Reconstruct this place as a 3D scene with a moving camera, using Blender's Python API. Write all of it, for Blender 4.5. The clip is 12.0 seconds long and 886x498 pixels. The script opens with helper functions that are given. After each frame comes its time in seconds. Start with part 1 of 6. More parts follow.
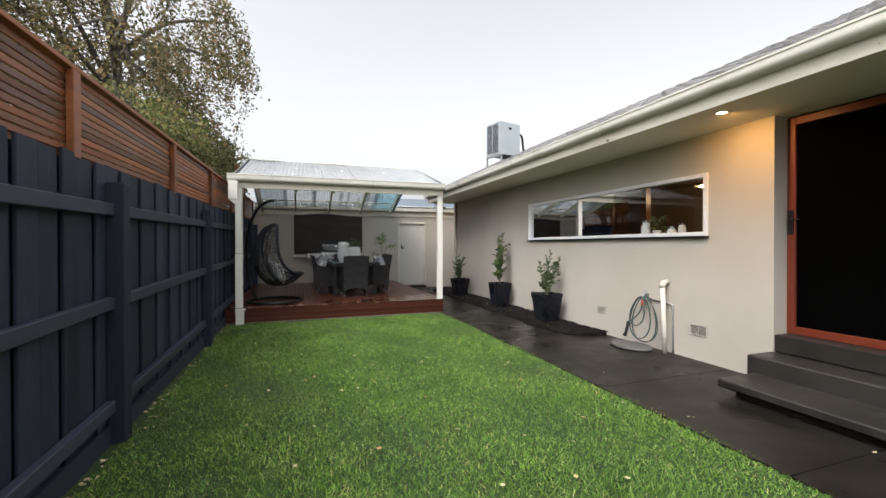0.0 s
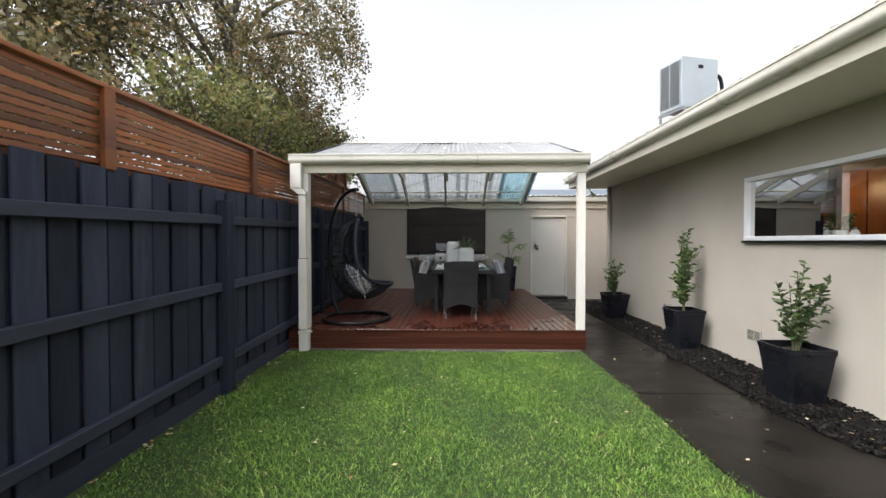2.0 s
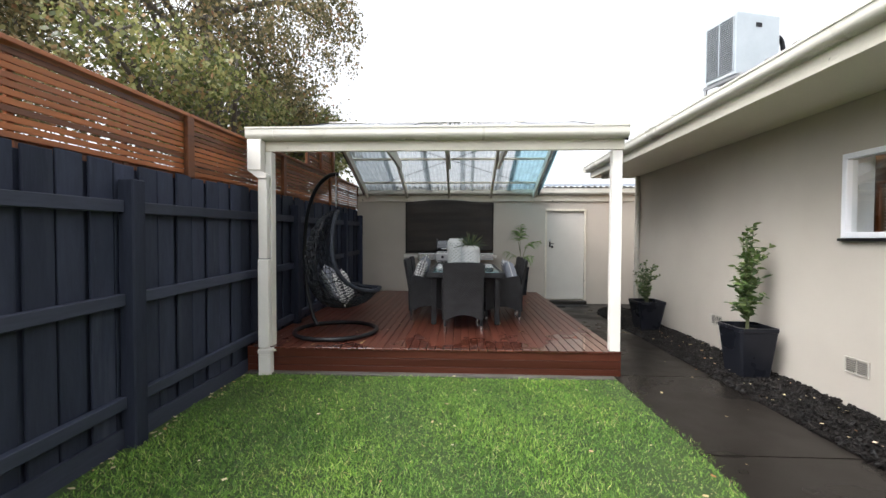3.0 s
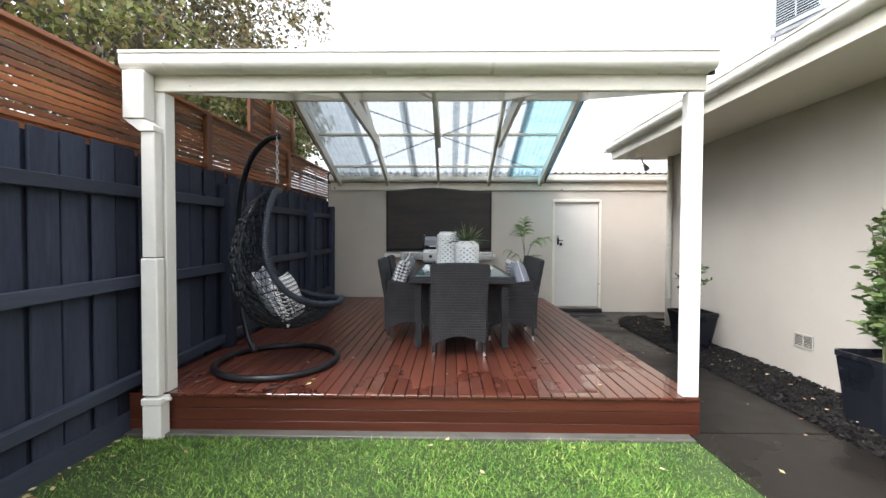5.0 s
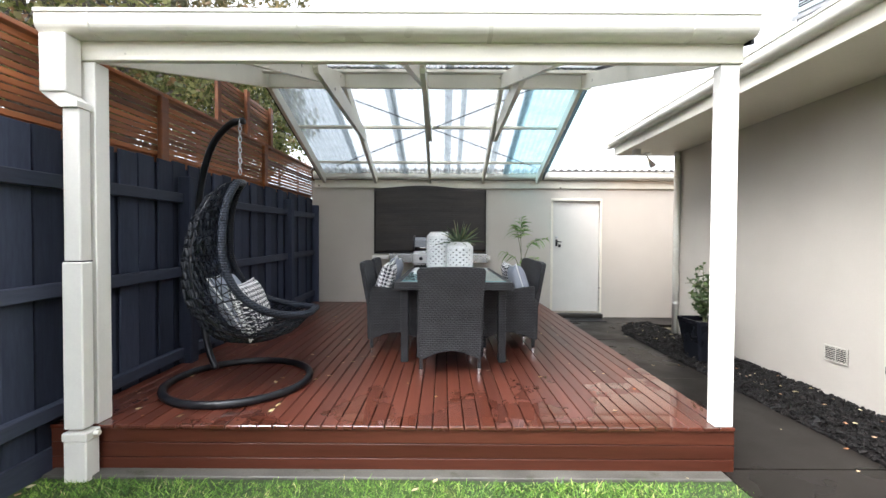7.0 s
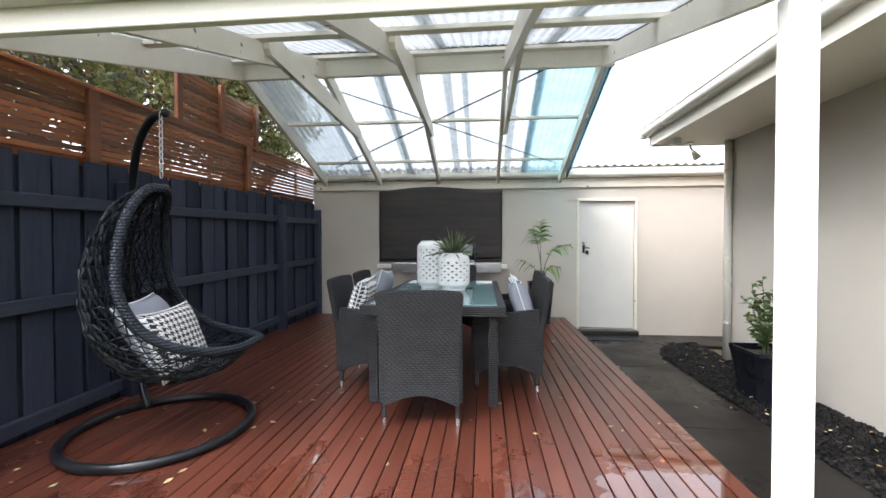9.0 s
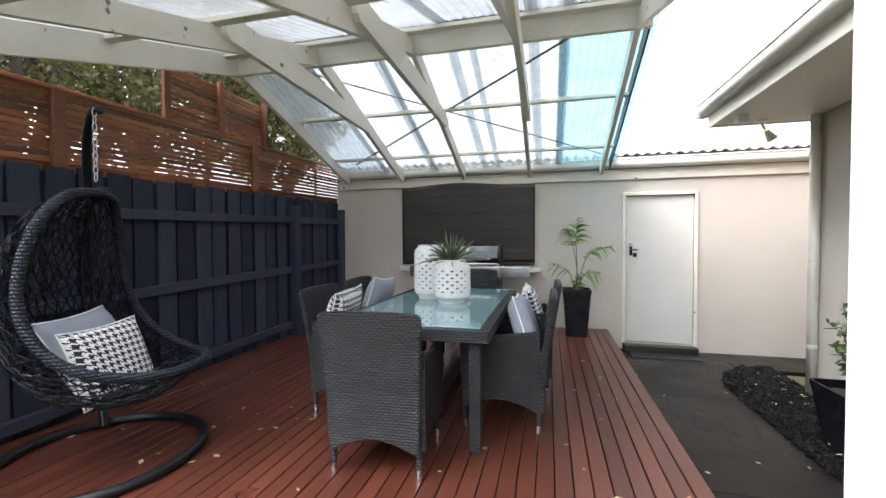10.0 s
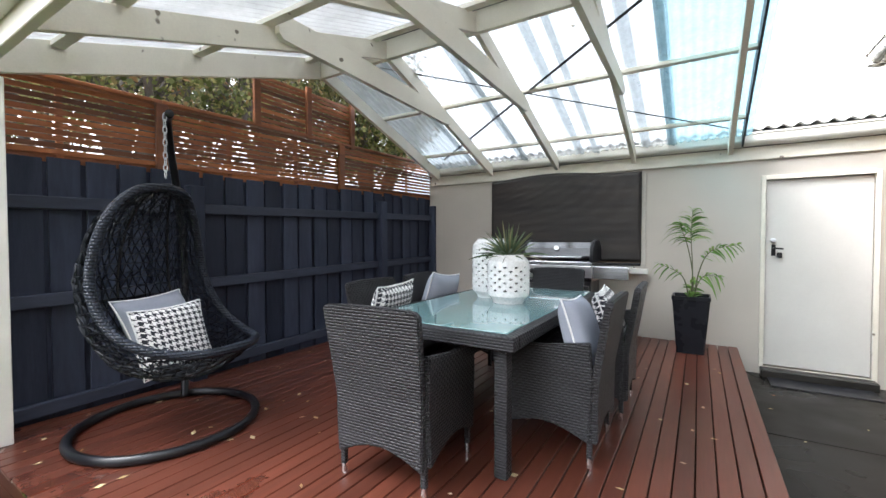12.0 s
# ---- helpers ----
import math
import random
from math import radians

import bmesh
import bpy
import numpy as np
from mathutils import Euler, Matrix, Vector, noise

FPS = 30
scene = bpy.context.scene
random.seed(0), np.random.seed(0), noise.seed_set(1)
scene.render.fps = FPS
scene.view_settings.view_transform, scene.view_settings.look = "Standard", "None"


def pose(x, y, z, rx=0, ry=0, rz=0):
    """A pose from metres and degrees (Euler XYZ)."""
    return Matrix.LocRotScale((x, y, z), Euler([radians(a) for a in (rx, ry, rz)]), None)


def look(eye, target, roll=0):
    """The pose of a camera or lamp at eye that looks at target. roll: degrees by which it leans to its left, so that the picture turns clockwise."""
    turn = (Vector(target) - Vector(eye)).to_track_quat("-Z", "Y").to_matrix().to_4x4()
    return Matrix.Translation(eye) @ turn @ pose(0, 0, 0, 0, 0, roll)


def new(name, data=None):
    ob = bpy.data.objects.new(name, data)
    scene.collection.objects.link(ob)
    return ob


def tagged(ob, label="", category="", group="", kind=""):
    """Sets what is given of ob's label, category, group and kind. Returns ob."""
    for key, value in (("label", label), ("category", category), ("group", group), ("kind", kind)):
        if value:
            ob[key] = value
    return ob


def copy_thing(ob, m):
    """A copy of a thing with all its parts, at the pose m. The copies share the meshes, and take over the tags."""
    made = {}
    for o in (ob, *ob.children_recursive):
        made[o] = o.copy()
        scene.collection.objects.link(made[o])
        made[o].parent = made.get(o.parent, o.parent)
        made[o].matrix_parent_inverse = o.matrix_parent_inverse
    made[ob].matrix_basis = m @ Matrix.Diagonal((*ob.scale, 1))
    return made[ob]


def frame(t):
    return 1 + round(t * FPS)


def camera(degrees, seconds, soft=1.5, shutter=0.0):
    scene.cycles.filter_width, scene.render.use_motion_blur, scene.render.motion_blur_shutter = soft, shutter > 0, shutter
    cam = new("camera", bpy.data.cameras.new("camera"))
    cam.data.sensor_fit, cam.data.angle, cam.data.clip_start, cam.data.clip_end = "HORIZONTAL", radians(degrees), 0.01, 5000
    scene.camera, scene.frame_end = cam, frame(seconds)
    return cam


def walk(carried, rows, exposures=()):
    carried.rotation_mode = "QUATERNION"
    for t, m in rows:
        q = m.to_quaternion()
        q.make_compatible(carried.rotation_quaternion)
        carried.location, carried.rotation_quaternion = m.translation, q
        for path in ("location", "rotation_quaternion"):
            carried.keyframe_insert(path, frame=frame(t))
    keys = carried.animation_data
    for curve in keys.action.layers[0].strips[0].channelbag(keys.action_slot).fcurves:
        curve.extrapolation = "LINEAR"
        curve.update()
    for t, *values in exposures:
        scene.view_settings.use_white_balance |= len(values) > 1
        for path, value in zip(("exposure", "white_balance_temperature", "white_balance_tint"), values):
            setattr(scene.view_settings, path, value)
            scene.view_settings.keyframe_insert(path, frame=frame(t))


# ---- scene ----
# camera and its walk
cam = camera(94.1, 12.0)
PATH = [
    (0, (-0.015, -0.107, 1.39), (0.64, 1.782, 1.374), -0.1),
    (0.5, (0.303, 0.445, 1.421), (0.728, 2.399, 1.4), 0.0),
    (1, (0.588, 1.112, 1.482), (0.795, 3.101, 1.449), 0.1),
    (1.5, (0.841, 1.712, 1.513), (0.917, 3.711, 1.474), 0.0),
    (2, (0.992, 2.382, 1.491), (0.945, 4.381, 1.454), 0.0),
    (2.5, (1.11, 2.97, 1.492), (1.022, 4.967, 1.446), 0.1),
    (3, (1.09, 3.557, 1.482), (1.003, 5.555, 1.432), 0.2),
    (5, (1.034, 5.093, 1.392), (1.001, 7.092, 1.345), 0.2),
    (5.5, (1.046, 5.267, 1.386), (1.037, 7.266, 1.341), 0.3),
    (6, (1.06, 5.385, 1.379), (1.057, 7.385, 1.336), 0.3),
    (6.5, (1.061, 5.467, 1.383), (1.059, 7.466, 1.341), 0.2),
    (7, (1.062, 5.568, 1.386), (1.06, 7.567, 1.346), 0.3),
    (9, (1.525, 6.304, 1.478), (1.33, 8.294, 1.443), -0.1),
    (9.5, (1.811, 6.61, 1.528), (1.493, 8.584, 1.481), -0.2),
    (10, (2.01, 6.921, 1.548), (1.515, 8.858, 1.495), -0.3),
    (10.5, (2.142, 7.122, 1.545), (1.479, 9.008, 1.492), -0.2),
    (11, (2.263, 7.254, 1.535), (1.424, 9.069, 1.48), -0.2),
    (11.5, (2.339, 7.331, 1.502), (1.373, 9.082, 1.451), -0.1),
    (12, (2.423, 7.399, 1.492), (1.369, 9.098, 1.44), -0.1),
]
EXPOSURES = [(0, 0.12, 6450, 11), (1.5, 0.22, 6450, 11), (3, 0.6, 6350, 11), (5, 1.2, 6200, 11), (7, 1.47, 6150, 11), (9, 1.5, 6150, 11), (10.5, 1.4, 6150, 11), (12, 1.7, 6150, 11)]
walk(cam, [(t, look(eye, target, roll)) for t, eye, target, roll in PATH], EXPOSURES)

# world: overcast sky
world = bpy.data.worlds.new("overcast")
scene.world = world
world.use_nodes = True
wt = world.node_tree
wt.nodes.clear()
w_out = wt.nodes.new("ShaderNodeOutputWorld")
w_bg = wt.nodes.new("ShaderNodeBackground")
w_sky = wt.nodes.new("ShaderNodeTexSky")
w_hsv = wt.nodes.new("ShaderNodeHueSaturation")
w_sky.sky_type, w_sky.sun_disc = "NISHITA", False
w_sky.sun_elevation, w_sky.sun_rotation = radians(56), radians(234)
w_sky.air_density, w_sky.dust_density, w_sky.ozone_density = 1.0, 6.0, 1.0
w_hsv.inputs["Saturation"].default_value = 0.13
w_hsv.inputs["Value"].default_value = 2.1
w_bg.inputs["Strength"].default_value = 0.15
wt.links.new(w_sky.outputs[0], w_hsv.inputs["Color"])
wt.links.new(w_hsv.outputs[0], w_bg.inputs["Color"])
wt.links.new(w_bg.outputs[0], w_out.inputs["Surface"])
sun_lamp = bpy.data.lights.new("sun", "SUN")
sun_lamp.energy, sun_lamp.angle, sun_lamp.color = 0.25, radians(40), (1.0, 0.97, 0.93)
sun_ob = new("sun", sun_lamp)
sun_ob.matrix_world = look((-4.9, -3.6, 9), (0, 0, 0))


# ---- materials ----
def node_mat(name):
    m = bpy.data.materials.new(name)
    m.use_nodes = True
    nt = m.node_tree
    b = nt.nodes["Principled BSDF"]
    return m, nt, b


def coords(nt, stretch=(1, 1, 1), shift=True, world_space=False):
    """Object coordinates, shifted by the object's own random number so that pieces differ."""
    if world_space:
        src = nt.nodes.new("ShaderNodeNewGeometry").outputs["Position"]
    else:
        src = nt.nodes.new("ShaderNodeTexCoord").outputs["Object"]
    mp = nt.nodes.new("ShaderNodeMapping")
    mp.inputs["Scale"].default_value = stretch
    if shift and not world_space:
        info = nt.nodes.new("ShaderNodeObjectInfo")
        mul = nt.nodes.new("ShaderNodeVectorMath")
        mul.operation = "SCALE"
        mul.inputs[0].default_value = (37, 53, 71)
        nt.links.new(info.outputs["Random"], mul.inputs["Scale"])
        add = nt.nodes.new("ShaderNodeVectorMath")
        nt.links.new(src, add.inputs[0])
        nt.links.new(mul.outputs[0], add.inputs[1])
        src = add.outputs[0]
    nt.links.new(src, mp.inputs["Vector"])
    return mp.outputs[0]


def noise_tex(nt, vec, scale, detail=4, rough=0.6):
    n = nt.nodes.new("ShaderNodeTexNoise")
    n.inputs["Scale"].default_value, n.inputs["Detail"].default_value, n.inputs["Roughness"].default_value = scale, detail, rough
    nt.links.new(vec, n.inputs["Vector"])
    return n.outputs["Fac"]


def ramp(nt, fac, stops):
    r = nt.nodes.new("ShaderNodeValToRGB")
    el = r.color_ramp.elements
    while len(el) < len(stops):
        el.new(0.5)
    for e, (p, c) in zip(el, stops):
        e.position, e.color = p, (*c, 1) if len(c) == 3 else c
    nt.links.new(fac, r.inputs["Fac"])
    return r.outputs["Color"]


def mixed(nt, a, b, fac, mode="MIX"):
    m = nt.nodes.new("ShaderNodeMix")
    m.data_type, m.blend_type = "RGBA", mode
    for sock, v in ((m.inputs["Factor"], fac), (m.inputs["A"], a), (m.inputs["B"], b)):
        if hasattr(v, "is_linked"):
            nt.links.new(v, sock)
        else:
            sock.default_value = v if isinstance(v, (int, float)) else (*v, 1)
    return m.outputs["Result"]


def bump(nt, b, height, strength, dist):
    n = nt.nodes.new("ShaderNodeBump")
    n.inputs["Strength"].default_value, n.inputs["Distance"].default_value = strength, dist
    nt.links.new(height, n.inputs["Height"])
    nt.links.new(n.outputs[0], b.inputs["Normal"])


def surface(name, dark, light, scale=4.0, fine=60.0, rough=(0.5, 0.7), relief=0.3, dist=0.002, metal=0.0, stretch=(1, 1, 1),
            vary=0.0, island=0.0, world_space=False, coat=0.0, stain=None, spec=0.5, grain_amp=0.23, knots=None):
    """A plain material: two tones over two scales of noise, uneven gloss, fine relief, a shade of its own per piece."""
    m, nt, b = node_mat(name)
    vec = coords(nt, stretch, True, world_space)
    broad, grain = noise_tex(nt, vec, scale, 3), noise_tex(nt, vec, fine, 5, 0.7)
    col = ramp(nt, broad, [(0.3, dark), (0.7, light)])
    g = ramp(nt, grain, [(0.25, (1 - grain_amp,) * 3), (0.75, (1 + grain_amp,) * 3)])
    col = mixed(nt, col, g, 0.8, "MULTIPLY")
    if stain:
        blot = noise_tex(nt, vec, stain[1], 6, 0.65)
        f = ramp(nt, blot, [(stain[2], (0, 0, 0)), (stain[2] + 0.15, (1, 1, 1))])
        col = mixed(nt, col, stain[0], f)
    if knots:
        sp = noise_tex(nt, vec, 11.0, 1, 0.3)
        col = mixed(nt, col, knots, ramp(nt, sp, [(0.77, (0, 0, 0)), (0.80, (1, 1, 1))]))
    if vary or island:
        src = nt.nodes.new("ShaderNodeObjectInfo").outputs["Random"] if vary else nt.nodes.new("ShaderNodeNewGeometry").outputs["Random Per Island"]
        a = vary or island
        col = mixed(nt, col, ramp(nt, src, [(0, (1 - a,) * 3), (1, (1 + a,) * 3)]), 1.0, "MULTIPLY")
    nt.links.new(col, b.inputs["Base Color"])
    r = ramp(nt, broad, [(0.35, (rough[0],) * 3), (0.7, (rough[1],) * 3)])
    nt.links.new(r, b.inputs["Roughness"])
    b.inputs["Metallic"].default_value = metal
    b.inputs["Coat Weight"].default_value = coat
    b.inputs["Specular IOR Level"].default_value = spec
    if relief:
        bump(nt, b, grain, relief, dist)
    return m


def glow(name, colour, strength):
    m, nt, b = node_mat(name)
    b.inputs["Base Color"].default_value = (*colour, 1)
    b.inputs["Emission Color"].default_value = (*colour, 1)
    b.inputs["Emission Strength"].default_value = strength
    return m


def glassy(name, tint, clear=0.8, rough=0.03, white=(0.9, 0.93, 0.95), milky=0.5):
    """Thin sheet: mostly see-through, with gloss and a milky part."""
    m, nt, b = node_mat(name)
    b.inputs["Base Color"].default_value = (*white, 1)
    b.inputs["Roughness"].default_value = rough
    tr = nt.nodes.new("ShaderNodeBsdfTransparent")
    tr.inputs[0].default_value = (*tint, 1)
    tl = nt.nodes.new("ShaderNodeBsdfTranslucent")
    tl.inputs[0].default_value = (*white, 1)
    half = nt.nodes.new("ShaderNodeMixShader")
    half.inputs[0].default_value = milky
    nt.links.new(b.outputs[0], half.inputs[1])
    nt.links.new(tl.outputs[0], half.inputs[2])
    vec = coords(nt, (1, 1, 1), True)
    dirt = ramp(nt, noise_tex(nt, vec, 3.0, 6, 0.7), [(0.3, (clear,) * 3), (0.75, (clear - 0.25,) * 3)])
    mx = nt.nodes.new("ShaderNodeMixShader")
    nt.links.new(dirt, mx.inputs[0])
    nt.links.new(half.outputs[0], mx.inputs[1])
    nt.links.new(tr.outputs[0], mx.inputs[2])
    nt.links.new(mx.outputs[0], nt.nodes["Material Output"].inputs["Surface"])
    return m


def window_glass(name, rough=0.0, tint=(0.9, 0.93, 0.92)):
    m, nt, b = node_mat(name)
    gl = nt.nodes.new("ShaderNodeBsdfGlossy")
    gl.inputs["Roughness"].default_value = rough
    tr = nt.nodes.new("ShaderNodeBsdfTransparent")
    tr.inputs[0].default_value = (*tint, 1)
    fr = nt.nodes.new("ShaderNodeFresnel")
    fr.inputs["IOR"].default_value = 1.33
    mx = nt.nodes.new("ShaderNodeMixShader")
    nt.links.new(fr.outputs[0], mx.inputs[0])
    nt.links.new(tr.outputs[0], mx.inputs[1])
    nt.links.new(gl.outputs[0], mx.inputs[2])
    nt.links.new(mx.outputs[0], nt.nodes["Material Output"].inputs["Surface"])
    return m


M_RENDER = surface("rendered_wall", (0.46, 0.42, 0.365), (0.52, 0.48, 0.42), 0.9, 160, (0.75, 0.9), 0.25, 0.002, world_space=True, grain_amp=0.08, spec=0.3)
M_PAINT = surface("cream_paint", (0.65, 0.61, 0.51), (0.75, 0.71, 0.61), 2.2, 70, (0.4, 0.6), 0.15, 0.001, grain_amp=0.07, knots=(0.16, 0.13, 0.09), stain=((0.46, 0.42, 0.33), 5.0, 0.68))
M_POST = surface("post_paint", (0.72, 0.70, 0.65), (0.80, 0.78, 0.73), 2.0, 60, (0.4, 0.55), 0.08, 0.001, grain_amp=0.04, stain=((0.66, 0.63, 0.56), 7.0, 0.68))
M_GUTTER = surface("gutter_paint", (0.58, 0.56, 0.49), (0.68, 0.66, 0.59), 1.4, 30, (0.25, 0.4), 0.05, 0.001, grain_amp=0.05, stain=((0.40, 0.37, 0.26), 4.0, 0.68))
M_SOFFIT = surface("soffit_paint", (0.70, 0.65, 0.54), (0.76, 0.71, 0.60), 1.0, 40, (0.6, 0.75), 0.05, 0.001, grain_amp=0.04)
M_WHITE = surface("white_frame", (0.78, 0.79, 0.82), (0.84, 0.85, 0.88), 3.0, 40, (0.3, 0.4), 0.03, 0.001, grain_amp=0.03)
M_DOOR = surface("door_paint", (0.56, 0.54, 0.50), (0.61, 0.59, 0.545), 1.5, 50, (0.35, 0.5), 0.03, 0.001, grain_amp=0.03)
M_FENCE = surface("fence_paint", (0.024, 0.029, 0.046), (0.048, 0.056, 0.085), 2.5, 45, (0.5, 0.7), 0.6, 0.002, stretch=(1, 1, 0.12), vary=0.28, spec=0.12, stain=((0.062, 0.070, 0.096), 3.5, 0.60))
M_FENCE_RAIL = surface("fence_rail_paint", (0.027, 0.033, 0.052), (0.050, 0.058, 0.087), 2.5, 45, (0.5, 0.7), 0.5, 0.002, stretch=(1, 0.12, 1), vary=0.12, spec=0.3)
M_SLAT = surface("cedar_slat", (0.14, 0.041, 0.013), (0.31, 0.105, 0.032), 3.0, 40, (0.45, 0.65), 0.4, 0.0015, stretch=(1, 0.1, 1), vary=0.5, stain=((0.06, 0.021, 0.012), 4.0, 0.60))
M_CONCRETE = surface("wet_concrete", (0.010, 0.0085, 0.0072), (0.023, 0.0198, 0.0168), 1.1, 90, (0.2, 0.55), 0.35, 0.002, world_space=True, stain=((0.010, 0.0088, 0.0076), 2.3, 0.6), spec=0.1)
M_STEP = surface("step_concrete", (0.018, 0.0162, 0.014), (0.036, 0.0325, 0.0285), 2.0, 90, (0.3, 0.6), 0.4, 0.002, world_space=True, stain=((0.025, 0.023, 0.02), 3.0, 0.58), spec=0.25)
M_EDGING = surface("edging_concrete", (0.05, 0.047, 0.040), (0.10, 0.093, 0.080), 5.0, 90, (0.5, 0.75), 0.5, 0.003, world_space=True, stain=((0.03, 0.034, 0.016), 7.0, 0.55))
M_SOIL = surface("soil", (0.07, 0.06, 0.035), (0.12, 0.10, 0.05), 3.0, 80, (0.8, 0.95), 0.8, 0.01, world_space=True)
M_MULCH = surface("bark_mulch", (0.005, 0.004, 0.004), (0.015, 0.012, 0.011), 14.0, 120, (0.5, 0.8), 1.0, 0.01, world_space=True, spec=0.1)
M_CHIP = surface("bark_chip", (0.004, 0.004, 0.004), (0.014, 0.012, 0.011), 9.0, 90, (0.35, 0.7), 0.6, 0.003, island=0.7, spec=0.12)
M_RED = surface("red_timber", (0.13, 0.022, 0.010), (0.19, 0.036, 0.016), 3.0, 50, (0.3, 0.5), 0.2, 0.001, stretch=(1, 1, 0.15))
M_TILE = surface("roof_tile", (0.10, 0.097, 0.095), (0.21, 0.205, 0.195), 3.0, 60, (0.5, 0.75), 0.4, 0.003, island=0.2)
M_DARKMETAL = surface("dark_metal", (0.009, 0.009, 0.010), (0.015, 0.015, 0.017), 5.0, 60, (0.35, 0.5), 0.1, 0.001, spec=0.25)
M_BLACK = surface("black_frame", (0.009, 0.009, 0.011), (0.014, 0.014, 0.017), 5.0, 60, (0.3, 0.45), 0.05, 0.001, spec=0.3)
M_STEEL = surface("stainless", (0.50, 0.50, 0.50), (0.62, 0.62, 0.62), 3.0, 80, (0.18, 0.32), 0.05, 0.0005, metal=1.0, stretch=(0.1, 1, 1))
M_HOOD = surface("hood_steel", (0.16, 0.16, 0.165), (0.24, 0.24, 0.245), 3.0, 80, (0.16, 0.28), 0.05, 0.0005, metal=1.0, stretch=(0.1, 1, 1))
M_GALV = surface("galvanised", (0.42, 0.43, 0.44), (0.55, 0.56, 0.57), 6.0, 60, (0.3, 0.45), 0.1, 0.0005, metal=1.0)
M_ZINC = surface("weathered_zinc", (0.035, 0.035, 0.036), (0.07, 0.07, 0.07), 9.0, 70, (0.5, 0.7), 0.1, 0.0005, spec=0.2)
M_AC = surface("unit_casing", (0.40, 0.45, 0.48), (0.47, 0.52, 0.55), 2.0, 40, (0.35, 0.5), 0.03, 0.001, grain_amp=0.04)
M_PVC = surface("pvc", (0.66, 0.64, 0.56), (0.74, 0.72, 0.65), 3.0, 30, (0.3, 0.45), 0.03, 0.001)
M_CORR = surface("corrugated_iron", (0.40, 0.40, 0.39), (0.55, 0.55, 0.53), 2.0, 50, (0.3, 0.5), 0.1, 0.001, metal=0.4)
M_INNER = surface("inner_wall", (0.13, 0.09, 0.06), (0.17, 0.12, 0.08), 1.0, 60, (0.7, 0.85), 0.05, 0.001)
M_INFLOOR = surface("inner_floor", (0.12, 0.06, 0.03), (0.18, 0.09, 0.045), 2.0, 50, (0.25, 0.4), 0.05, 0.001, stretch=(1, 0.1, 1))
M_HONEY = surface("honey_timber", (0.17, 0.062, 0.018), (0.24, 0.09, 0.026), 2.0, 40, (0.3, 0.45), 0.1, 0.001, stretch=(1, 1, 0.12))
M_VENT = surface("vent_paint", (0.42, 0.39, 0.34), (0.48, 0.45, 0.39), 4.0, 60, (0.6, 0.75), 0.05, 0.001)
M_GLASS = window_glass("window_glass")
M_SHEET_CLEAR = glassy("clear_roof_sheet", (0.50, 0.53, 0.54), 0.84, 0.05, (0.7, 0.73, 0.75), 0.3)
M_SHEET_GREY = glassy("weathered_roof_sheet", (0.30, 0.34, 0.36), 0.66, 0.12, (0.50, 0.54, 0.56), 0.35)
M_SHEET_FRONT = glassy("white_roof_sheet", (0.26, 0.28, 0.295), 0.55, 0.10, (0.86, 0.88, 0.90), 0.16)
M_SHEET_LAP = glassy("lapped_roof_sheet", (0.52, 0.55, 0.555), 0.8, 0.08, (0.6, 0.63, 0.64), 0.3)
M_SHEET_BLUE = glassy("blue_roof_sheet", (0.28, 0.43, 0.48), 0.84, 0.05, (0.45, 0.7, 0.8))
M_SCREEN = glassy("dark_fly_screen", (0.3, 0.3, 0.3), 0.45, 0.8, (0.004, 0.004, 0.004))
M_SCREEN.node_tree.nodes["Principled BSDF"].inputs["Specular IOR Level"].default_value = 0.05


# ---- building helpers ----
def mesh_from(name, bm, material, smooth=False):
    me = bpy.data.meshes.new(name)
    bm.normal_update()
    bm.to_mesh(me)
    bm.free()
    for mt in (material if isinstance(material, (list, tuple)) else [material]):
        me.materials.append(mt)
    if smooth:
        me.polygons.foreach_set("use_smooth", [True] * len(me.polygons))
    return me


def raw_mesh(name, verts, faces, material, smooth=False):
    me = bpy.data.meshes.new(name)
    me.from_pydata([tuple(map(float, v)) for v in verts], [], faces)
    me.materials.append(material)
    if smooth:
        me.polygons.foreach_set("use_smooth", [True] * len(me.polygons))
    return me


def quad_cloud(name, corners, material):
    """Many loose four-cornered leaves: corners is an array (n, 4, 3)."""
    n = len(corners)
    me = bpy.data.meshes.new(name)
    me.vertices.add(n * 4)
    me.vertices.foreach_set("co", np.asarray(corners, np.float32).ravel())
    me.loops.add(n * 4)
    me.loops.foreach_set("vertex_index", np.arange(n * 4, dtype=np.int32))
    me.polygons.add(n)
    me.polygons.foreach_set("loop_start", np.arange(0, n * 4, 4, dtype=np.int32))
    me.update(calc_edges=True)
    me.materials.append(material)
    return me


def part(name, bm, material, parent=None, label="", smooth=False, at=None):
    """Link a bmesh (or a ready mesh) as one object under a thing or a part."""
    me = bm if isinstance(bm, bpy.types.Mesh) else mesh_from(name, bm, material, smooth)
    ob = new(name, me)
    if parent is not None:
        ob.parent = parent
    if at is not None:
        ob.matrix_basis = at
    if label:
        ob["label"] = label
    return ob


def thing(name, label, category, group="", kind="", at=None):
    ob = new(name)
    ob.empty_display_size = 0.1
    if at is not None:
        ob.matrix_basis = at
    return tagged(ob, label, category, group, kind)


def solid(name, bm, material, label, category, group="", kind="", smooth=False, at=None):
    return tagged(part(name, bm, material, None, "", smooth, at), label, category, group, kind)


def structure(name, bm, material, label="", category="", smooth=False):
    return tagged(part(name, bm, material, None, "", smooth), label, category, "", "structure")


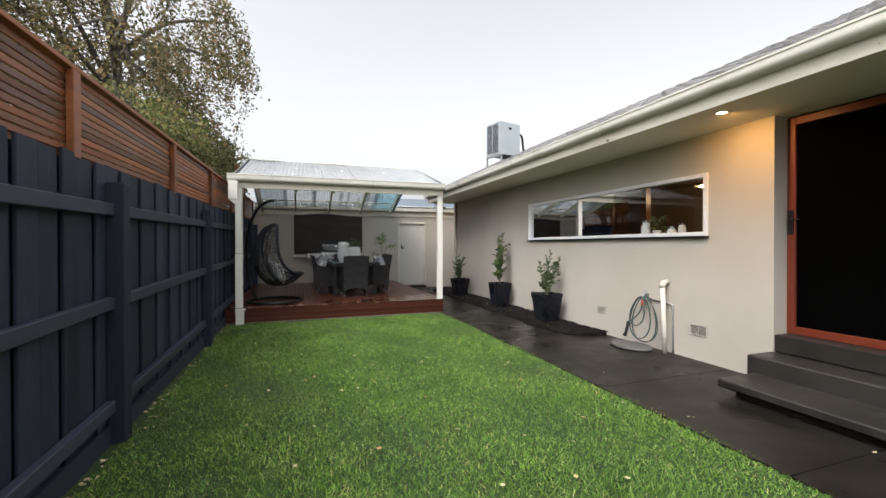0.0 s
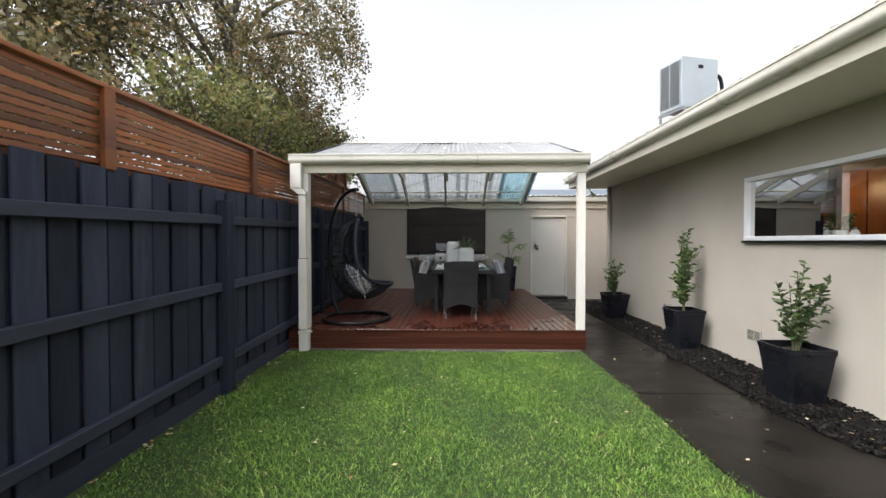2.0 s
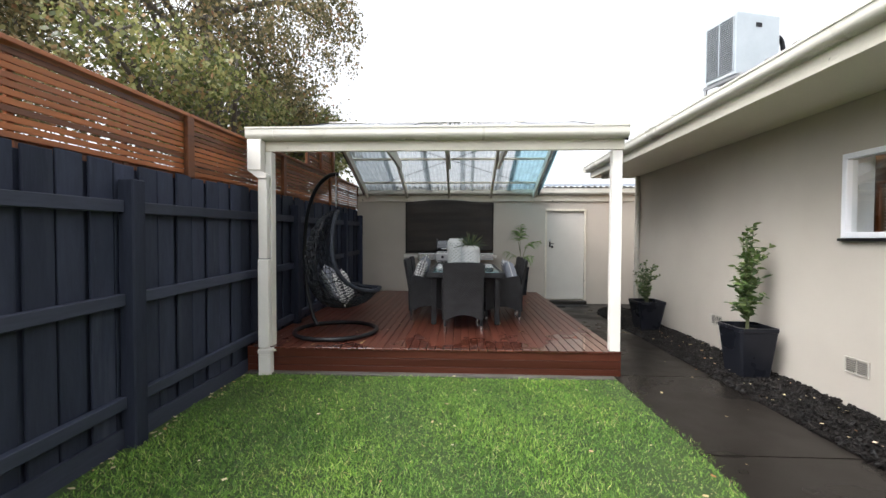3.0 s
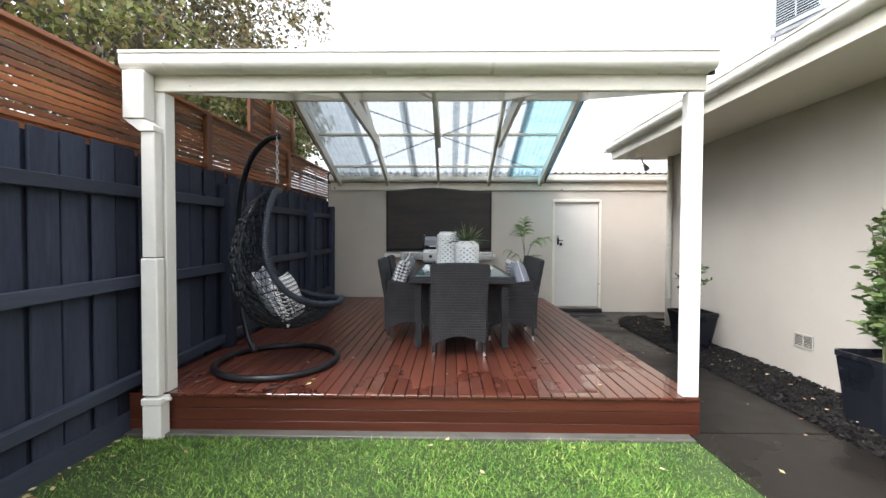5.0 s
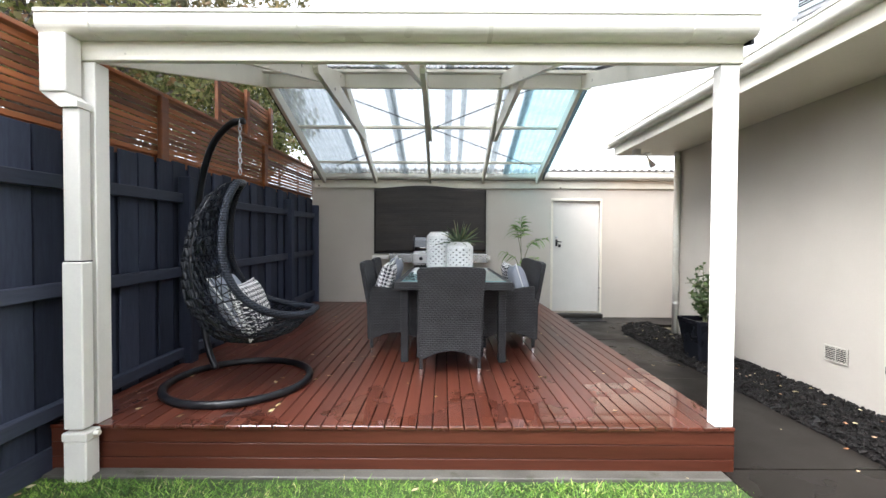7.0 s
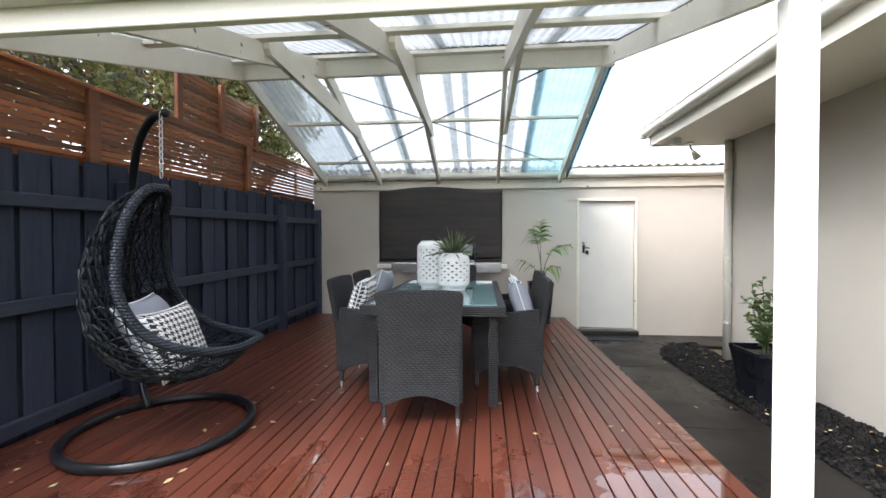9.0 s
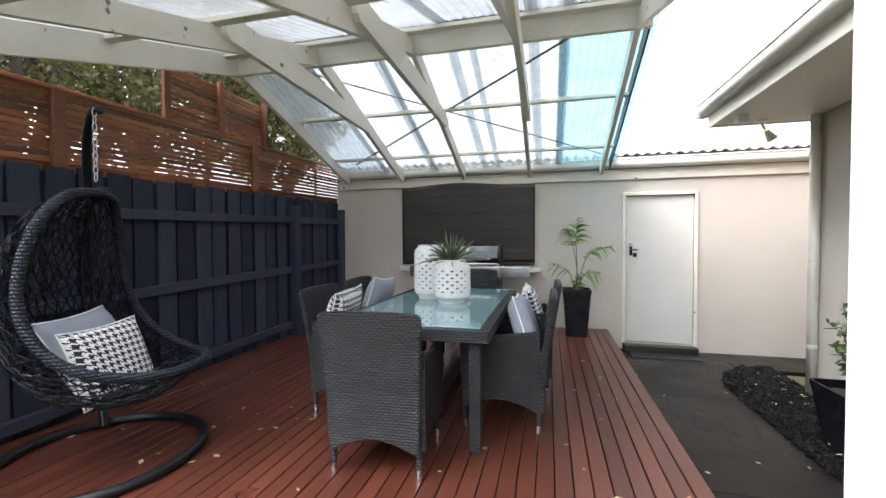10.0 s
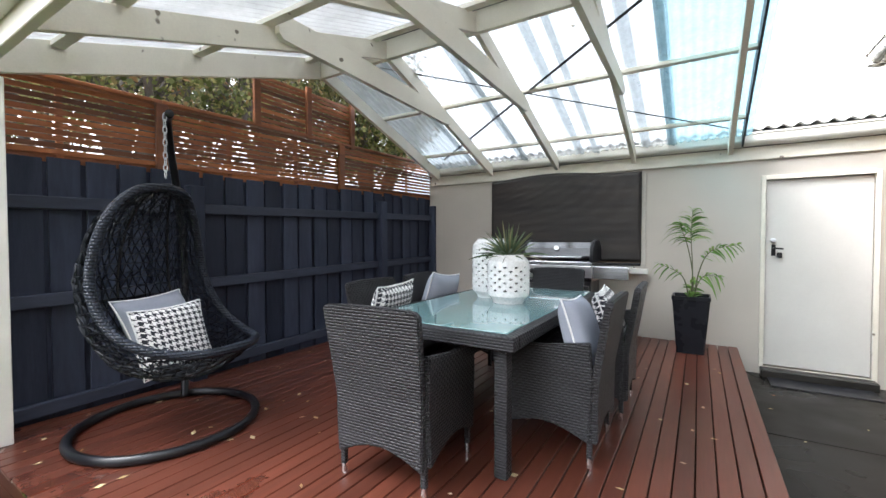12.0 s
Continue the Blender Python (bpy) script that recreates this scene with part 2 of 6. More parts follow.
def add_box(bm, lo, hi, bevel=0.0, m=None, seg=1):
    """A box from corner to corner, with its edges bevelled."""
    size = [b - a for a, b in zip(lo, hi)]
    mid = [(a + b) / 2 for a, b in zip(lo, hi)]
    mat = Matrix.Translation(mid) @ Matrix.Diagonal((*size, 1))
    if m is not None:
        mat = m @ mat
    r = bmesh.ops.create_cube(bm, size=1.0, matrix=mat)
    if bevel:
        edges = list({e for v in r["verts"] for e in v.link_edges})
        bmesh.ops.bevel(bm, geom=edges, offset=bevel, segments=seg, affect="EDGES", profile=0.6)
    return bm


def box(lo, hi, bevel=0.0, m=None, seg=1):
    return add_box(bmesh.new(), lo, hi, bevel, m, seg)


def pane_sheet(axis, at, a, b):
    """A single sheet of glass across axis, from corner a to corner b of the other two."""
    bm = bmesh.new()
    (u0, v0), (u1, v1) = a, b
    pts = [(u0, v0), (u1, v0), (u1, v1), (u0, v1)]
    bm.faces.new([bm.verts.new((at, u, v) if axis == "x" else (u, at, v)) for u, v in pts])
    return bm


def prism(bm, outline, axis, a, b, m=None):
    """An outline in the plane across axis ('x', 'y' or 'z'), pushed from a to b."""
    def place(u, v, w):
        p = {"x": (w, u, v), "y": (u, w, v), "z": (u, v, w)}[axis]
        return m @ Vector(p) if m is not None else Vector(p)
    lo = [bm.verts.new(place(u, v, a)) for u, v in outline]
    hi = [bm.verts.new(place(u, v, b)) for u, v in outline]
    n = len(outline)
    fs = [bm.faces.new([lo[i], lo[(i + 1) % n], hi[(i + 1) % n], hi[i]]) for i in range(n)]
    fs += [bm.faces.new(lo[::-1]), bm.faces.new(hi)]
    bmesh.ops.recalc_face_normals(bm, faces=fs)
    return bm


def tube(bm, points, radius, sides=8, closed=False, flat=1.0):
    """A round bar along points; radius may be a list."""
    pts = [Vector(p) for p in points]
    n = len(pts)
    rads = radius if isinstance(radius, (list, tuple)) else [radius] * n
    rings, up = [], None
    for i, p in enumerate(pts):
        a = pts[(i - 1) % n] if closed or i else p
        b = pts[(i + 1) % n] if closed or i < n - 1 else p
        d = (b - a).normalized()
        if up is None:
            up = Vector((0, 0, 1)) if abs(d.z) < 0.9 else Vector((1, 0, 0))
        side = d.cross(up).normalized()
        up = side.cross(d).normalized()
        rings.append([bm.verts.new(p + rads[i] * (math.cos(2 * math.pi * k / sides) * side + flat * math.sin(2 * math.pi * k / sides) * up)) for k in range(sides)])
    for i in range(n if closed else n - 1):
        r, s = rings[i], rings[(i + 1) % n]
        for k in range(sides):
            bm.faces.new([r[k], r[(k + 1) % sides], s[(k + 1) % sides], s[k]])
    if not closed:
        bm.faces.new(rings[0][::-1])
        bm.faces.new(rings[-1])
    return bm


def lathe(bm, profile, sides=24, m=None, cap=True):
    """Turn a profile of (radius, height) round z."""
    rings = []
    for r, z in profile:
        ring = []
        for k in range(sides):
            p = Vector((r * math.cos(2 * math.pi * k / sides), r * math.sin(2 * math.pi * k / sides), z))
            ring.append(bm.verts.new(m @ p if m is not None else p))
        rings.append(ring)
    for r, s in zip(rings, rings[1:]):
        for k in range(sides):
            bm.faces.new([r[k], r[(k + 1) % sides], s[(k + 1) % sides], s[k]])
    if cap:
        bm.faces.new(rings[0][::-1])
        bm.faces.new(rings[-1])
    return bm


def smooth_path(pts, steps=6):
    """Catmull-Rom through the points."""
    p = [Vector(v) for v in pts]
    p = [2 * p[0] - p[1], *p, 2 * p[-1] - p[-2]]
    out = []
    for i in range(1, len(p) - 2):
        for k in range(steps):
            t = k / steps
            out.append(0.5 * (2 * p[i] + (p[i + 1] - p[i - 1]) * t + (2 * p[i - 1] - 5 * p[i] + 4 * p[i + 1] - p[i + 2]) * t * t
                              + (3 * p[i] - p[i - 1] - 3 * p[i + 1] + p[i + 2]) * t ** 3))
    return out + [p[-2]]


# ---- the ground ----
DECK_X0, DECK_X1, DECK_Y0, DECK_Y1, DECK_Z = -1.27, 2.80, 8.0, 12.94, 0.285
WALL_X, BACK_Y = 4.455, 13.0
bm = bmesh.new()
for lo, hi in (((-400, -400), (400, 400)),):
    vs = [bm.verts.new((x, y, -0.02)) for x, y in ((lo[0], lo[1]), (hi[0], lo[1]), (hi[0], hi[1]), (lo[0], hi[1]))]
    bm.faces.new(vs)
structure("ground", bm, M_SOIL, "bare soil under the thin lawn", "ground")

# concrete path, cut by shallow joints, with the bed left open along the house
BED = [(4.455, 5.02), (4.18, 5.02), (3.98, 5.12), (3.84, 5.35), (3.78, 5.8), (3.77, 7.5), (3.76, 10.6), (3.76, 11.5), (3.80, 11.85), (3.92, 12.12),
       (4.12, 12.3), (4.455, 12.36), (5.2, 12.3), (5.2, 11.55), (4.455, 11.5)]
JOINTS = [-6.0, -3.35, -1.7, -0.1, 1.52, 3.15, 4.78, 6.4, 8.03, 9.68, 11.3, 13.0]
path = tagged(new("path"), "wet dark concrete garden path with joints", "path", kind="structure")
rng = random.Random(5)
for y0, y1 in zip(JOINTS, JOINTS[1:]):
    left = 2.73 if y0 < 8 else 2.82
    ya, yb = y0 + 0.005, y1 - 0.005
    right_edge = []
    if yb <= 5.0 or ya >= 12.4:
        right_edge = [(7.5 if ya > 11 else 4.453, ya), (7.5 if ya > 11 else 4.453, yb)]
    else:
        pts = [(x, y) for x, y in BED[1:11] if ya < y < yb]
        def bed_x(y):
            for (xa, pa), (xb, pb) in zip(BED[1:11], BED[2:12]):
                if pa <= y <= pb and pb > pa:
                    return xa + (xb - xa) * (y - pa) / (pb - pa)
            return 4.453
        lo_x = bed_x(ya) if ya > 5.02 else 4.453
        hi_x = bed_x(yb) if yb < 12.36 else 7.5
        right_edge = [(lo_x, ya)]
        if ya < 5.02:
            right_edge += [(4.453, 5.02)]
        right_edge += [p for p in pts]
        if yb > 12.36:
            right_edge += [(4.455, 12.36), (5.2, 12.3), (7.5, 12.3)]
        right_edge += [(hi_x, yb)]
    bm = bmesh.new()
    prism(bm, [(left, ya), *right_edge, (left, yb)], "z", -0.05, 0.018 + rng.uniform(-0.002, 0.002))
    part("slab", bm, M_CONCRETE, path)

# bark bed: a low uneven mound with loose chips
bm = bmesh.new()
xs, ys = np.linspace(3.74, 4.46, 13), np.linspace(4.98, 12.4, 110)
grid = {}


def in_bed(x, y):
    inside = False
    for (xa, ya), (xb, yb) in zip(BED, BED[1:] + BED[:1]):
        if (ya > y) != (yb > y) and x < xa + (xb - xa) * (y - ya) / (yb - ya):
            inside = not inside
    return inside


def bed_z(x, y):
    return 0.022 + 0.03 * min(1, max(0, (x - 3.76) / 0.25)) + 0.018 * noise.noise((x * 5, y * 5, 0.3))


for i, x in enumerate(xs):
    for j, y in enumerate(ys):
        grid[i, j] = bm.verts.new((x, y, bed_z(x, y) if in_bed(x, y) else -0.01))
for i in range(len(xs) - 1):
    for j in range(len(ys) - 1):
        bm.faces.new([grid[i, j], grid[i + 1, j], grid[i + 1, j + 1], grid[i, j + 1]])
structure("garden_bed", bm, M_MULCH, "black bark mulch bed along the house wall", "garden bed", True)

# ---- the house ----
FASCIA_X, SOFFIT_Z, EAVE_Z = 3.62, 2.68, 2.90
HOUSE_Y0, HOUSE_Y1 = -8.0, 11.55
WIN = (3.40, 7.34, 1.50, 2.23)
DOOR = (0.55, 2.70, 0.50, 2.66)
wall_house = tagged(new("wall_house"), "beige rendered outer wall of the house", "wall", kind="structure")
T = 0.24
for lo, hi in (((WALL_X, DOOR[1], -0.1), (WALL_X + T, WIN[0], SOFFIT_Z)), ((WALL_X, WIN[1], -0.1), (WALL_X + T, HOUSE_Y1, SOFFIT_Z)),
               ((WALL_X, WIN[0], -0.1), (WALL_X + T, WIN[1], WIN[2])), ((WALL_X, WIN[0], WIN[3]), (WALL_X + T, WIN[1], SOFFIT_Z)),
               ((WALL_X, HOUSE_Y0, -0.1), (WALL_X + T, DOOR[0], SOFFIT_Z)), ((WALL_X + T, HOUSE_Y1 - T, -0.1), (9.2, HOUSE_Y1, SOFFIT_Z))):
    part("wall_section", box(lo, hi), M_RENDER, wall_house)

# inside of the house
structure("inner_floor", box((WALL_X + T, HOUSE_Y0, 0.42), (7.75, HOUSE_Y1 - T, 0.50)), M_INFLOOR, "dark timber floor inside the house", "floor")
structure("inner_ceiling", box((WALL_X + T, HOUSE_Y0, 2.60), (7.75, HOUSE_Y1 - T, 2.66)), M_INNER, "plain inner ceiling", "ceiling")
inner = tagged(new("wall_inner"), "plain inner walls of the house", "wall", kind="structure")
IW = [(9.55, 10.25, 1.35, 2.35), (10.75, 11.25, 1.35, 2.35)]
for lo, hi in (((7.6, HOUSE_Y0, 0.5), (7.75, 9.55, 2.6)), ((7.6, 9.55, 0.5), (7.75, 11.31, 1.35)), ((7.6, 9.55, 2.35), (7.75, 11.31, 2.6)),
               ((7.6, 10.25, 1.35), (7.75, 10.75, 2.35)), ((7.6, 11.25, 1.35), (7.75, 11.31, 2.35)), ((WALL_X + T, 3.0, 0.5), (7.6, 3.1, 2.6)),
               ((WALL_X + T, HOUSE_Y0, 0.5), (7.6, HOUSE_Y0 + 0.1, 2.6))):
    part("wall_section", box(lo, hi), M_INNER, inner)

# roof: soffit, fascia, gutter, tiles
structure("soffit", box((FASCIA_X, HOUSE_Y0, SOFFIT_Z), (WALL_X + T, 11.72, SOFFIT_Z + 0.012)), M_SOFFIT, "cream painted eave lining", "soffit")
structure("soffit_end", box((WALL_X + T, HOUSE_Y1 - 0.02, SOFFIT_Z), (9.4, 11.72, SOFFIT_Z + 0.012)), M_SOFFIT, "cream painted eave lining", "soffit")
structure("fascia", box((FASCIA_X - 0.02, HOUSE_Y0, SOFFIT_Z - 0.015), (FASCIA_X, 11.74, EAVE_Z - 0.02), 0.002), M_PAINT, "cream painted fascia board", "fascia")
structure("fascia_end", box((FASCIA_X, 11.72, SOFFIT_Z - 0.015), (9.4, 11.74, EAVE_Z - 0.02), 0.002), M_PAINT, "cream painted fascia board", "fascia")


def gutter_outline(w, h):
    """Quad gutter: flat back and floor, rounded front with a rolled lip."""
    pts = [(0, h), (0, 0)]
    for k in range(7):
        a = -math.pi / 2 + k * math.pi / 2 / 6
        pts.append((w - 0.055 + 0.055 * math.cos(a), 0.055 + 0.055 * math.sin(a)))
    pts += [(w, h - 0.02), (w + 0.008, h - 0.018), (w + 0.008, h), (w - 0.008, h), (w - 0.008, h - 0.02), (w - 0.006, 0.06), (w - 0.05, 0.012), (0.006, 0.012), (0.006, h)]
    return pts


bm = bmesh.new()
prism(bm, [(FASCIA_X - 0.022 - u, EAVE_Z - 0.115 + v) for u, v in gutter_outline(0.10, 0.115)], "y", HOUSE_Y0, 11.84)
house_gutter = structure("house_gutter", bm, M_GUTTER, "cream metal gutter along the eave", "gutter")
bm = bmesh.new()
prism(bm, [(11.742 + u, EAVE_Z - 0.115 + v) for u, v in gutter_outline(0.11, 0.115)], "x", FASCIA_X - 0.13, 9.4)
structure("house_gutter_end", bm, M_GUTTER, "cream metal gutter along the eave", "gutter")

PITCH = math.tan(radians(25))
ROOF_Y0, ROOF_Y1 = HOUSE_Y0, 11.78
verts, faces = [], []
TW, TH = 0.30, 0.32
rows_n = 10
for r in range(rows_n):
    for c in range(int((ROOF_Y1 - ROOF_Y0) / TW)):
        y0 = ROOF_Y0 + c * TW
        jz = random.uniform(-0.004, 0.004)
        base = len(verts)
        for e, xx in enumerate((FASCIA_X - 0.05 + r * TH, FASCIA_X - 0.05 + (r + 1) * TH + 0.05)):
            for k in range(9):
                wv = 0.036 * math.sin(k / 8 * 2 * math.pi) + (0.022 if k in (0, 8) else 0)
                z = EAVE_Z - 0.01 + (xx - FASCIA_X + 0.05) * PITCH + wv + (0.028 if e == 0 else 0.0) + jz
                verts.append((xx, y0 + k / 8 * TW, z))
                verts.append((xx, y0 + k / 8 * TW, z - 0.022))
        for k in range(8):
            a, b2 = base + 2 * k, base + 18 + 2 * k
            faces += [(a, a + 2, b2 + 2, b2), (a, a + 1, a + 3, a + 2)]
roof = tagged(new("roof_house"), "grey concrete tiled house roof", "roof", kind="structure")
ob = part("roof_tiles", raw_mesh("roof_tiles", verts, faces, M_TILE), M_TILE, roof)
ob["kind"] = "stuff"
bm = bmesh.new()
prism(bm, [(FASCIA_X, EAVE_Z - 0.06), (6.6, EAVE_Z - 0.06 + (6.6 - FASCIA_X) * PITCH), (9.5, EAVE_Z - 0.06), (9.5, EAVE_Z - 0.08), (FASCIA_X, EAVE_Z - 0.08)], "y", ROOF_Y0, 11.73)
part("roof_deck", bm, M_TILE, roof)

# long kitchen window
window = tagged(new("window_1"), "long low kitchen window in a white frame", "window", kind="structure")
fw = 0.048
for lo, hi in (((WALL_X - 0.03, WIN[0], WIN[2]), (WALL_X + 0.07, WIN[1], WIN[2] + fw)), ((WALL_X - 0.03, WIN[0], WIN[3] - fw), (WALL_X + 0.07, WIN[1], WIN[3])),
               ((WALL_X - 0.03, WIN[0], WIN[2] + fw), (WALL_X + 0.07, WIN[0] + fw, WIN[3] - fw)), ((WALL_X - 0.03, WIN[1] - fw, WIN[2] + fw), (WALL_X + 0.07, WIN[1], WIN[3] - fw))):
    part("window_frame", box(lo, hi, 0.004), M_WHITE, window, "white painted frame")
pane = part("pane", pane_sheet("x", WALL_X + 0.02, (WIN[0] + fw, WIN[2] + fw), (WIN[1] - fw, WIN[3] - fw)), M_GLASS, window)
pane.visible_shadow = False
part("window_sill", box((WALL_X - 0.05, WIN[0] - 0.01, WIN[2] - 0.025), (WALL_X - 0.002, WIN[1] + 0.01, WIN[2] - 0.002), 0.003), M_DARKMETAL, window, "dark sill flashing")
for lo, hi in (((WALL_X + T, WIN[0] - 0.1, WIN[2] - 0.04), (WALL_X + T + 0.16, WIN[1] + 0.1, WIN[2]))  ,):
    part("inner_sill", box(lo, hi, 0.004), M_WHITE, window)
for lo, hi in (((WALL_X + 0.071, WIN[0], WIN[2] + 0.001), (WALL_X + T, WIN[0] + 0.012, WIN[3])), ((WALL_X + 0.071, WIN[1] - 0.012, WIN[2] + 0.001), (WALL_X + T, WIN[1], WIN[3])), ((WALL_X + 0.071, WIN[0] + 0.013, WIN[3] - 0.012), (WALL_X + T, WIN[1] - 0.013, WIN[3])), ((WALL_X + 0.071, WIN[0] + 0.013, WIN[2]), (WALL_X + T - 0.001, WIN[1] - 0.013, WIN[2] + 0.012))):
    part("window_reveal", box(lo, hi), M_WHITE, window)

# sliding door with a red timber frame
door = tagged(new("door_1"), "wide glazed door in a red timber frame", "door", kind="structure")
DX = 4.645
for lo, hi in (((DX, DOOR[1] - 0.075, DOOR[2]), (DX + 0.1, DOOR[1], DOOR[3])), ((DX, DOOR[0], DOOR[2]), (DX + 0.1, DOOR[0] + 0.075, DOOR[3])),
               ((DX, DOOR[0] + 0.075, DOOR[2]), (DX + 0.1, DOOR[1] - 0.075, DOOR[2] + 0.075)), ((DX, DOOR[0] + 0.075, DOOR[3] - 0.075), (DX + 0.1, DOOR[1] - 0.075, DOOR[3]))):
    part("door_frame", box(lo, hi, 0.005), M_RED, door, "red stained timber")
part("pane", pane_sheet("x", DX + 0.04, (DOOR[0] + 0.075, DOOR[2] + 0.075), (DOOR[1] - 0.075, DOOR[3] - 0.075)), M_GLASS, door).visible_shadow = False
part("fly_screen", box((DX + 0.025, DOOR[0] + 0.075, DOOR[2] + 0.075), (DX + 0.028, DOOR[1] - 0.075, DOOR[3] - 0.075)), M_SCREEN, door, "dark mesh screen")
part("meeting_stile", box((DX + 0.05, 1.62, DOOR[2] + 0.075), (DX + 0.09, 1.70, DOOR[3] - 0.075), 0.004), M_RED, door)
hb = box((DX - 0.02, DOOR[1] - 0.06, 1.50), (DX - 0.001, DOOR[1] - 0.015, 1.74), 0.004)
tube(hb, [(DX - 0.02, DOOR[1] - 0.04, 1.64), (DX - 0.06, DOOR[1] - 0.04, 1.64), (DX - 0.065, DOOR[1] - 0.15, 1.64)], 0.009)
part("door_handle", hb, M_BLACK, door, "black lever handle")
structure("threshold", box((4.46, DOOR[0], 0.33), (DX + 0.2, DOOR[1] - 0.004, DOOR[2] - 0.003), 0.006), M_STEP, "grey concrete door threshold", "threshold")

steps = thing("door_steps", "worn grey concrete steps below the glazed door", "steps")
part("upper_step", box((4.10, 0.3, 0.0), (4.462, 2.72, 0.325), 0.012), M_STEP, steps)
part("lower_step", box((3.62, 0.95, 0.09), (4.12, 2.66, 0.165), 0.012), M_STEP, steps)
part("plinth", box((3.72, 1.05, 0.0), (4.11, 2.56, 0.092), 0.01), M_STEP, steps)

# ---- back wall (garage) ----
BW = (-0.17, 1.86, 1.12, 2.30)
GD = (3.03, 3.87, 0.10, 2.11)
back = tagged(new("wall_back"), "beige rendered garage wall", "wall", kind="structure")
for lo, hi in (((-1.3, BACK_Y, -0.1), (BW[0], BACK_Y + 0.2, 2.45)), ((BW[0], BACK_Y, -0.1), (BW[1], BACK_Y + 0.2, BW[2])), ((BW[0], BACK_Y, BW[3]), (BW[1], BACK_Y + 0.2, 2.45)),
               ((BW[1], BACK_Y, -0.1), (GD[0], BACK_Y + 0.2, 2.45)), ((GD[0], BACK_Y, GD[3]), (GD[1], BACK_Y + 0.2, 2.45)), ((GD[1], BACK_Y, -0.1), (9.5, BACK_Y + 0.2, 2.45)),
               ((GD[0], BACK_Y, -0.1), (GD[1], BACK_Y + 0.2, GD[2]))):
    part("wall_section", box(lo, hi), M_RENDER, back)
structure("back_fascia", box((-1.25, BACK_Y - 0.03, 2.33), (9.5, BACK_Y - 0.004, 2.47), 0.003), M_PAINT, "cream painted fascia board on the garage", "fascia")
bm = bmesh.new()
prism(bm, [(BACK_Y - 0.032 - u, 2.475 + v) for u, v in gutter_outline(0.10, 0.135)], "x", -1.25, 9.5)
structure("back_gutter", bm, M_GUTTER, "cream metal gutter on the garage", "gutter")


def corrugated(x0, x1, y0, z0, y1, z1, pitch=0.076, depth=0.017, n=6):
    """A wavy sheet: waves across x, running from (y0, z0) to (y1, z1)."""
    cols = int((x1 - x0) / pitch * n)
    v, f = [], []
    for i in range(cols + 1):
        x = x0 + (x1 - x0) * i / cols
        w = depth / 2 * math.sin(2 * math.pi * i / n)
        for y, z in ((y0, z0), (y1, z1)):
            v.append((x, y, z + w))
    for i in range(cols):
        f.append((2 * i, 2 * i + 2, 2 * i + 3, 2 * i + 1))
    return v, f


v, f = corrugated(-1.3, 9.5, BACK_Y - 0.07, 2.662, BACK_Y + 5.0, 2.91, 0.13, 0.036)
# dark strip added as the shade between gutter and sheet edges
structure("eave_infill", box((-1.25, BACK_Y - 0.02, 2.47), (9.5, BACK_Y + 0.1, 2.64)), M_DARKMETAL, "dark strip for the shade under the corrugated sheets", "infill")
ob = structure("garage_roof", raw_mesh("garage_roof", v, f, M_CORR, True), M_CORR, "weathered corrugated garage roof", "roof")
sol = ob.modifiers.new("thick", "SOLIDIFY")
sol.thickness = 0.006
structure("garage_inside", box((-1.3, 17.0, 0), (9.5, 17.1, 2.45)), M_INNER, "garage rear wall", "wall")

gd = tagged(new("door_2"), "plain off-white flush garage door, closed", "door", kind="structure")
for lo, hi in (((GD[0] - 0.04, BACK_Y - 0.02, GD[2]), (GD[0], BACK_Y + 0.1, GD[3] + 0.05)), ((GD[1], BACK_Y - 0.02, GD[2] - 0.1), (GD[1] + 0.04, BACK_Y + 0.1, GD[3] + 0.04)),
               ((GD[0], BACK_Y - 0.02, GD[3]), (GD[1], BACK_Y + 0.1, GD[3] + 0.05))):
    part("door_frame", box(lo, hi, 0.004), M_PAINT, gd)
leaf = part("door_leaf", box((GD[0] + 0.004, BACK_Y + 0.02, GD[2] + 0.02), (GD[1] - 0.004, BACK_Y + 0.06, GD[3] - 0.004), 0.003), M_DOOR, gd)
bm = bmesh.new()
lathe(bm, [(0.026, 0), (0.026, 0.012), (0.015, 0.02)], 16, pose(GD[0] + 0.07, BACK_Y + 0.02, 1.46, 90))
part("lock", bm, M_GALV, leaf, "round chrome deadlock")
bm = box((GD[0] + 0.055, BACK_Y + 0.008, 1.30), (GD[0] + 0.09, BACK_Y + 0.02, 1.42), 0.003)
tube(bm, [(GD[0] + 0.07, BACK_Y + 0.01, 1.38), (GD[0] + 0.07, BACK_Y - 0.04, 1.38), (GD[0] + 0.15, BACK_Y - 0.045, 1.375)], 0.009)
part("lever_handle", bm, M_DARKMETAL, leaf, "dark lever handle")
part("padlock", box((GD[0] + 0.10, BACK_Y - 0.012, 1.28), (GD[0] + 0.145, BACK_Y + 0.012, 1.335), 0.006), M_BLACK, leaf, "black padlock")
solid("doorstep", box((GD[0] - 0.03, BACK_Y - 0.14, 0.0), (GD[1] + 0.03, BACK_Y - 0.003, 0.10), 0.01), M_STEP, "low concrete doorstep at the garage door", "doorstep")

# ---- deck ----
deck = tagged(new("deck"), "wet red-brown timber deck", "deck", kind="structure")


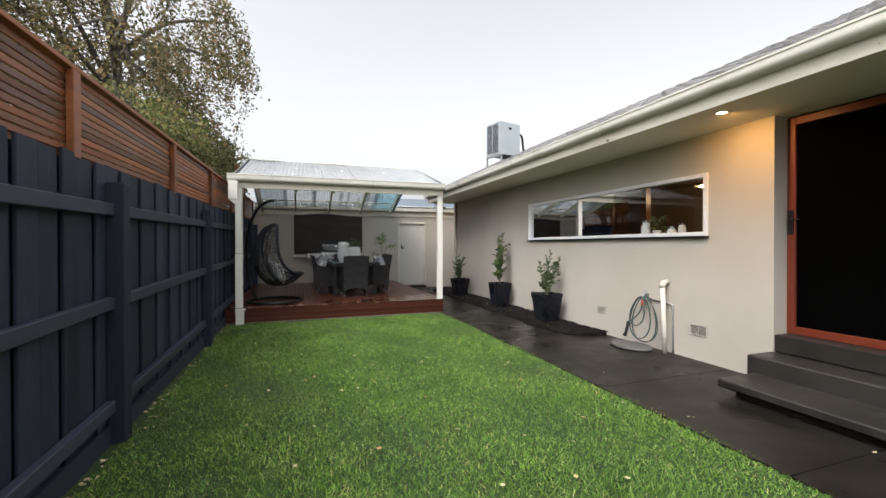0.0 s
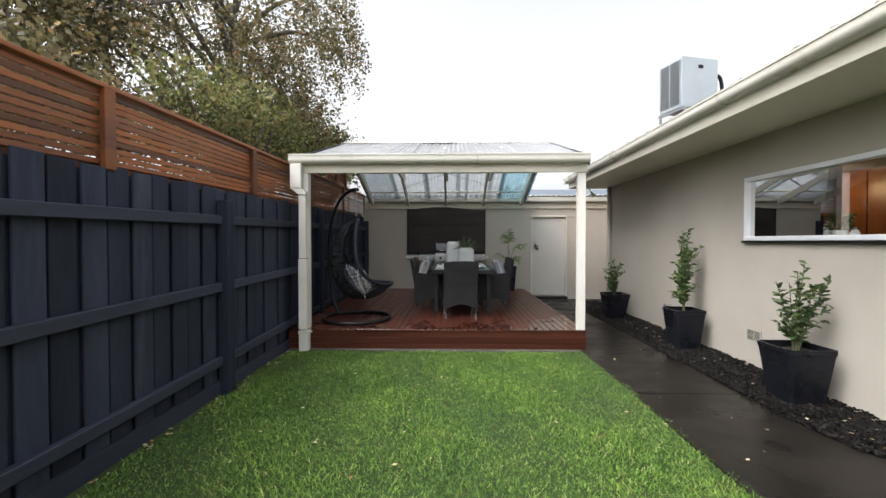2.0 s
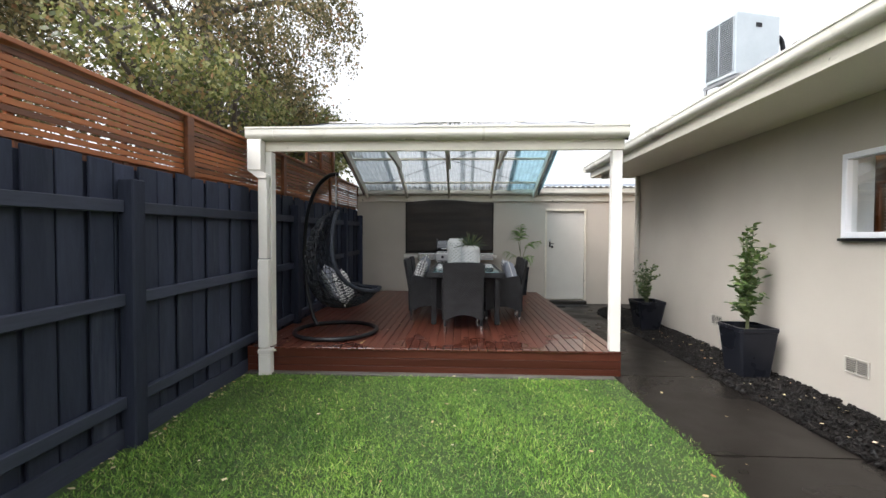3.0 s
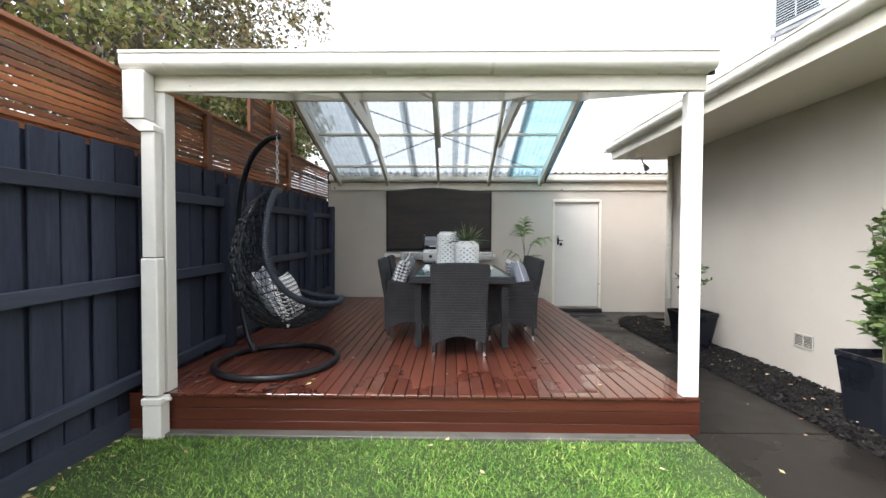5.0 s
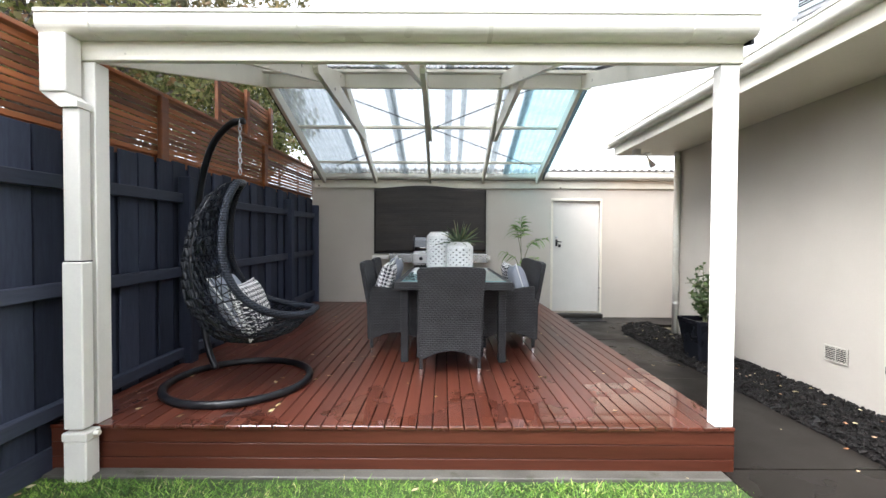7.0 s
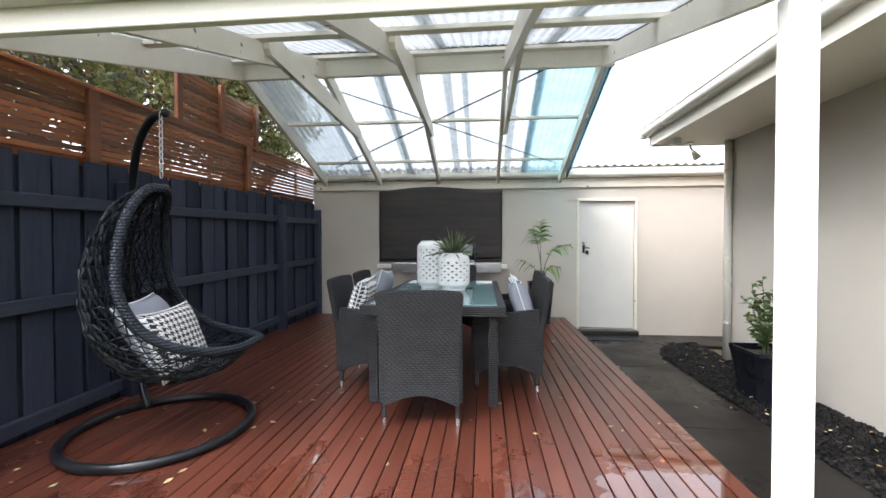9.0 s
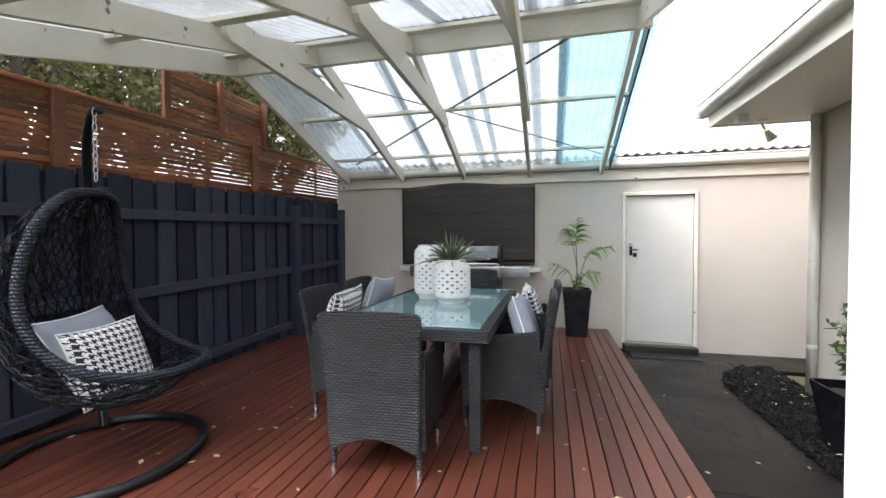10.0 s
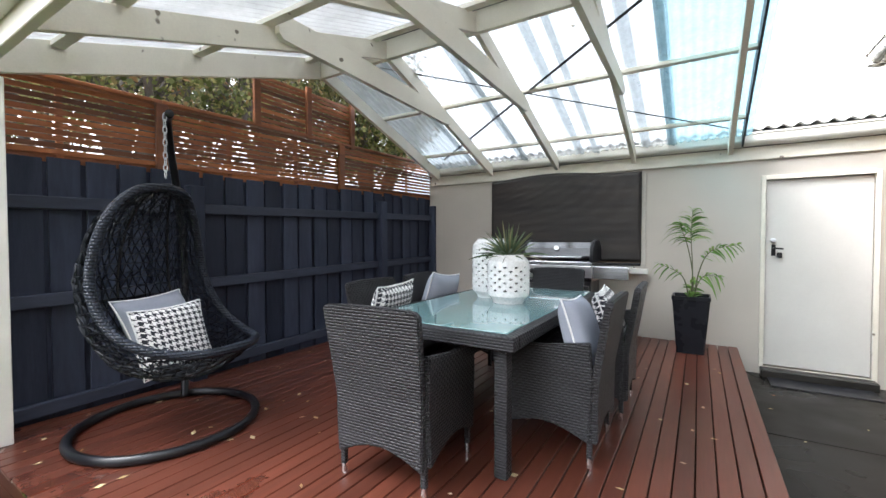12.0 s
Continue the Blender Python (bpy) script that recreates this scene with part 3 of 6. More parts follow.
def deck_material():
    m, nt, b = node_mat("wet_deck_timber")
    vec = coords(nt, (1, 0.08, 1))
    wvec = coords(nt, (1, 1, 1), False, True)
    grain, broad = noise_tex(nt, vec, 50, 6, 0.7), noise_tex(nt, vec, 3.0, 3)
    puddle = noise_tex(nt, wvec, 2.2, 5, 0.6)
    col = ramp(nt, broad, [(0.3, (0.074, 0.0228, 0.0142)), (0.7, (0.118, 0.0372, 0.0232))])
    col = mixed(nt, col, ramp(nt, grain, [(0.3, (0.7, 0.7, 0.7)), (0.7, (1.15, 1.15, 1.15))]), 0.7, "MULTIPLY")
    info = nt.nodes.new("ShaderNodeObjectInfo")
    col = mixed(nt, col, ramp(nt, info.outputs["Random"], [(0, (0.82, 0.8, 0.8)), (1, (1.2, 1.16, 1.12))]), 1.0, "MULTIPLY")
    # rain blown in at the open front corner leaves a wetter patch
    sep = nt.nodes.new("ShaderNodeSeparateXYZ")
    nt.links.new(wvec, sep.inputs[0])
    near = nt.nodes.new("ShaderNodeMath")
    near.operation = "MULTIPLY_ADD"
    nt.links.new(sep.outputs["Y"], near.inputs[0])
    near.inputs[1].default_value, near.inputs[2].default_value = -0.30, 2.60
    across = nt.nodes.new("ShaderNodeMath")
    across.operation = "MULTIPLY_ADD"
    nt.links.new(sep.outputs["X"], across.inputs[0])
    across.inputs[1].default_value = 0.09
    nt.links.new(near.outputs[0], across.inputs[2])
    edge = nt.nodes.new("ShaderNodeMath")
    nt.links.new(across.outputs[0], edge.inputs[0])
    nt.links.new(puddle, edge.inputs[1])
    own = nt.nodes.new("ShaderNodeMath")
    own.operation = "MULTIPLY_ADD"
    nt.links.new(info.outputs["Random"], own.inputs[0])
    own.inputs[1].default_value = 0.09
    nt.links.new(edge.outputs[0], own.inputs[2])
    wet = ramp(nt, own.outputs[0], [(0.735, (0, 0, 0)), (0.76, (1, 1, 1))])
    nt.links.new(mixed(nt, col, mixed(nt, col, (0.86, 0.84, 0.83), 1.0, "MULTIPLY"), wet), b.inputs["Base Color"])
    nt.links.new(mixed(nt, (0.34, 0.34, 0.34), (0.04, 0.04, 0.04), wet), b.inputs["Roughness"])
    bump(nt, b, grain, 0.10, 0.001)
    nt.links.new(mixed(nt, (0.16, 0.16, 0.16), (1.0, 1.0, 1.0), wet), b.inputs["Coat Weight"])
    nt.links.new(mixed(nt, (0.16, 0.16, 0.16), (0.02, 0.02, 0.02), wet), b.inputs["Coat Roughness"])
    b.inputs["Specular IOR Level"].default_value = 0.35
    return m


M_DECK = deck_material()
N_BOARD = 43
BP = (DECK_X1 - DECK_X0) / N_BOARD
board = mesh_from("deck_board", box((-BP / 2 + 0.0032, 0, -0.022), (BP / 2 - 0.0032, DECK_Y1 - DECK_Y0 + 0.012, 0), 0.003), M_DECK)
for i in range(N_BOARD):
    part("board", board, M_DECK, deck, at=pose(DECK_X0 + (i + 0.5) * BP, DECK_Y0 - 0.012 + random.uniform(-0.002, 0.002), DECK_Z + random.uniform(-0.0015, 0.0015)))
M_FASCIA = surface("deck_fascia_timber", (0.040, 0.0105, 0.0058), (0.082, 0.0225, 0.0115), 3.0, 50, (0.4, 0.6), 0.3, 0.001, stretch=(0.08, 1, 1), vary=0.22, spec=0.25)
for k in range(3):
    z1 = DECK_Z - 0.024 - k * 0.088
    part("fascia_board", box((DECK_X0, DECK_Y0, z1 - 0.084), (DECK_X1, DECK_Y0 + 0.02, z1), 0.003), M_FASCIA, deck)
    part("side_fascia_board", box((DECK_X1 - 0.02, DECK_Y0 + 0.022, z1 - 0.084), (DECK_X1, DECK_Y1, z1), 0.003), M_FASCIA, deck)
part("deck_base", box((DECK_X0 + 0.05, DECK_Y0 + 0.03, -0.02), (DECK_X1 - 0.03, DECK_Y1, DECK_Z - 0.05)), M_MULCH, deck)
structure("deck_edging", box((-1.25, DECK_Y0 - 0.085, -0.03), (2.73, DECK_Y0 + 0.015, 0.021), 0.006), M_EDGING, "narrow concrete edging under the deck", "edging")

# ---- boundary fence ----
FX = -1.31


def rise(y):
    return 0.018 * (y - 3.0)


fence = tagged(new("fence"), "tall charcoal painted paling fence", "fence", kind="structure")
F_Y0, F_Y1, FP = -6.0, 13.12, 0.205
rng = random.Random(11)
paling_a = mesh_from("paling", box((-0.010, -0.089, 0), (0.010, 0.089, 1.97), 0.004), M_FENCE)
cover = mesh_from("cover_batten", box((-0.005, -0.085, 0), (0.014, 0.085, 1.94), 0.002), M_FENCE)
n = int((F_Y1 - F_Y0) / FP)
for i in range(n):
    y = F_Y0 + (i + 0.5) * FP
    over = 0.009 if i % 2 else -0.006
    part("cover_batten", cover, M_FENCE, fence, at=pose(FX - 0.032, y + FP / 2, -0.02 + rise(y)))
    part("paling", paling_a, M_FENCE, fence, at=pose(FX + over, y, -0.02 + rise(y) + rng.uniform(-0.012, 0.012), 0, 0, rng.uniform(-0.4, 0.4)))
POSTS = [-5.3, -2.4, 0.52, 3.42, 6.38, 9.28, 11.72, 13.0]
for a, b2 in zip(POSTS, POSTS[1:]):
    for z in (0.27, 0.99, 1.64):
        za, zb = z + rise(a), z + rise(b2)
        bm = bmesh.new()
        prism(bm, [(a + 0.062, za - 0.045), (b2 - 0.062, zb - 0.045), (b2 - 0.062, zb + 0.04), (a + 0.062, za + 0.04)], "x", FX + 0.020, FX + 0.075)
        bmesh.ops.bevel(bm, geom=list(bm.edges), offset=0.005, segments=1, affect="EDGES")
        part("rail", bm, M_FENCE_RAIL, fence)
    bm = bmesh.new()
    prism(bm, [(a + 0.062, -0.03), (b2 - 0.062, -0.03), (b2 - 0.062, 0.14), (a + 0.062, 0.14)], "x", FX + 0.021, FX + 0.046)
    part("plinth_board", bm, M_FENCE_RAIL, fence)
for y in POSTS:
    part("post", box((FX + 0.019, y - 0.06, -0.05), (FX + 0.13, y + 0.06, 1.83 + rise(y)), 0.008), M_FENCE, fence)

solid("fence_hook", box((FX + 0.012, 6.50, 1.835), (FX + 0.045, 6.53, 1.865), 0.006), M_WHITE, "small white plastic hook on the charcoal fence", "hook")

screen = tagged(new("slat_screen"), "oiled cedar slat screen above the fence", "screen", kind="structure")
SX = -1.345
SPOSTS = [-5.09, -3.06, -1.03, 1.0, 3.0, 5.10, 7.12, 9.07, 11.06, 13.10]
S_LO, S_H, N_SL = 1.955, 0.50, 11
for a, b2 in zip(SPOSTS, SPOSTS[1:]):
    for k in range(N_SL):
        z = S_LO + (k + 0.5) * S_H / N_SL
        tilt = math.degrees(math.atan(0.021))
        w = (b2 - a) / 2
        me = box((-0.008, -w + 0.002, -0.0174), (0.008, w - 0.002, 0.0174), 0.002)
        part("slat", me, M_SLAT, screen, at=pose(SX, (a + b2) / 2, z + 0.021 * ((a + b2) / 2 - 3) + rng.uniform(-0.003, 0.003), tilt, 0, 0))
    bm = box((-0.03, -(b2 - a) / 2, 0), (0.05, (b2 - a) / 2, 0.03), 0.004)
    part("cap", bm, M_SLAT, screen, at=pose(SX, (a + b2) / 2, S_LO + S_H + 0.005 + 0.021 * ((a + b2) / 2 - 3), math.degrees(math.atan(0.021)), 0, 0))
    for mid in (a + (b2 - a) * 0.30, a + (b2 - a) * 0.68):
        part("batten", box((SX - 0.032, mid - 0.02, S_LO - 0.2 + 0.02 * (mid - 3)), (SX - 0.009, mid + 0.02, S_LO + S_H + 0.021 * (mid - 3)), 0.003), M_SLAT, screen)
for a, b2 in zip(SPOSTS, SPOSTS[1:]):
    mid = (a + b2) / 2
    part("bottom_rail", box((-0.006, -(b2 - a) / 2, -0.10), (0.006, (b2 - a) / 2, 0.035), 0.002), M_SLAT, screen, at=pose(SX - 0.022, mid, S_LO + 0.021 * (mid - 3), math.degrees(math.atan(0.021)), 0, 0))
for y in SPOSTS:
    z = 0.021 * (y - 3)
    part("post", box((SX + 0.012, y - 0.045, S_LO - 0.03 + z), (SX + 0.055, y + 0.045, S_LO + S_H + 0.004 + z), 0.005), M_SLAT, screen)
upper = tagged(new("upper_screen"), "small raised cedar slat panel above the fence", "screen", kind="structure")
UY, UZ0, UZ1 = (9.93, 10.57, 11.25), 2.63, 3.15
for a, b2 in zip(UY, UY[1:]):
    for k in range(11):
        z = UZ0 + (k + 0.5) * (UZ1 - UZ0) / 11
        part("slat", box((-0.006, -(b2 - a) / 2, -0.0180), (0.006, (b2 - a) / 2, 0.0180), 0.002), M_SLAT, upper, at=pose(SX, (a + b2) / 2, z + rng.uniform(-0.003, 0.003)))
for y in UY:
    part("post", box((SX + 0.011, y - 0.035, UZ0 - 0.02), (SX + 0.05, y + 0.035, UZ1 + 0.03), 0.004), M_SLAT, upper)

# ---- pergola ----
pergola = thing("pergola", "cream painted timber pergola with clear corrugated roof", "pergola")
RY, R_BOT, B_END, F_END = 10.5, 3.20, 2.385, 2.42
RAF_X = [-1.03, -0.13, 0.82, 1.75, 2.70]
part("post", box((-1.09, 8.0, DECK_Z + 0.001), (-0.985, 8.105, 2.424), 0.004), M_POST, pergola)
part("post", box((2.68, 8.0, DECK_Z + 0.001), (2.79, 8.075, 2.424), 0.004), M_POST, pergola)
part("front_beam", box((-1.10, 7.985, 2.425), (2.80, 8.03, 2.575), 0.004), M_PAINT, pergola)
part("ridge_beam", box((-1.05, RY - 0.025, R_BOT - 0.01), (2.80, RY + 0.025, R_BOT + 0.17), 0.004), M_PAINT, pergola)
for x in RAF_X:
    bm = bmesh.new()
    prism(bm, [(8.031, F_END + 0.012), (RY - 0.026, R_BOT - 0.012), (RY - 0.026, R_BOT + 0.15), (7.99, 2.577), (8.031, 2.577)], "x", x - 0.0225, x + 0.0225)
    if x == RAF_X[0]:
        for v in bm.verts:
            v.co.z += 0.045 if v.co.z > 2.5 and not (v.co.z > R_BOT - 0.1 and v.co.z < R_BOT + 0.1) else 0.0
    part("front_rafter", bm, M_PAINT, pergola)
    bm = bmesh.new()
    prism(bm, [(RY + 0.026, R_BOT), (BACK_Y - 0.16, B_END), (BACK_Y - 0.15, B_END + 0.06), (BACK_Y - 0.17, B_END + 0.15), (RY + 0.026, R_BOT + 0.15)], "x", x - 0.0225, x + 0.0225)
    part("back_rafter", bm, M_PAINT, pergola)
for x in RAF_X[1:4]:
    bm = bmesh.new()
    pts = [(9.26, 2.92), (9.30, 2.885), (11.48, 2.81), (11.58, 2.825), (11.61, 2.90), (11.42, 2.97), (9.90, 3.06), (9.26, 3.06)]
    prism(bm, pts, "x", x + 0.0235, x + 0.0685)
    part("collar_tie", bm, M_PAINT, pergola)


def back_z(y):
    return R_BOT + 0.15 + (B_END + 0.15 - R_BOT - 0.15) * (y - RY) / (BACK_Y - 0.17 - RY)


def front_z(y):
    return 2.577 + (R_BOT + 0.15 - 2.577) * (y - 7.99) / (RY - 7.99)


for y in (10.62, 11.52, 12.45):
    part("batten", box((-1.06, y - 0.035, back_z(y) - 0.001), (2.80, y + 0.035, back_z(y) + 0.034), 0.003), M_PAINT, pergola)
for y in (8.35, 9.2, 10.3):
    part("batten", box((-1.006, y - 0.035, front_z(y) + 0.0), (2.80, y + 0.035, front_z(y) + 0.035), 0.003), M_PAINT, pergola)
XS = [-1.12, -0.40, 0.36, 1.12, 1.88, 2.15, 2.84]
for i, (a, b2) in enumerate(zip(XS, XS[1:])):
    mt = M_SHEET_GREY if i == 0 else M_SHEET_BLUE if i >= 5 else M_SHEET_CLEAR
    lift = 0.012 * (i % 2)
    v, f = corrugated(a - 0.05, b2 + 0.05, RY + 0.01, R_BOT + 0.215 + lift, BACK_Y - 0.12, back_z(BACK_Y - 0.12) + 0.05 + lift)
    part("roof_sheet", raw_mesh("roof_sheet", v, f, mt, True), mt, pergola, "blue tinted corrugated sheet" if i >= 5 else "clear corrugated plastic sheet")
    v, f = corrugated(a - 0.05, b2 + 0.05, 7.90, front_z(7.90) + 0.05 + lift, RY - 0.01, R_BOT + 0.215 + lift)
    part("roof_sheet", raw_mesh("roof_sheet", v, f, M_SHEET_FRONT, True), M_SHEET_FRONT, pergola, "weathered corrugated plastic sheet")
for xs in (0.40, 1.32, 2.14):
    v, f = corrugated(xs - 0.035, xs + 0.035, RY + 0.02, R_BOT + 0.205, BACK_Y - 0.13, back_z(BACK_Y - 0.13) + 0.04)
    part("lap_strip", raw_mesh("lap_strip", v, f, M_SHEET_LAP, True), M_SHEET_LAP, pergola, "grey lapped sheet edge")
bm = bmesh.new()
prism(bm, [(RY - 0.14, R_BOT + 0.195), (RY, R_BOT + 0.255), (RY + 0.14, R_BOT + 0.195), (RY + 0.14, R_BOT + 0.19), (RY, R_BOT + 0.25), (RY - 0.14, R_BOT + 0.19)], "x", -1.14, 2.86)
part("ridge_cap", bm, M_GUTTER, pergola)
for xa in (-1.125, 2.80):
    for (ya, za), (yb, zb) in (((7.93, front_z(7.93)), (RY, R_BOT + 0.15)), ((RY, R_BOT + 0.15), (BACK_Y - 0.12, back_z(BACK_Y - 0.12)))):
        bm = bmesh.new()
        prism(bm, [(ya, za - 0.05), (yb, zb - 0.05), (yb, zb + 0.09), (ya, za + 0.09)], "x", xa, xa + 0.018)
        part("barge_flashing", bm, M_DARKMETAL, pergola, "dark metal edge flashing")
bm = bmesh.new()
prism(bm, [(7.983 - u, 2.535 + v) for u, v in gutter_outline(0.115, 0.125)], "x", -1.21, 2.81)
part("gutter", bm, M_GUTTER, pergola, "cream quad gutter with brackets")
for x in (-0.92, 0.23, 1.32, 2.46):
    bm = bmesh.new()
    prism(bm, [(7.983 - u * 1.04, 2.531 + v * 1.02) for u, v in gutter_outline(0.115, 0.125)[1:10]] + [(7.983, 2.53)], "x", x - 0.012, x + 0.012)
    part("gutter_bracket", bm, M_GUTTER, pergola)
part("rain_head", box((-1.19, 7.87, 2.205), (-1.04, 7.978, 2.53), 0.006), M_POST, pergola)
bm = bmesh.new()
prism(bm, [(-1.185, 2.203), (-1.045, 2.203), (-0.985, 2.16), (-0.985, 2.125), (-1.085, 2.125)], "y", 7.88, 7.976)
part("offset_elbow", bm, M_POST, pergola, "square offset elbow of the downpipe")
bm = box((-1.085, 7.895, 1.255), (-0.99, 7.975, 2.124), 0.006)
part("downpipe", bm, M_POST, pergola, "square white downpipe")
part("downpipe", box((-1.09, 7.885, 0.3), (-0.975, 7.962, 1.254), 0.006), M_POST, pergola)
part("pipe_joint", box((-1.087, 7.893, 1.2542), (-0.988, 7.976, 1.262)), M_DARKMETAL, pergola, "dark open joint in the downpipe")
part("downpipe_shoe", box((-1.085, 7.875, -0.02), (-0.955, 7.972, 0.235), 0.006), M_POST, pergola)
part("downpipe_shoe", box((-1.092, 7.87, 0.236), (-0.95, 7.976, 0.285), 0.006), M_POST, pergola)
tap = bmesh.new()
tube(tap, [(-0.955, 7.93, 0.265), (-0.92, 7.93, 0.265)], 0.014)
part("drain_plug", tap, M_PVC, pergola)
for (xa, ya), (xb, yb) in (((2.45, 10.54), (-0.75, 12.55)), ((-0.80, 10.52), (2.68, 12.60))):
    a, b2 = Vector((xa, ya, back_z(ya) + 0.003)), Vector((xb, yb, back_z(yb) + 0.003))
    bm = bmesh.new()
    tube(bm, [a, b2], 0.019, 4, flat=0.12)
    part("brace_strap", bm, M_ZINC, pergola, "perforated steel brace strap")


# ---- materials of the things ----
def wicker_material(name, strand, gap, w=0.022, h=0.011):
    """Flat strands in rows, each over and under its uprights, half a step off the row below."""
    m, nt, b = node_mat(name)
    tc = nt.nodes.new("ShaderNodeTexCoord")
    sep = nt.nodes.new("ShaderNodeSeparateXYZ")
    nt.links.new(tc.outputs["Object"], sep.inputs[0])

    def op(kind, a, c=0.0):
        n = nt.nodes.new("ShaderNodeMath")
        n.operation = kind
        for sock, v in zip(n.inputs, (a, c)):
            if isinstance(v, (int, float)):
                sock.default_value = v
            else:
                nt.links.new(v, sock)
        return n.outputs[0]
    v = op("MULTIPLY", sep.outputs["Z"], 1 / h)
    along = op("MULTIPLY", op("ADD", sep.outputs["X"], sep.outputs["Y"]), 1 / w)
    u = op("ADD", along, op("MULTIPLY", op("FLOOR", v), 0.5))
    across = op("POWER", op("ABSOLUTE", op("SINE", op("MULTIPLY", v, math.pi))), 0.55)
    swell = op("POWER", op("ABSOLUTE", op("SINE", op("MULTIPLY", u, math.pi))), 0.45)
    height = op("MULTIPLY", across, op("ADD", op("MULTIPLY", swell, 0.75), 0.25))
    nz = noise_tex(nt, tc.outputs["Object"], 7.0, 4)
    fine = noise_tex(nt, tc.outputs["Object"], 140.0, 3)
    # shade between the strands put into the colour: darkest where the height drops
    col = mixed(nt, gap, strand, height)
    col = mixed(nt, col, ramp(nt, nz, [(0.3, (0.75, 0.75, 0.75)), (0.7, (1.2, 1.2, 1.2))]), 1.0, "MULTIPLY")
    col = mixed(nt, col, ramp(nt, fine, [(0.3, (0.7, 0.7, 0.7)), (0.7, (1.3, 1.3, 1.3))]), 0.8, "MULTIPLY")
    nt.links.new(col, b.inputs["Base Color"])
    bump(nt, b, height, 1.0, 0.006)
    b.inputs["Roughness"].default_value = 0.38
    b.inputs["Specular IOR Level"].default_value = 0.22
    return m


def leaf_material(name, stops, rough=0.5, thin=0.35, source="island"):
    """Foliage: a tone for each leaf, gloss, and light let through."""
    m, nt, b = node_mat(name)
    src = nt.nodes.new("ShaderNodeNewGeometry").outputs["Random Per Island"]
    col = ramp(nt, src, stops)
    nz = noise_tex(nt, coords(nt, (1, 1, 1), False, True), 1.1, 4)
    col = mixed(nt, col, ramp(nt, nz, [(0.3, (0.7, 0.72, 0.7)), (0.7, (1.25, 1.2, 1.1))]), 1.0, "MULTIPLY")
    nt.links.new(col, b.inputs["Base Color"])
    b.inputs["Roughness"].default_value = rough
    tl = nt.nodes.new("ShaderNodeBsdfTranslucent")
    nt.links.new(col, tl.inputs["Color"])
    mx = nt.nodes.new("ShaderNodeMixShader")
    mx.inputs[0].default_value = thin
    nt.links.new(b.outputs[0], mx.inputs[1])
    nt.links.new(tl.outputs[0], mx.inputs[2])
    nt.links.new(mx.outputs[0], nt.nodes["Material Output"].inputs["Surface"])
    return m


def houndstooth_material():
    """A two-and-two twill of four dark and four light threads: broken checks with teeth."""
    m, nt, b = node_mat("houndstooth_cloth")
    tc = nt.nodes.new("ShaderNodeTexCoord")
    sep = nt.nodes.new("ShaderNodeSeparateXYZ")
    nt.links.new(tc.outputs["Object"], sep.inputs[0])

    def op(kind, a, c):
        n = nt.nodes.new("ShaderNodeMath")
        n.operation = kind
        for sock, v in zip(n.inputs, (a, c)):
            if isinstance(v, (int, float)):
                sock.default_value = v
            else:
                nt.links.new(v, sock)
        return n.outputs[0]
    i = op("FLOOR", op("MULTIPLY", sep.outputs["X"], 215.0), 0)
    j = op("FLOOR", op("MULTIPLY", sep.outputs["Y"], 215.0), 0)
    warp, weft = op("LESS_THAN", op("FLOORED_MODULO", i, 8.0), 3.5), op("LESS_THAN", op("FLOORED_MODULO", j, 8.0), 3.5)
    over = op("LESS_THAN", op("FLOORED_MODULO", op("ADD", i, j), 4.0), 1.5)
    tooth = op("ADD", op("MULTIPLY", warp, over), op("MULTIPLY", weft, op("SUBTRACT", 1.0, over)))
    nt.links.new(mixed(nt, (0.80, 0.79, 0.78), (0.018, 0.020, 0.028), tooth), b.inputs["Base Color"])
    b.inputs["Roughness"].default_value = 0.9
    bump(nt, b, noise_tex(nt, tc.outputs["Object"], 400, 2), 0.2, 0.001)
    return m


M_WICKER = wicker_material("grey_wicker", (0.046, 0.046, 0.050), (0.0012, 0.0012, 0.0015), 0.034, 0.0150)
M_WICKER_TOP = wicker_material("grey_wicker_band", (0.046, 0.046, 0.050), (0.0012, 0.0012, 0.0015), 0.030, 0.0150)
M_STRAND = surface("black_strand", (0.005, 0.0065, 0.010), (0.010, 0.0125, 0.018), 9.0, 90, (0.3, 0.45), 0.2, 0.001, spec=0.2)
M_TUBE = surface("black_powder_coat", (0.006, 0.007, 0.009), (0.011, 0.012, 0.015), 6.0, 90, (0.28, 0.42), 0.1, 0.0005, spec=0.4)
M_CHROME = surface("chrome", (0.7, 0.7, 0.7), (0.8, 0.8, 0.8), 6.0, 60, (0.1, 0.2), 0.0, 0.0005, metal=1.0)
M_GREYCLOTH = surface("blue_grey_cloth", (0.24, 0.26, 0.31), (0.31, 0.33, 0.38), 4.0, 320, (0.85, 0.95), 0.4, 0.001)
M_PIPING = surface("white_piping", (0.70, 0.70, 0.70), (0.78, 0.78, 0.78), 5.0, 200, (0.8, 0.9), 0.2, 0.001)
M_SEATPAD = surface("charcoal_pad", (0.012, 0.012, 0.013), (0.02, 0.02, 0.022), 5.0, 250, (0.85, 0.95), 0.3, 0.001)
M_HOUND = houndstooth_material()
M_CERAMIC = surface("white_ceramic", (0.76, 0.76, 0.75), (0.82, 0.82, 0.81), 4.0, 60, (0.15, 0.3), 0.03, 0.0005)
# dark inside for the lanterns: shade behind the holes put into the colour
M_LANTERN_SHADE = surface("shaded_ceramic", (0.10, 0.10, 0.10), (0.16, 0.16, 0.155), 6.0, 80, (0.8, 0.9), 0.1, 0.001)
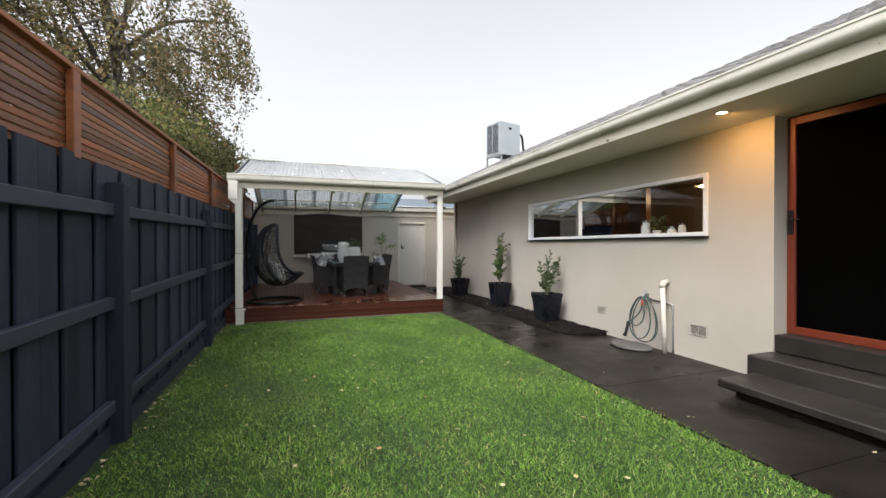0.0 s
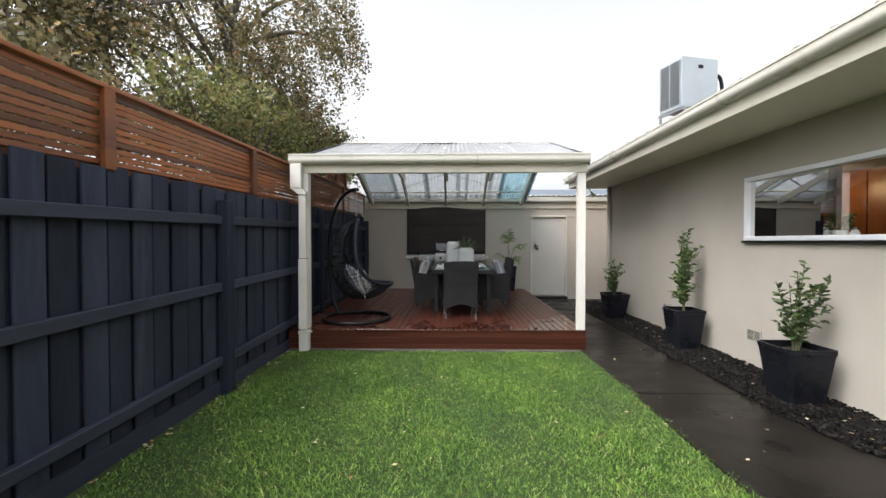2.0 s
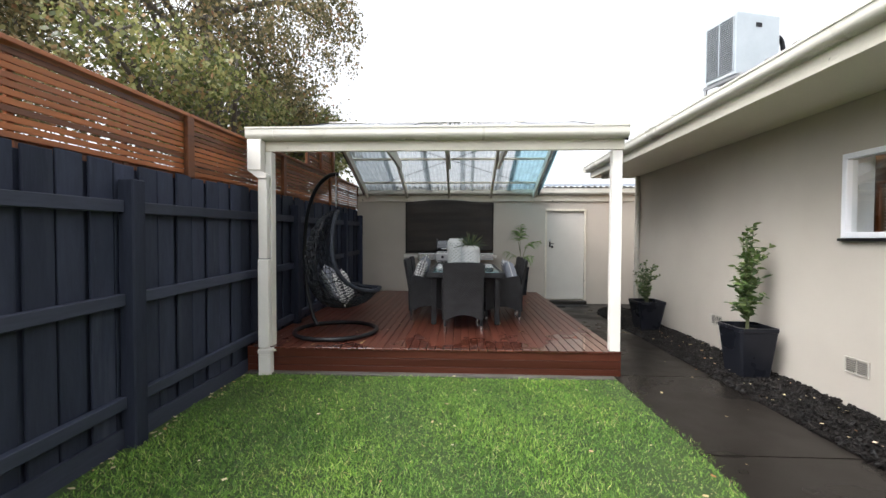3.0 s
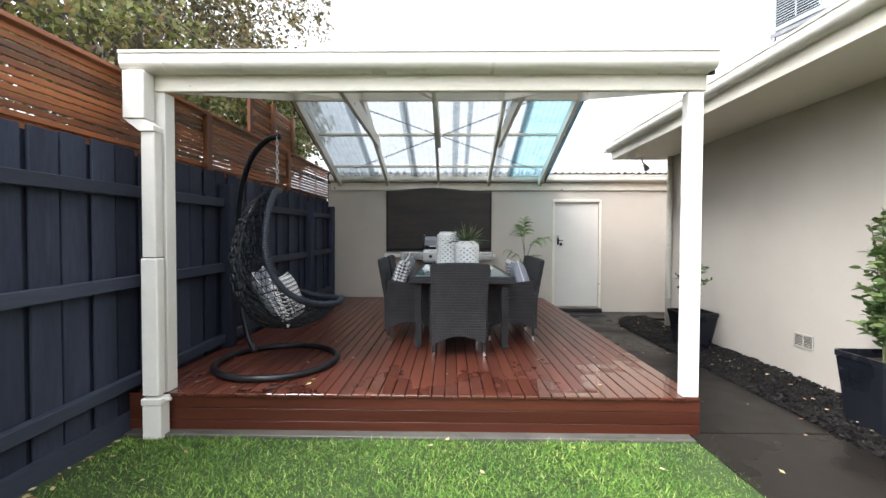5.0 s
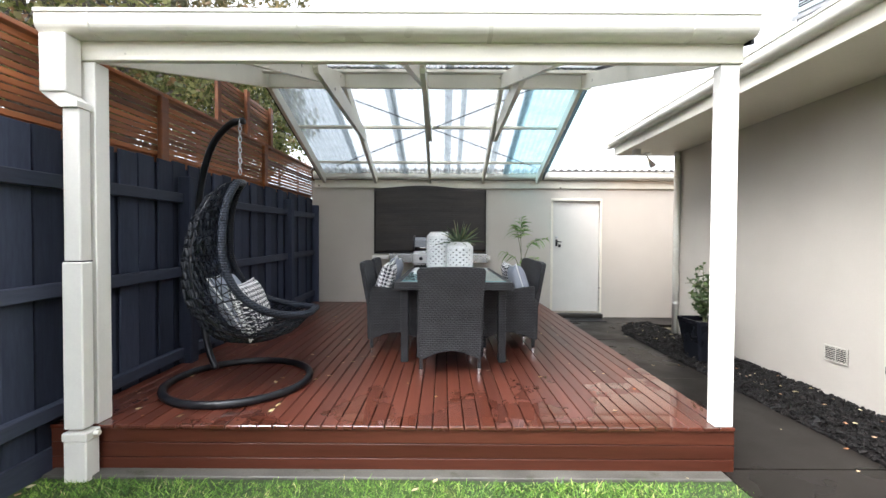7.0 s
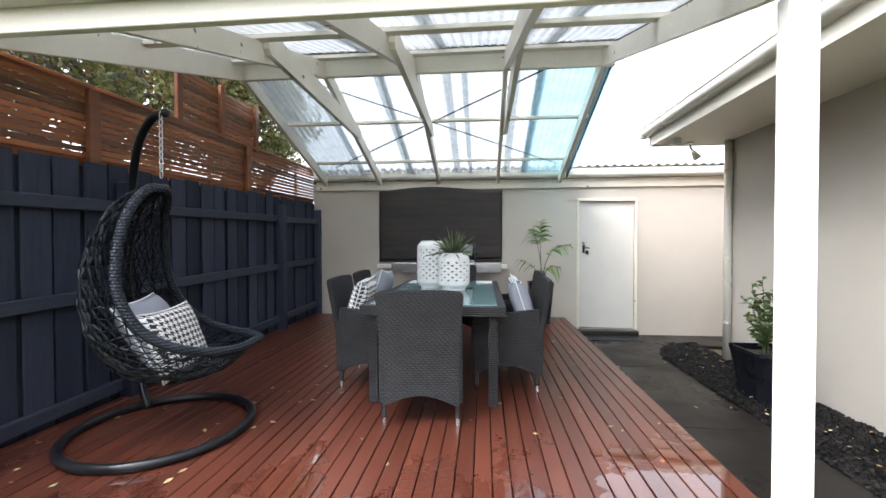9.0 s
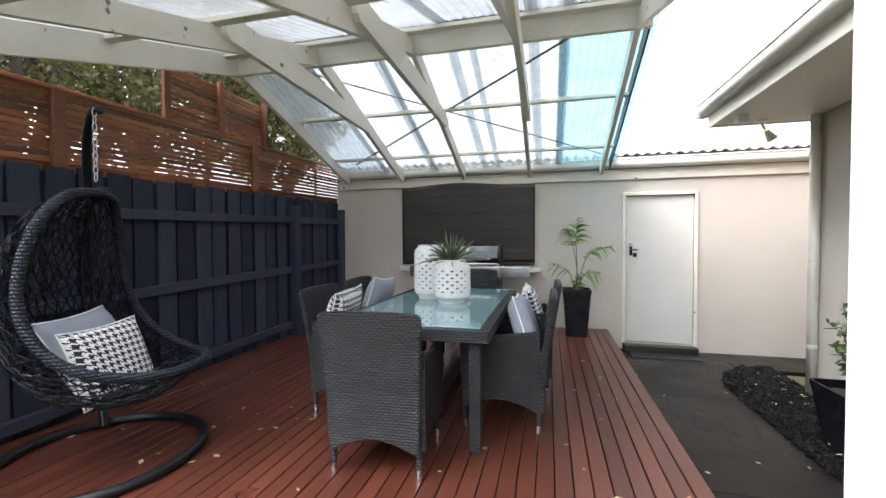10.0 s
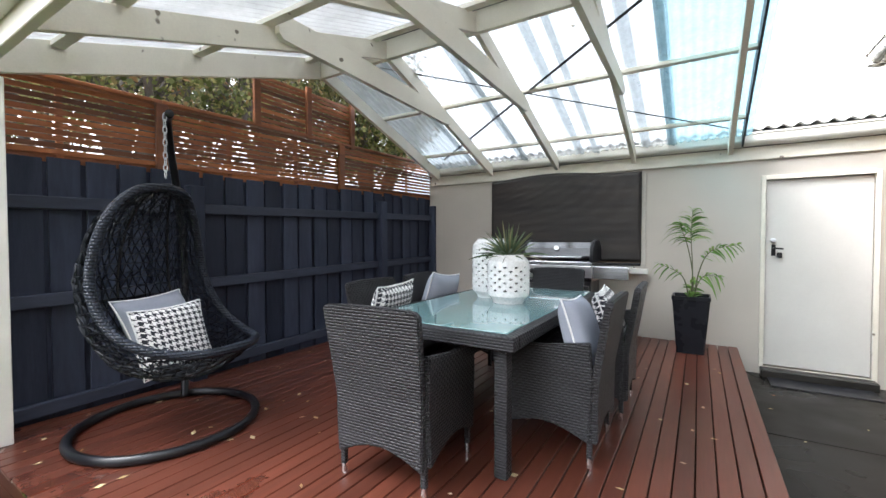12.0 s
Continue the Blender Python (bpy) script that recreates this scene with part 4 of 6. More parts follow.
M_POTGLAZE = surface("charcoal_glazed_pot", (0.006, 0.007, 0.010), (0.013, 0.014, 0.019), 3.0, 70, (0.2, 0.4), 0.1, 0.001, spec=0.18)
M_POTSOIL = surface("potting_soil", (0.02, 0.015, 0.01), (0.05, 0.038, 0.025), 20, 120, (0.8, 0.95), 1.0, 0.006)
M_STEM = surface("green_stem", (0.06, 0.07, 0.03), (0.12, 0.13, 0.06), 8.0, 80, (0.5, 0.7), 0.3, 0.001)
M_BARK = surface("birch_bark", (0.055, 0.046, 0.038), (0.16, 0.14, 0.12), 5.0, 40, (0.7, 0.9), 0.8, 0.01, stain=((0.03, 0.026, 0.022), 6.0, 0.6))
M_LEAF_DARK = leaf_material("glossy_shrub_leaf", [(0, (0.03, 0.06, 0.018)), (0.6, (0.075, 0.13, 0.038)), (1, (0.15, 0.19, 0.07))], 0.4, 0.25)
M_LEAF_PALM = leaf_material("palm_leaf", [(0, (0.08, 0.18, 0.035)), (0.6, (0.16, 0.30, 0.065)), (1, (0.26, 0.38, 0.10))], 0.4, 0.35)
M_LEAF_SPIKE = leaf_material("succulent_leaf", [(0, (0.04, 0.075, 0.035)), (0.7, (0.10, 0.14, 0.07)), (1, (0.20, 0.20, 0.10))], 0.45, 0.15)
M_LEAF_BIRCH = leaf_material("birch_leaf", [(0, (0.055, 0.058, 0.028)), (0.45, (0.145, 0.138, 0.066)), (0.75, (0.25, 0.215, 0.11)), (0.92, (0.34, 0.26, 0.135)), (1, (0.28, 0.14, 0.08))], 0.45, 0.5)
M_LEAF_HEDGE = leaf_material("hedge_leaf", [(0, (0.055, 0.078, 0.024)), (0.5, (0.185, 0.21, 0.072)), (0.85, (0.35, 0.35, 0.15)), (1, (0.30, 0.17, 0.09))], 0.4, 0.5)


def grass_material():
    """Blades from dark to pale, in lush, thin and yellowed patches, with coarser mottling over them."""
    m, nt, b = node_mat("grass_blade")
    src = nt.nodes.new("ShaderNodeNewGeometry").outputs["Random Per Island"]
    col = ramp(nt, src, [(0, (0.028, 0.082, 0.012)), (0.3, (0.082, 0.195, 0.026)), (0.65, (0.145, 0.295, 0.042)), (0.93, (0.26, 0.41, 0.09)), (1, (0.50, 0.46, 0.25))])
    vec = coords(nt, (1, 1, 1), False, True)
    tuft = ramp(nt, noise_tex(nt, vec, 19.0, 5, 0.75), [(0.33, (0.55, 0.58, 0.55)), (0.5, (0.95, 0.95, 0.92)), (0.68, (1.25, 1.22, 1.2))])
    col = mixed(nt, col, tuft, 1.0, "MULTIPLY")
    broad = ramp(nt, noise_tex(nt, vec, 1.3, 4, 0.6), [(0.36, (0.86, 0.90, 0.84)), (0.62, (1.4, 1.28, 1.16))])
    col = mixed(nt, col, broad, 1.0, "MULTIPLY")
    worn = ramp(nt, noise_tex(nt, vec, 2.6, 6, 0.72), [(0.60, (0, 0, 0)), (0.70, (0.75, 0.75, 0.75))])
    col = mixed(nt, col, (0.17, 0.16, 0.055), worn)
    nt.links.new(col, b.inputs["Base Color"])
    b.inputs["Roughness"].default_value = 0.5
    tl = nt.nodes.new("ShaderNodeBsdfTranslucent")
    nt.links.new(col, tl.inputs["Color"])
    mx = nt.nodes.new("ShaderNodeMixShader")
    mx.inputs[0].default_value = 0.35
    nt.links.new(b.outputs[0], mx.inputs[1])
    nt.links.new(tl.outputs[0], mx.inputs[2])
    nt.links.new(mx.outputs[0], nt.nodes["Material Output"].inputs["Surface"])
    return m


M_GRASS = grass_material()
M_THATCH = surface("lawn_thatch", (0.028, 0.055, 0.012), (0.055, 0.095, 0.02), 2.5, 120, (0.8, 0.95), 1.0, 0.02, world_space=True, stain=((0.12, 0.11, 0.045), 3.0, 0.66))
M_FALLEN = leaf_material("fallen_leaf", [(0, (0.45, 0.36, 0.18)), (0.5, (0.6, 0.54, 0.36)), (0.8, (0.40, 0.15, 0.05)), (1, (0.7, 0.67, 0.55))], 0.6, 0.1)


def frosted_glass():
    m, nt, b = node_mat("frosted_table_glass")
    vec = coords(nt)
    nt.links.new(ramp(nt, noise_tex(nt, vec, 3.0, 3), [(0.3, (0.17, 0.30, 0.31)), (0.7, (0.21, 0.36, 0.37))]), b.inputs["Base Color"])
    nt.links.new(ramp(nt, noise_tex(nt, vec, 14.0, 5), [(0.35, (0.05,) * 3), (0.7, (0.12,) * 3)]), b.inputs["Roughness"])
    b.inputs["Coat Weight"].default_value = 0.6
    return m


M_TABLEGLASS = frosted_glass()


def blind_material():
    m, nt, b = node_mat("dark_reed_blind")
    vec = coords(nt, (0.25, 1, 1))
    wv = nt.nodes.new("ShaderNodeTexWave")
    wv.bands_direction = "Z"
    wv.inputs["Scale"].default_value, wv.inputs["Distortion"].default_value, wv.inputs["Detail"].default_value = 26.0, 1.2, 2.0
    nt.links.new(vec, wv.inputs["Vector"])
    col = ramp(nt, wv.outputs["Fac"], [(0.2, (0.008, 0.006, 0.005)), (0.8, (0.030, 0.022, 0.018))])
    col = mixed(nt, col, ramp(nt, noise_tex(nt, vec, 5.0, 5), [(0.35, (0.6, 0.6, 0.6)), (0.75, (1.7, 1.6, 1.5))]), 1.0, "MULTIPLY")
    nt.links.new(col, b.inputs["Base Color"])
    b.inputs["Roughness"].default_value = 0.55
    bump(nt, b, wv.outputs["Fac"], 0.5, 0.003)
    return m


M_BLIND = blind_material()

# ---- wicker dining chairs and table ----


def arch(u0, u1, z_end, rise_z, n=8):
    return [(u0 + (u1 - u0) * k / n, z_end + rise_z * math.sin(math.pi * k / n)) for k in range(n + 1)]


def wicker_chair(at):
    """Faces +y; stands on z = 0."""
    ch = thing("dining_chair", "dark grey woven wicker dining armchair with chrome feet", "chair", "chairs round the dining table", at=at)
    bm = bmesh.new()
    prism(bm, [*arch(-0.245, 0.245, 0.13, 0.075), (0.255, 0.45), (0.275, 0.86), (0.26, 0.885), (0.12, 0.895), (-0.12, 0.895), (-0.26, 0.885), (-0.275, 0.86), (-0.255, 0.45)], "y", -0.02, 0.02)
    for v in bm.verts:
        v.co.y += -0.255 - 0.075 * max(0.0, v.co.z - 0.42) / 0.45 - 0.02 * (v.co.x / 0.27) ** 2 * 0
    bmesh.ops.bevel(bm, geom=[e for e in bm.edges if abs(e.calc_face_angle(0)) > 0.8], offset=0.007, segments=2, affect="EDGES")
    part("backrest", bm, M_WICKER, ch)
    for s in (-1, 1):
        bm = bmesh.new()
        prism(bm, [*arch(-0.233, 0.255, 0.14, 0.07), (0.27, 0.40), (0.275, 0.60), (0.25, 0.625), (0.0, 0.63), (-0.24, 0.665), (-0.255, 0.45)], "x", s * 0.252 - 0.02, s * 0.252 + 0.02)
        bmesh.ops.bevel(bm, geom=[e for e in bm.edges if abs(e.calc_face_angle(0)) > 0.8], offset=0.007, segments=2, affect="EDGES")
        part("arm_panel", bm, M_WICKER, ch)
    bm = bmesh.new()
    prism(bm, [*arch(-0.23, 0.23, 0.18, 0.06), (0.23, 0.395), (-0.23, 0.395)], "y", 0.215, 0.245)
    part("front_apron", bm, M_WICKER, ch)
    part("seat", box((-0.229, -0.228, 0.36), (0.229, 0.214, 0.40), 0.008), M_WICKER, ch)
    part("seat_pad", box((-0.222, -0.22, 0.401), (0.222, 0.21, 0.44), 0.016, seg=3), M_SEATPAD, ch, "flat charcoal seat pad", True)
    for sx in (-1, 1):
        for y in (-0.235, 0.245):
            leg = part("leg", box((sx * 0.238 - 0.014, y - 0.014, 0.05), (sx * 0.238 + 0.014, y + 0.014, 0.36), 0.003), M_WICKER, ch)
            bm = bmesh.new()
            lathe(bm, [(0.013, 0.0), (0.0165, 0.004), (0.0165, 0.056)], 12, pose(sx * 0.238, y, 0))
            part("foot", bm, M_CHROME, leg, "chrome foot")
    return ch


chair = wicker_chair(pose(1.105, 9.165, DECK_Z, 0, 0, 4))
for x, y, rz in ((1.715, 9.85, 90), (1.76, 10.545, 91), (0.60, 9.82, -90), (0.585, 10.53, -89), (1.16, 11.42, 180)):
    copy_thing(chair, pose(x, y, DECK_Z, 0, 0, rz))

TX0, TX1, TY0, TY1, TZ = 0.625, 1.685, 9.22, 11.18, 1.02
table = thing("dining_table", "grey wicker dining table with frosted teal glass top", "table")
for lo, hi in (((TX0, TY0, TZ - 0.075), (TX1, TY0 + 0.075, TZ - 0.002)), ((TX0, TY1 - 0.075, TZ - 0.075), (TX1, TY1, TZ - 0.002)),
               ((TX0, TY0 + 0.076, TZ - 0.075), (TX0 + 0.075, TY1 - 0.076, TZ - 0.002)), ((TX1 - 0.075, TY0 + 0.076, TZ - 0.075), (TX1, TY1 - 0.076, TZ - 0.002))):
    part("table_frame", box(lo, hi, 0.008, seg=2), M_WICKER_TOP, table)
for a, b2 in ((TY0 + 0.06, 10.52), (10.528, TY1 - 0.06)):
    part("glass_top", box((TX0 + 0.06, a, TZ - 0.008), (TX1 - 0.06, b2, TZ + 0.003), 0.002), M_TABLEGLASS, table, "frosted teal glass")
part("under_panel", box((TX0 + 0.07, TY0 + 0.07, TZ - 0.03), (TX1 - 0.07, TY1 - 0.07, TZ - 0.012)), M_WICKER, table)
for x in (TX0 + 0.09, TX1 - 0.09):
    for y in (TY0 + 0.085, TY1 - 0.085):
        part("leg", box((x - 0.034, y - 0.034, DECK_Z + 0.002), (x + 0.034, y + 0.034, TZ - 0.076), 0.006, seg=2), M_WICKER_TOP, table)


def cushion(name, label, material, size, at, piping=None, group="scatter cushions"):
    """A plump square cushion in its own xy plane."""
    n = 14
    bm = bmesh.new()
    g = {}
    for side in (1, -1):
        for i in range(n + 1):
            for j in range(n + 1):
                u, w = 2 * i / n - 1, 2 * j / n - 1
                h = (max(0, 1 - u ** 4) * max(0, 1 - w ** 4)) ** 0.55
                pinch = 1 - 0.09 * (1 - abs(u) ** 2) * abs(w) ** 3
                pinch2 = 1 - 0.09 * (1 - abs(w) ** 2) * abs(u) ** 3
                edge = i in (0, n) or j in (0, n)
                key = (i, j, 0 if edge else side)
                if key not in g:
                    z = side * h * size * 0.19 + 0.004 * noise.noise((u * 2, w * 2, side * 3.0))
                    g[key] = bm.verts.new((u * size / 2 * pinch2, w * size / 2 * pinch, 0 if edge else z))
        for i in range(n):
            for j in range(n):
                q = [g[a, b2, 0 if a in (0, n) or b2 in (0, n) else side] for a, b2 in ((i, j), (i + 1, j), (i + 1, j + 1), (i, j + 1))]
                bm.faces.new(q if side > 0 else q[::-1])
    ring = [g[i, 0, 0].co.copy() for i in range(n)] + [g[n, j, 0].co.copy() for j in range(n)] + [g[i, n, 0].co.copy() for i in range(n, 0, -1)] + [g[0, j, 0].co.copy() for j in range(n, 0, -1)]
    ob = thing(name, label, "cushion", group, at=at)
    part("cover", bm, material, ob, smooth=True)
    if piping:
        pb = bmesh.new()
        tube(pb, ring, 0.0055, 6, closed=True)
        part("piping", pb, piping, ob, "white corded edge", True)
    return ob


CZ = DECK_Z + 0.44
cushion("scatter_cushion", "blue-grey cushion with white piping on a wicker chair", M_GREYCLOTH, 0.42, pose(1.85, 9.85, CZ + 0.22, 72, 4, 89), M_PIPING)
cushion("scatter_cushion", "white patterned cushion on a wicker chair", M_HOUND, 0.40, pose(1.88, 10.545, CZ + 0.21, 72, -3, 92), M_PIPING)
cushion("scatter_cushion", "black and white houndstooth cushion on a wicker chair", M_HOUND, 0.43, pose(0.47, 9.80, CZ + 0.235, 72, 3, -89), M_PIPING)
cushion("scatter_cushion", "blue-grey cushion with white piping on a wicker chair", M_GREYCLOTH, 0.45, pose(0.46, 10.50, CZ + 0.245, 73, -6, -90), M_PIPING)

# ---- pierced lanterns and the spiky plant ----


def pierced_lantern(label, radius, height, at, rows, cols):
    prof = [(radius * 0.72, 0.0), (radius * 0.76, 0.02), (radius * 0.80, 0.028), (radius * 0.97, 0.055), (radius, 0.085)]
    top = [(radius, height - 0.075), (radius * 0.96, height - 0.045), (radius * 0.80, height - 0.02), (radius * 0.74, height - 0.012), (radius * 0.74, height), (radius * 0.66, height)]
    bm = bmesh.new()
    sides = cols * 2
    lathe(bm, prof, sides, cap=False)
    lathe(bm, top, sides, cap=False)
    z0, z1 = prof[-1][1], top[0][1]

    def at_uv(u, w):
        a = 2 * math.pi * u / sides
        return (radius * math.cos(a), radius * math.sin(a), z0 + (z1 - z0) * w / rows)
    for r in range(rows):
        for c in range(sides):
            cs = [bm.verts.new(at_uv(*p)) for p in ((c, r), (c + 1, r), (c + 1, r + 1), (c, r + 1))]
            if (c + r) % 2:
                bm.faces.new(cs)
                continue
            d = 0.40
            s, e, n2, w2 = [bm.verts.new(at_uv(*p)) for p in ((c + 0.5, r + 0.5 - d), (c + 0.5 + d, r + 0.5), (c + 0.5, r + 0.5 + d), (c + 0.5 - d, r + 0.5))]
            for f in ((cs[0], cs[1], s), (cs[1], e, s), (cs[1], cs[2], e), (cs[2], n2, e), (cs[2], cs[3], n2), (cs[3], w2, n2), (cs[3], cs[0], w2), (cs[0], s, w2)):
                bm.faces.new(f)
    bmesh.ops.remove_doubles(bm, verts=bm.verts, dist=0.0005)
    bmesh.ops.recalc_face_normals(bm, faces=bm.faces)
    # second material gives the inner faces their painted-in shade
    ob = solid("pierced_lantern", bm, [M_CERAMIC, M_LANTERN_SHADE], label, "lantern", "lanterns on the dining table", at=at)
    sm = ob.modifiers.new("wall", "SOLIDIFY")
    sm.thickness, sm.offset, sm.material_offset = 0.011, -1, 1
    return ob


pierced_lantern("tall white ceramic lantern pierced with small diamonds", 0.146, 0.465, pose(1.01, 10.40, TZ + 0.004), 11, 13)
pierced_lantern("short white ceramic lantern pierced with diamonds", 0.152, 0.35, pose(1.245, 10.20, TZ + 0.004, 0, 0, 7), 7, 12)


ROLL = random.Random(77)


def blade_leaf(base, way, length, width, droop, n=5, twist=0.0):
    """A strap leaf as a strip of quads with a folded middle: a list of four-cornered faces."""
    base, way = Vector(base), Vector(way).normalized()
    side = way.cross(Vector((0, 0, 1)))
    side = side.normalized() if side.length > 0.05 else Vector((1, 0, 0))
    side = Matrix.Rotation(ROLL.uniform(-1.3, 1.3), 3, way) @ side
    pts, quads = [], []
    for k in range(n + 1):
        s = k / n
        p = base + way * length * s + Vector((0, 0, -droop * length * s * s))
        w = width * (math.sin(math.pi * min(1, 0.12 + s * 0.88)) ** 0.6) * (1 - 0.3 * s)
        pts.append((p - side * w / 2, p + side * w / 2))
    for (a, b2), (c, d) in zip(pts, pts[1:]):
        quads.append((a, b2, d, c))
    return quads


def joined_leaves(leaves):
    """Strips joined leaf by leaf, each leaf one island."""
    bm = bmesh.new()
    for quads in leaves:
        prev = None
        for a, b2, d, c in quads:
            va, vb = prev if prev else (bm.verts.new(a), bm.verts.new(b2))
            vd, vc = bm.verts.new(d), bm.verts.new(c)
            bm.faces.new([va, vb, vd, vc])
            prev = (vc, vd)
    return bm


rng = random.Random(21)
leaves = []
for i in range(74):
    az, el = rng.uniform(0, 2 * math.pi), radians(rng.uniform(14, 82))
    way = (math.cos(az) * math.cos(el), math.sin(az) * math.cos(el), math.sin(el))
    leaves.append(blade_leaf((0.02 * math.cos(az), 0.02 * math.sin(az), 0), way, rng.uniform(0.20, 0.34), rng.uniform(0.014, 0.022), rng.uniform(0.1, 0.45)))
spiky = thing("spiky_plant", "spiky green succulent in the mouth of a white lantern", "plant", at=pose(1.245, 10.20, TZ + 0.33))
part("leaves", joined_leaves(leaves), M_LEAF_SPIKE, spiky)

# ---- barbecue ----
bbq = thing("barbecue", "stainless steel hooded gas barbecue on a cart", "barbecue", at=pose(0.98, 12.52, DECK_Z))
part("cart", box((-0.40, -0.24, 0.06), (0.40, 0.24, 0.70), 0.006), M_BLACK, bbq, "black cart body")
for s in (-1, 1):
    d = part("cart_door", box((s * 0.2 - 0.185, -0.258, 0.10), (s * 0.2 + 0.185, -0.242, 0.66), 0.004), M_STEEL, bbq)
    hb = bmesh.new()
    tube(hb, [(s * 0.04, -0.262, 0.3), (s * 0.04, -0.29, 0.3), (s * 0.04, -0.29, 0.5), (s * 0.04, -0.262, 0.5)], 0.008)
    part("handle", hb, M_CHROME, d)
    part("side_shelf", box((s * 0.61 - 0.19, -0.25, 0.845), (s * 0.61 + 0.19, 0.24, 0.885), 0.006), M_STEEL, bbq)
    part("shelf_front", box((s * 0.61 - 0.19, -0.272, 0.745), (s * 0.61 + 0.19, -0.252, 0.885), 0.005), M_STEEL, bbq)
part("control_panel", box((-0.415, -0.275, 0.735), (0.415, -0.243, 0.885), 0.006), M_STEEL, bbq)
for k in range(4):
    bm = bmesh.new()
    lathe(bm, [(0.03, 0), (0.03, 0.008), (0.022, 0.01), (0.02, 0.03), (0.016, 0.034)], 16, pose(-0.28 + k * 0.187, -0.275, 0.81, 90))
    part("knob", bm, M_BLACK, bbq, "black control knob")
part("firebox", box((-0.41, -0.242, 0.701), (0.41, 0.24, 0.93), 0.006), M_STEEL, bbq)
HOOD = [(-0.235, 0.93), (-0.245, 1.0), (-0.215, 1.09), (-0.13, 1.155), (0.02, 1.175), (0.16, 1.16), (0.235, 1.09), (0.24, 0.93)]
bm = bmesh.new()
prism(bm, HOOD, "x", -0.385, 0.385)
hood = part("hood", bm, M_HOOD, bbq, "polished steel hood")
for s in (-1, 1):
    bm = bmesh.new()
    prism(bm, [(u * 1.03, 0.93 + (w - 0.93) * 1.04) for u, w in HOOD], "x", s * 0.402 - 0.016, s * 0.402 + 0.016)
    part("hood_end", bm, M_BLACK, hood, "black end casting")
bm = bmesh.new()
tube(bm, [(-0.30, -0.235, 0.985), (-0.30, -0.285, 0.985), (0.30, -0.285, 0.985), (0.30, -0.235, 0.985)], 0.012)
part("hood_handle", bm, M_CHROME, hood)
bm = bmesh.new()
lathe(bm, [(0.034, 0), (0.034, 0.012), (0.028, 0.016)], 20, pose(0, -0.222, 1.085, 70))
part("thermometer", bm, M_CHROME, hood)
for x in (-0.36, 0.36):
    for y in (-0.2, 0.2):
        bm = bmesh.new()
        lathe(bm, [(0.012, 0.0), (0.03, 0.006), (0.03, 0.054), (0.012, 0.06)], 14, pose(x, y, 0.0))
        part("castor", bm, M_BLACK, bbq)

# ---- blind and window on the back wall ----
win2 = tagged(new("window_2"), "garage window behind a dark reed blind", "window", kind="structure")
for lo, hi in (((BW[1] - 0.04, BACK_Y - 0.02, BW[2]), (BW[1] + 0.01, BACK_Y + 0.06, BW[3])), ((BW[0], BACK_Y - 0.02, BW[2]), (BW[0] + 0.04, BACK_Y + 0.06, BW[3])),
               ((BW[0] + 0.04, BACK_Y - 0.02, BW[2]), (BW[1] - 0.04, BACK_Y + 0.06, BW[2] + 0.05)), ((BW[0] + 0.04, BACK_Y - 0.02, BW[3] - 0.04), (BW[1] - 0.04, BACK_Y + 0.06, BW[3]))):
    part("window_frame", box(lo, hi, 0.003), M_VENT, win2)
part("window_sill", box((BW[0] - 0.04, BACK_Y - 0.08, BW[2] - 0.07), (BW[1] + 0.04, BACK_Y - 0.002, BW[2] - 0.004), 0.005), M_POST, win2)
part("pane", pane_sheet("y", BACK_Y + 0.03, (BW[0] + 0.04, BW[2] + 0.05), (BW[1] - 0.04, BW[3] - 0.04)), M_GLASS, win2)
verts, faces = [], []
NX, NZ = 40, 24
for i in range(NX + 1):
    u = i / NX
    x = BW[0] - 0.01 + (BW[1] - BW[0] - 0.025) * u
    top = BW[3] + 0.015 + 0.06 * math.sin(math.pi * min(1, u * 1.15)) ** 1.5 - 0.01 * u
    bot = BW[2] + 0.05 + 0.03 * u
    for j in range(NZ + 1):
        w = j / NZ
        verts.append((x, BACK_Y - 0.036 - 0.008 * noise.noise((u * 4, w * 3, 0)) - 0.004 * math.sin(w * 60), bot + (top - bot) * w))
for i in range(NX):
    for j in range(NZ):
        a = i * (NZ + 1) + j
        faces.append((a, a + NZ + 1, a + NZ + 2, a + 1))
blind = solid("outdoor_blind", raw_mesh("outdoor_blind", verts, faces, M_BLIND, True), M_BLIND, "dark brown woven blind pulled down over the window", "blind")
sm = blind.modifiers.new("thick", "SOLIDIFY")
sm.thickness = 0.006
part("bottom_rail", box((BW[0] - 0.01, BACK_Y - 0.052, BW[2] + 0.03), (BW[1] - 0.04, BACK_Y - 0.03, BW[2] + 0.06), 0.004), M_BLACK, blind)
bm = bmesh.new()
tube(bm, [(BW[1] - 0.06, BACK_Y - 0.05, BW[3]), (BW[1] - 0.06, BACK_Y - 0.05, 1.5)], 0.003, 6)
part("cord", bm, M_BLACK, blind)

# ---- pots and plants ----


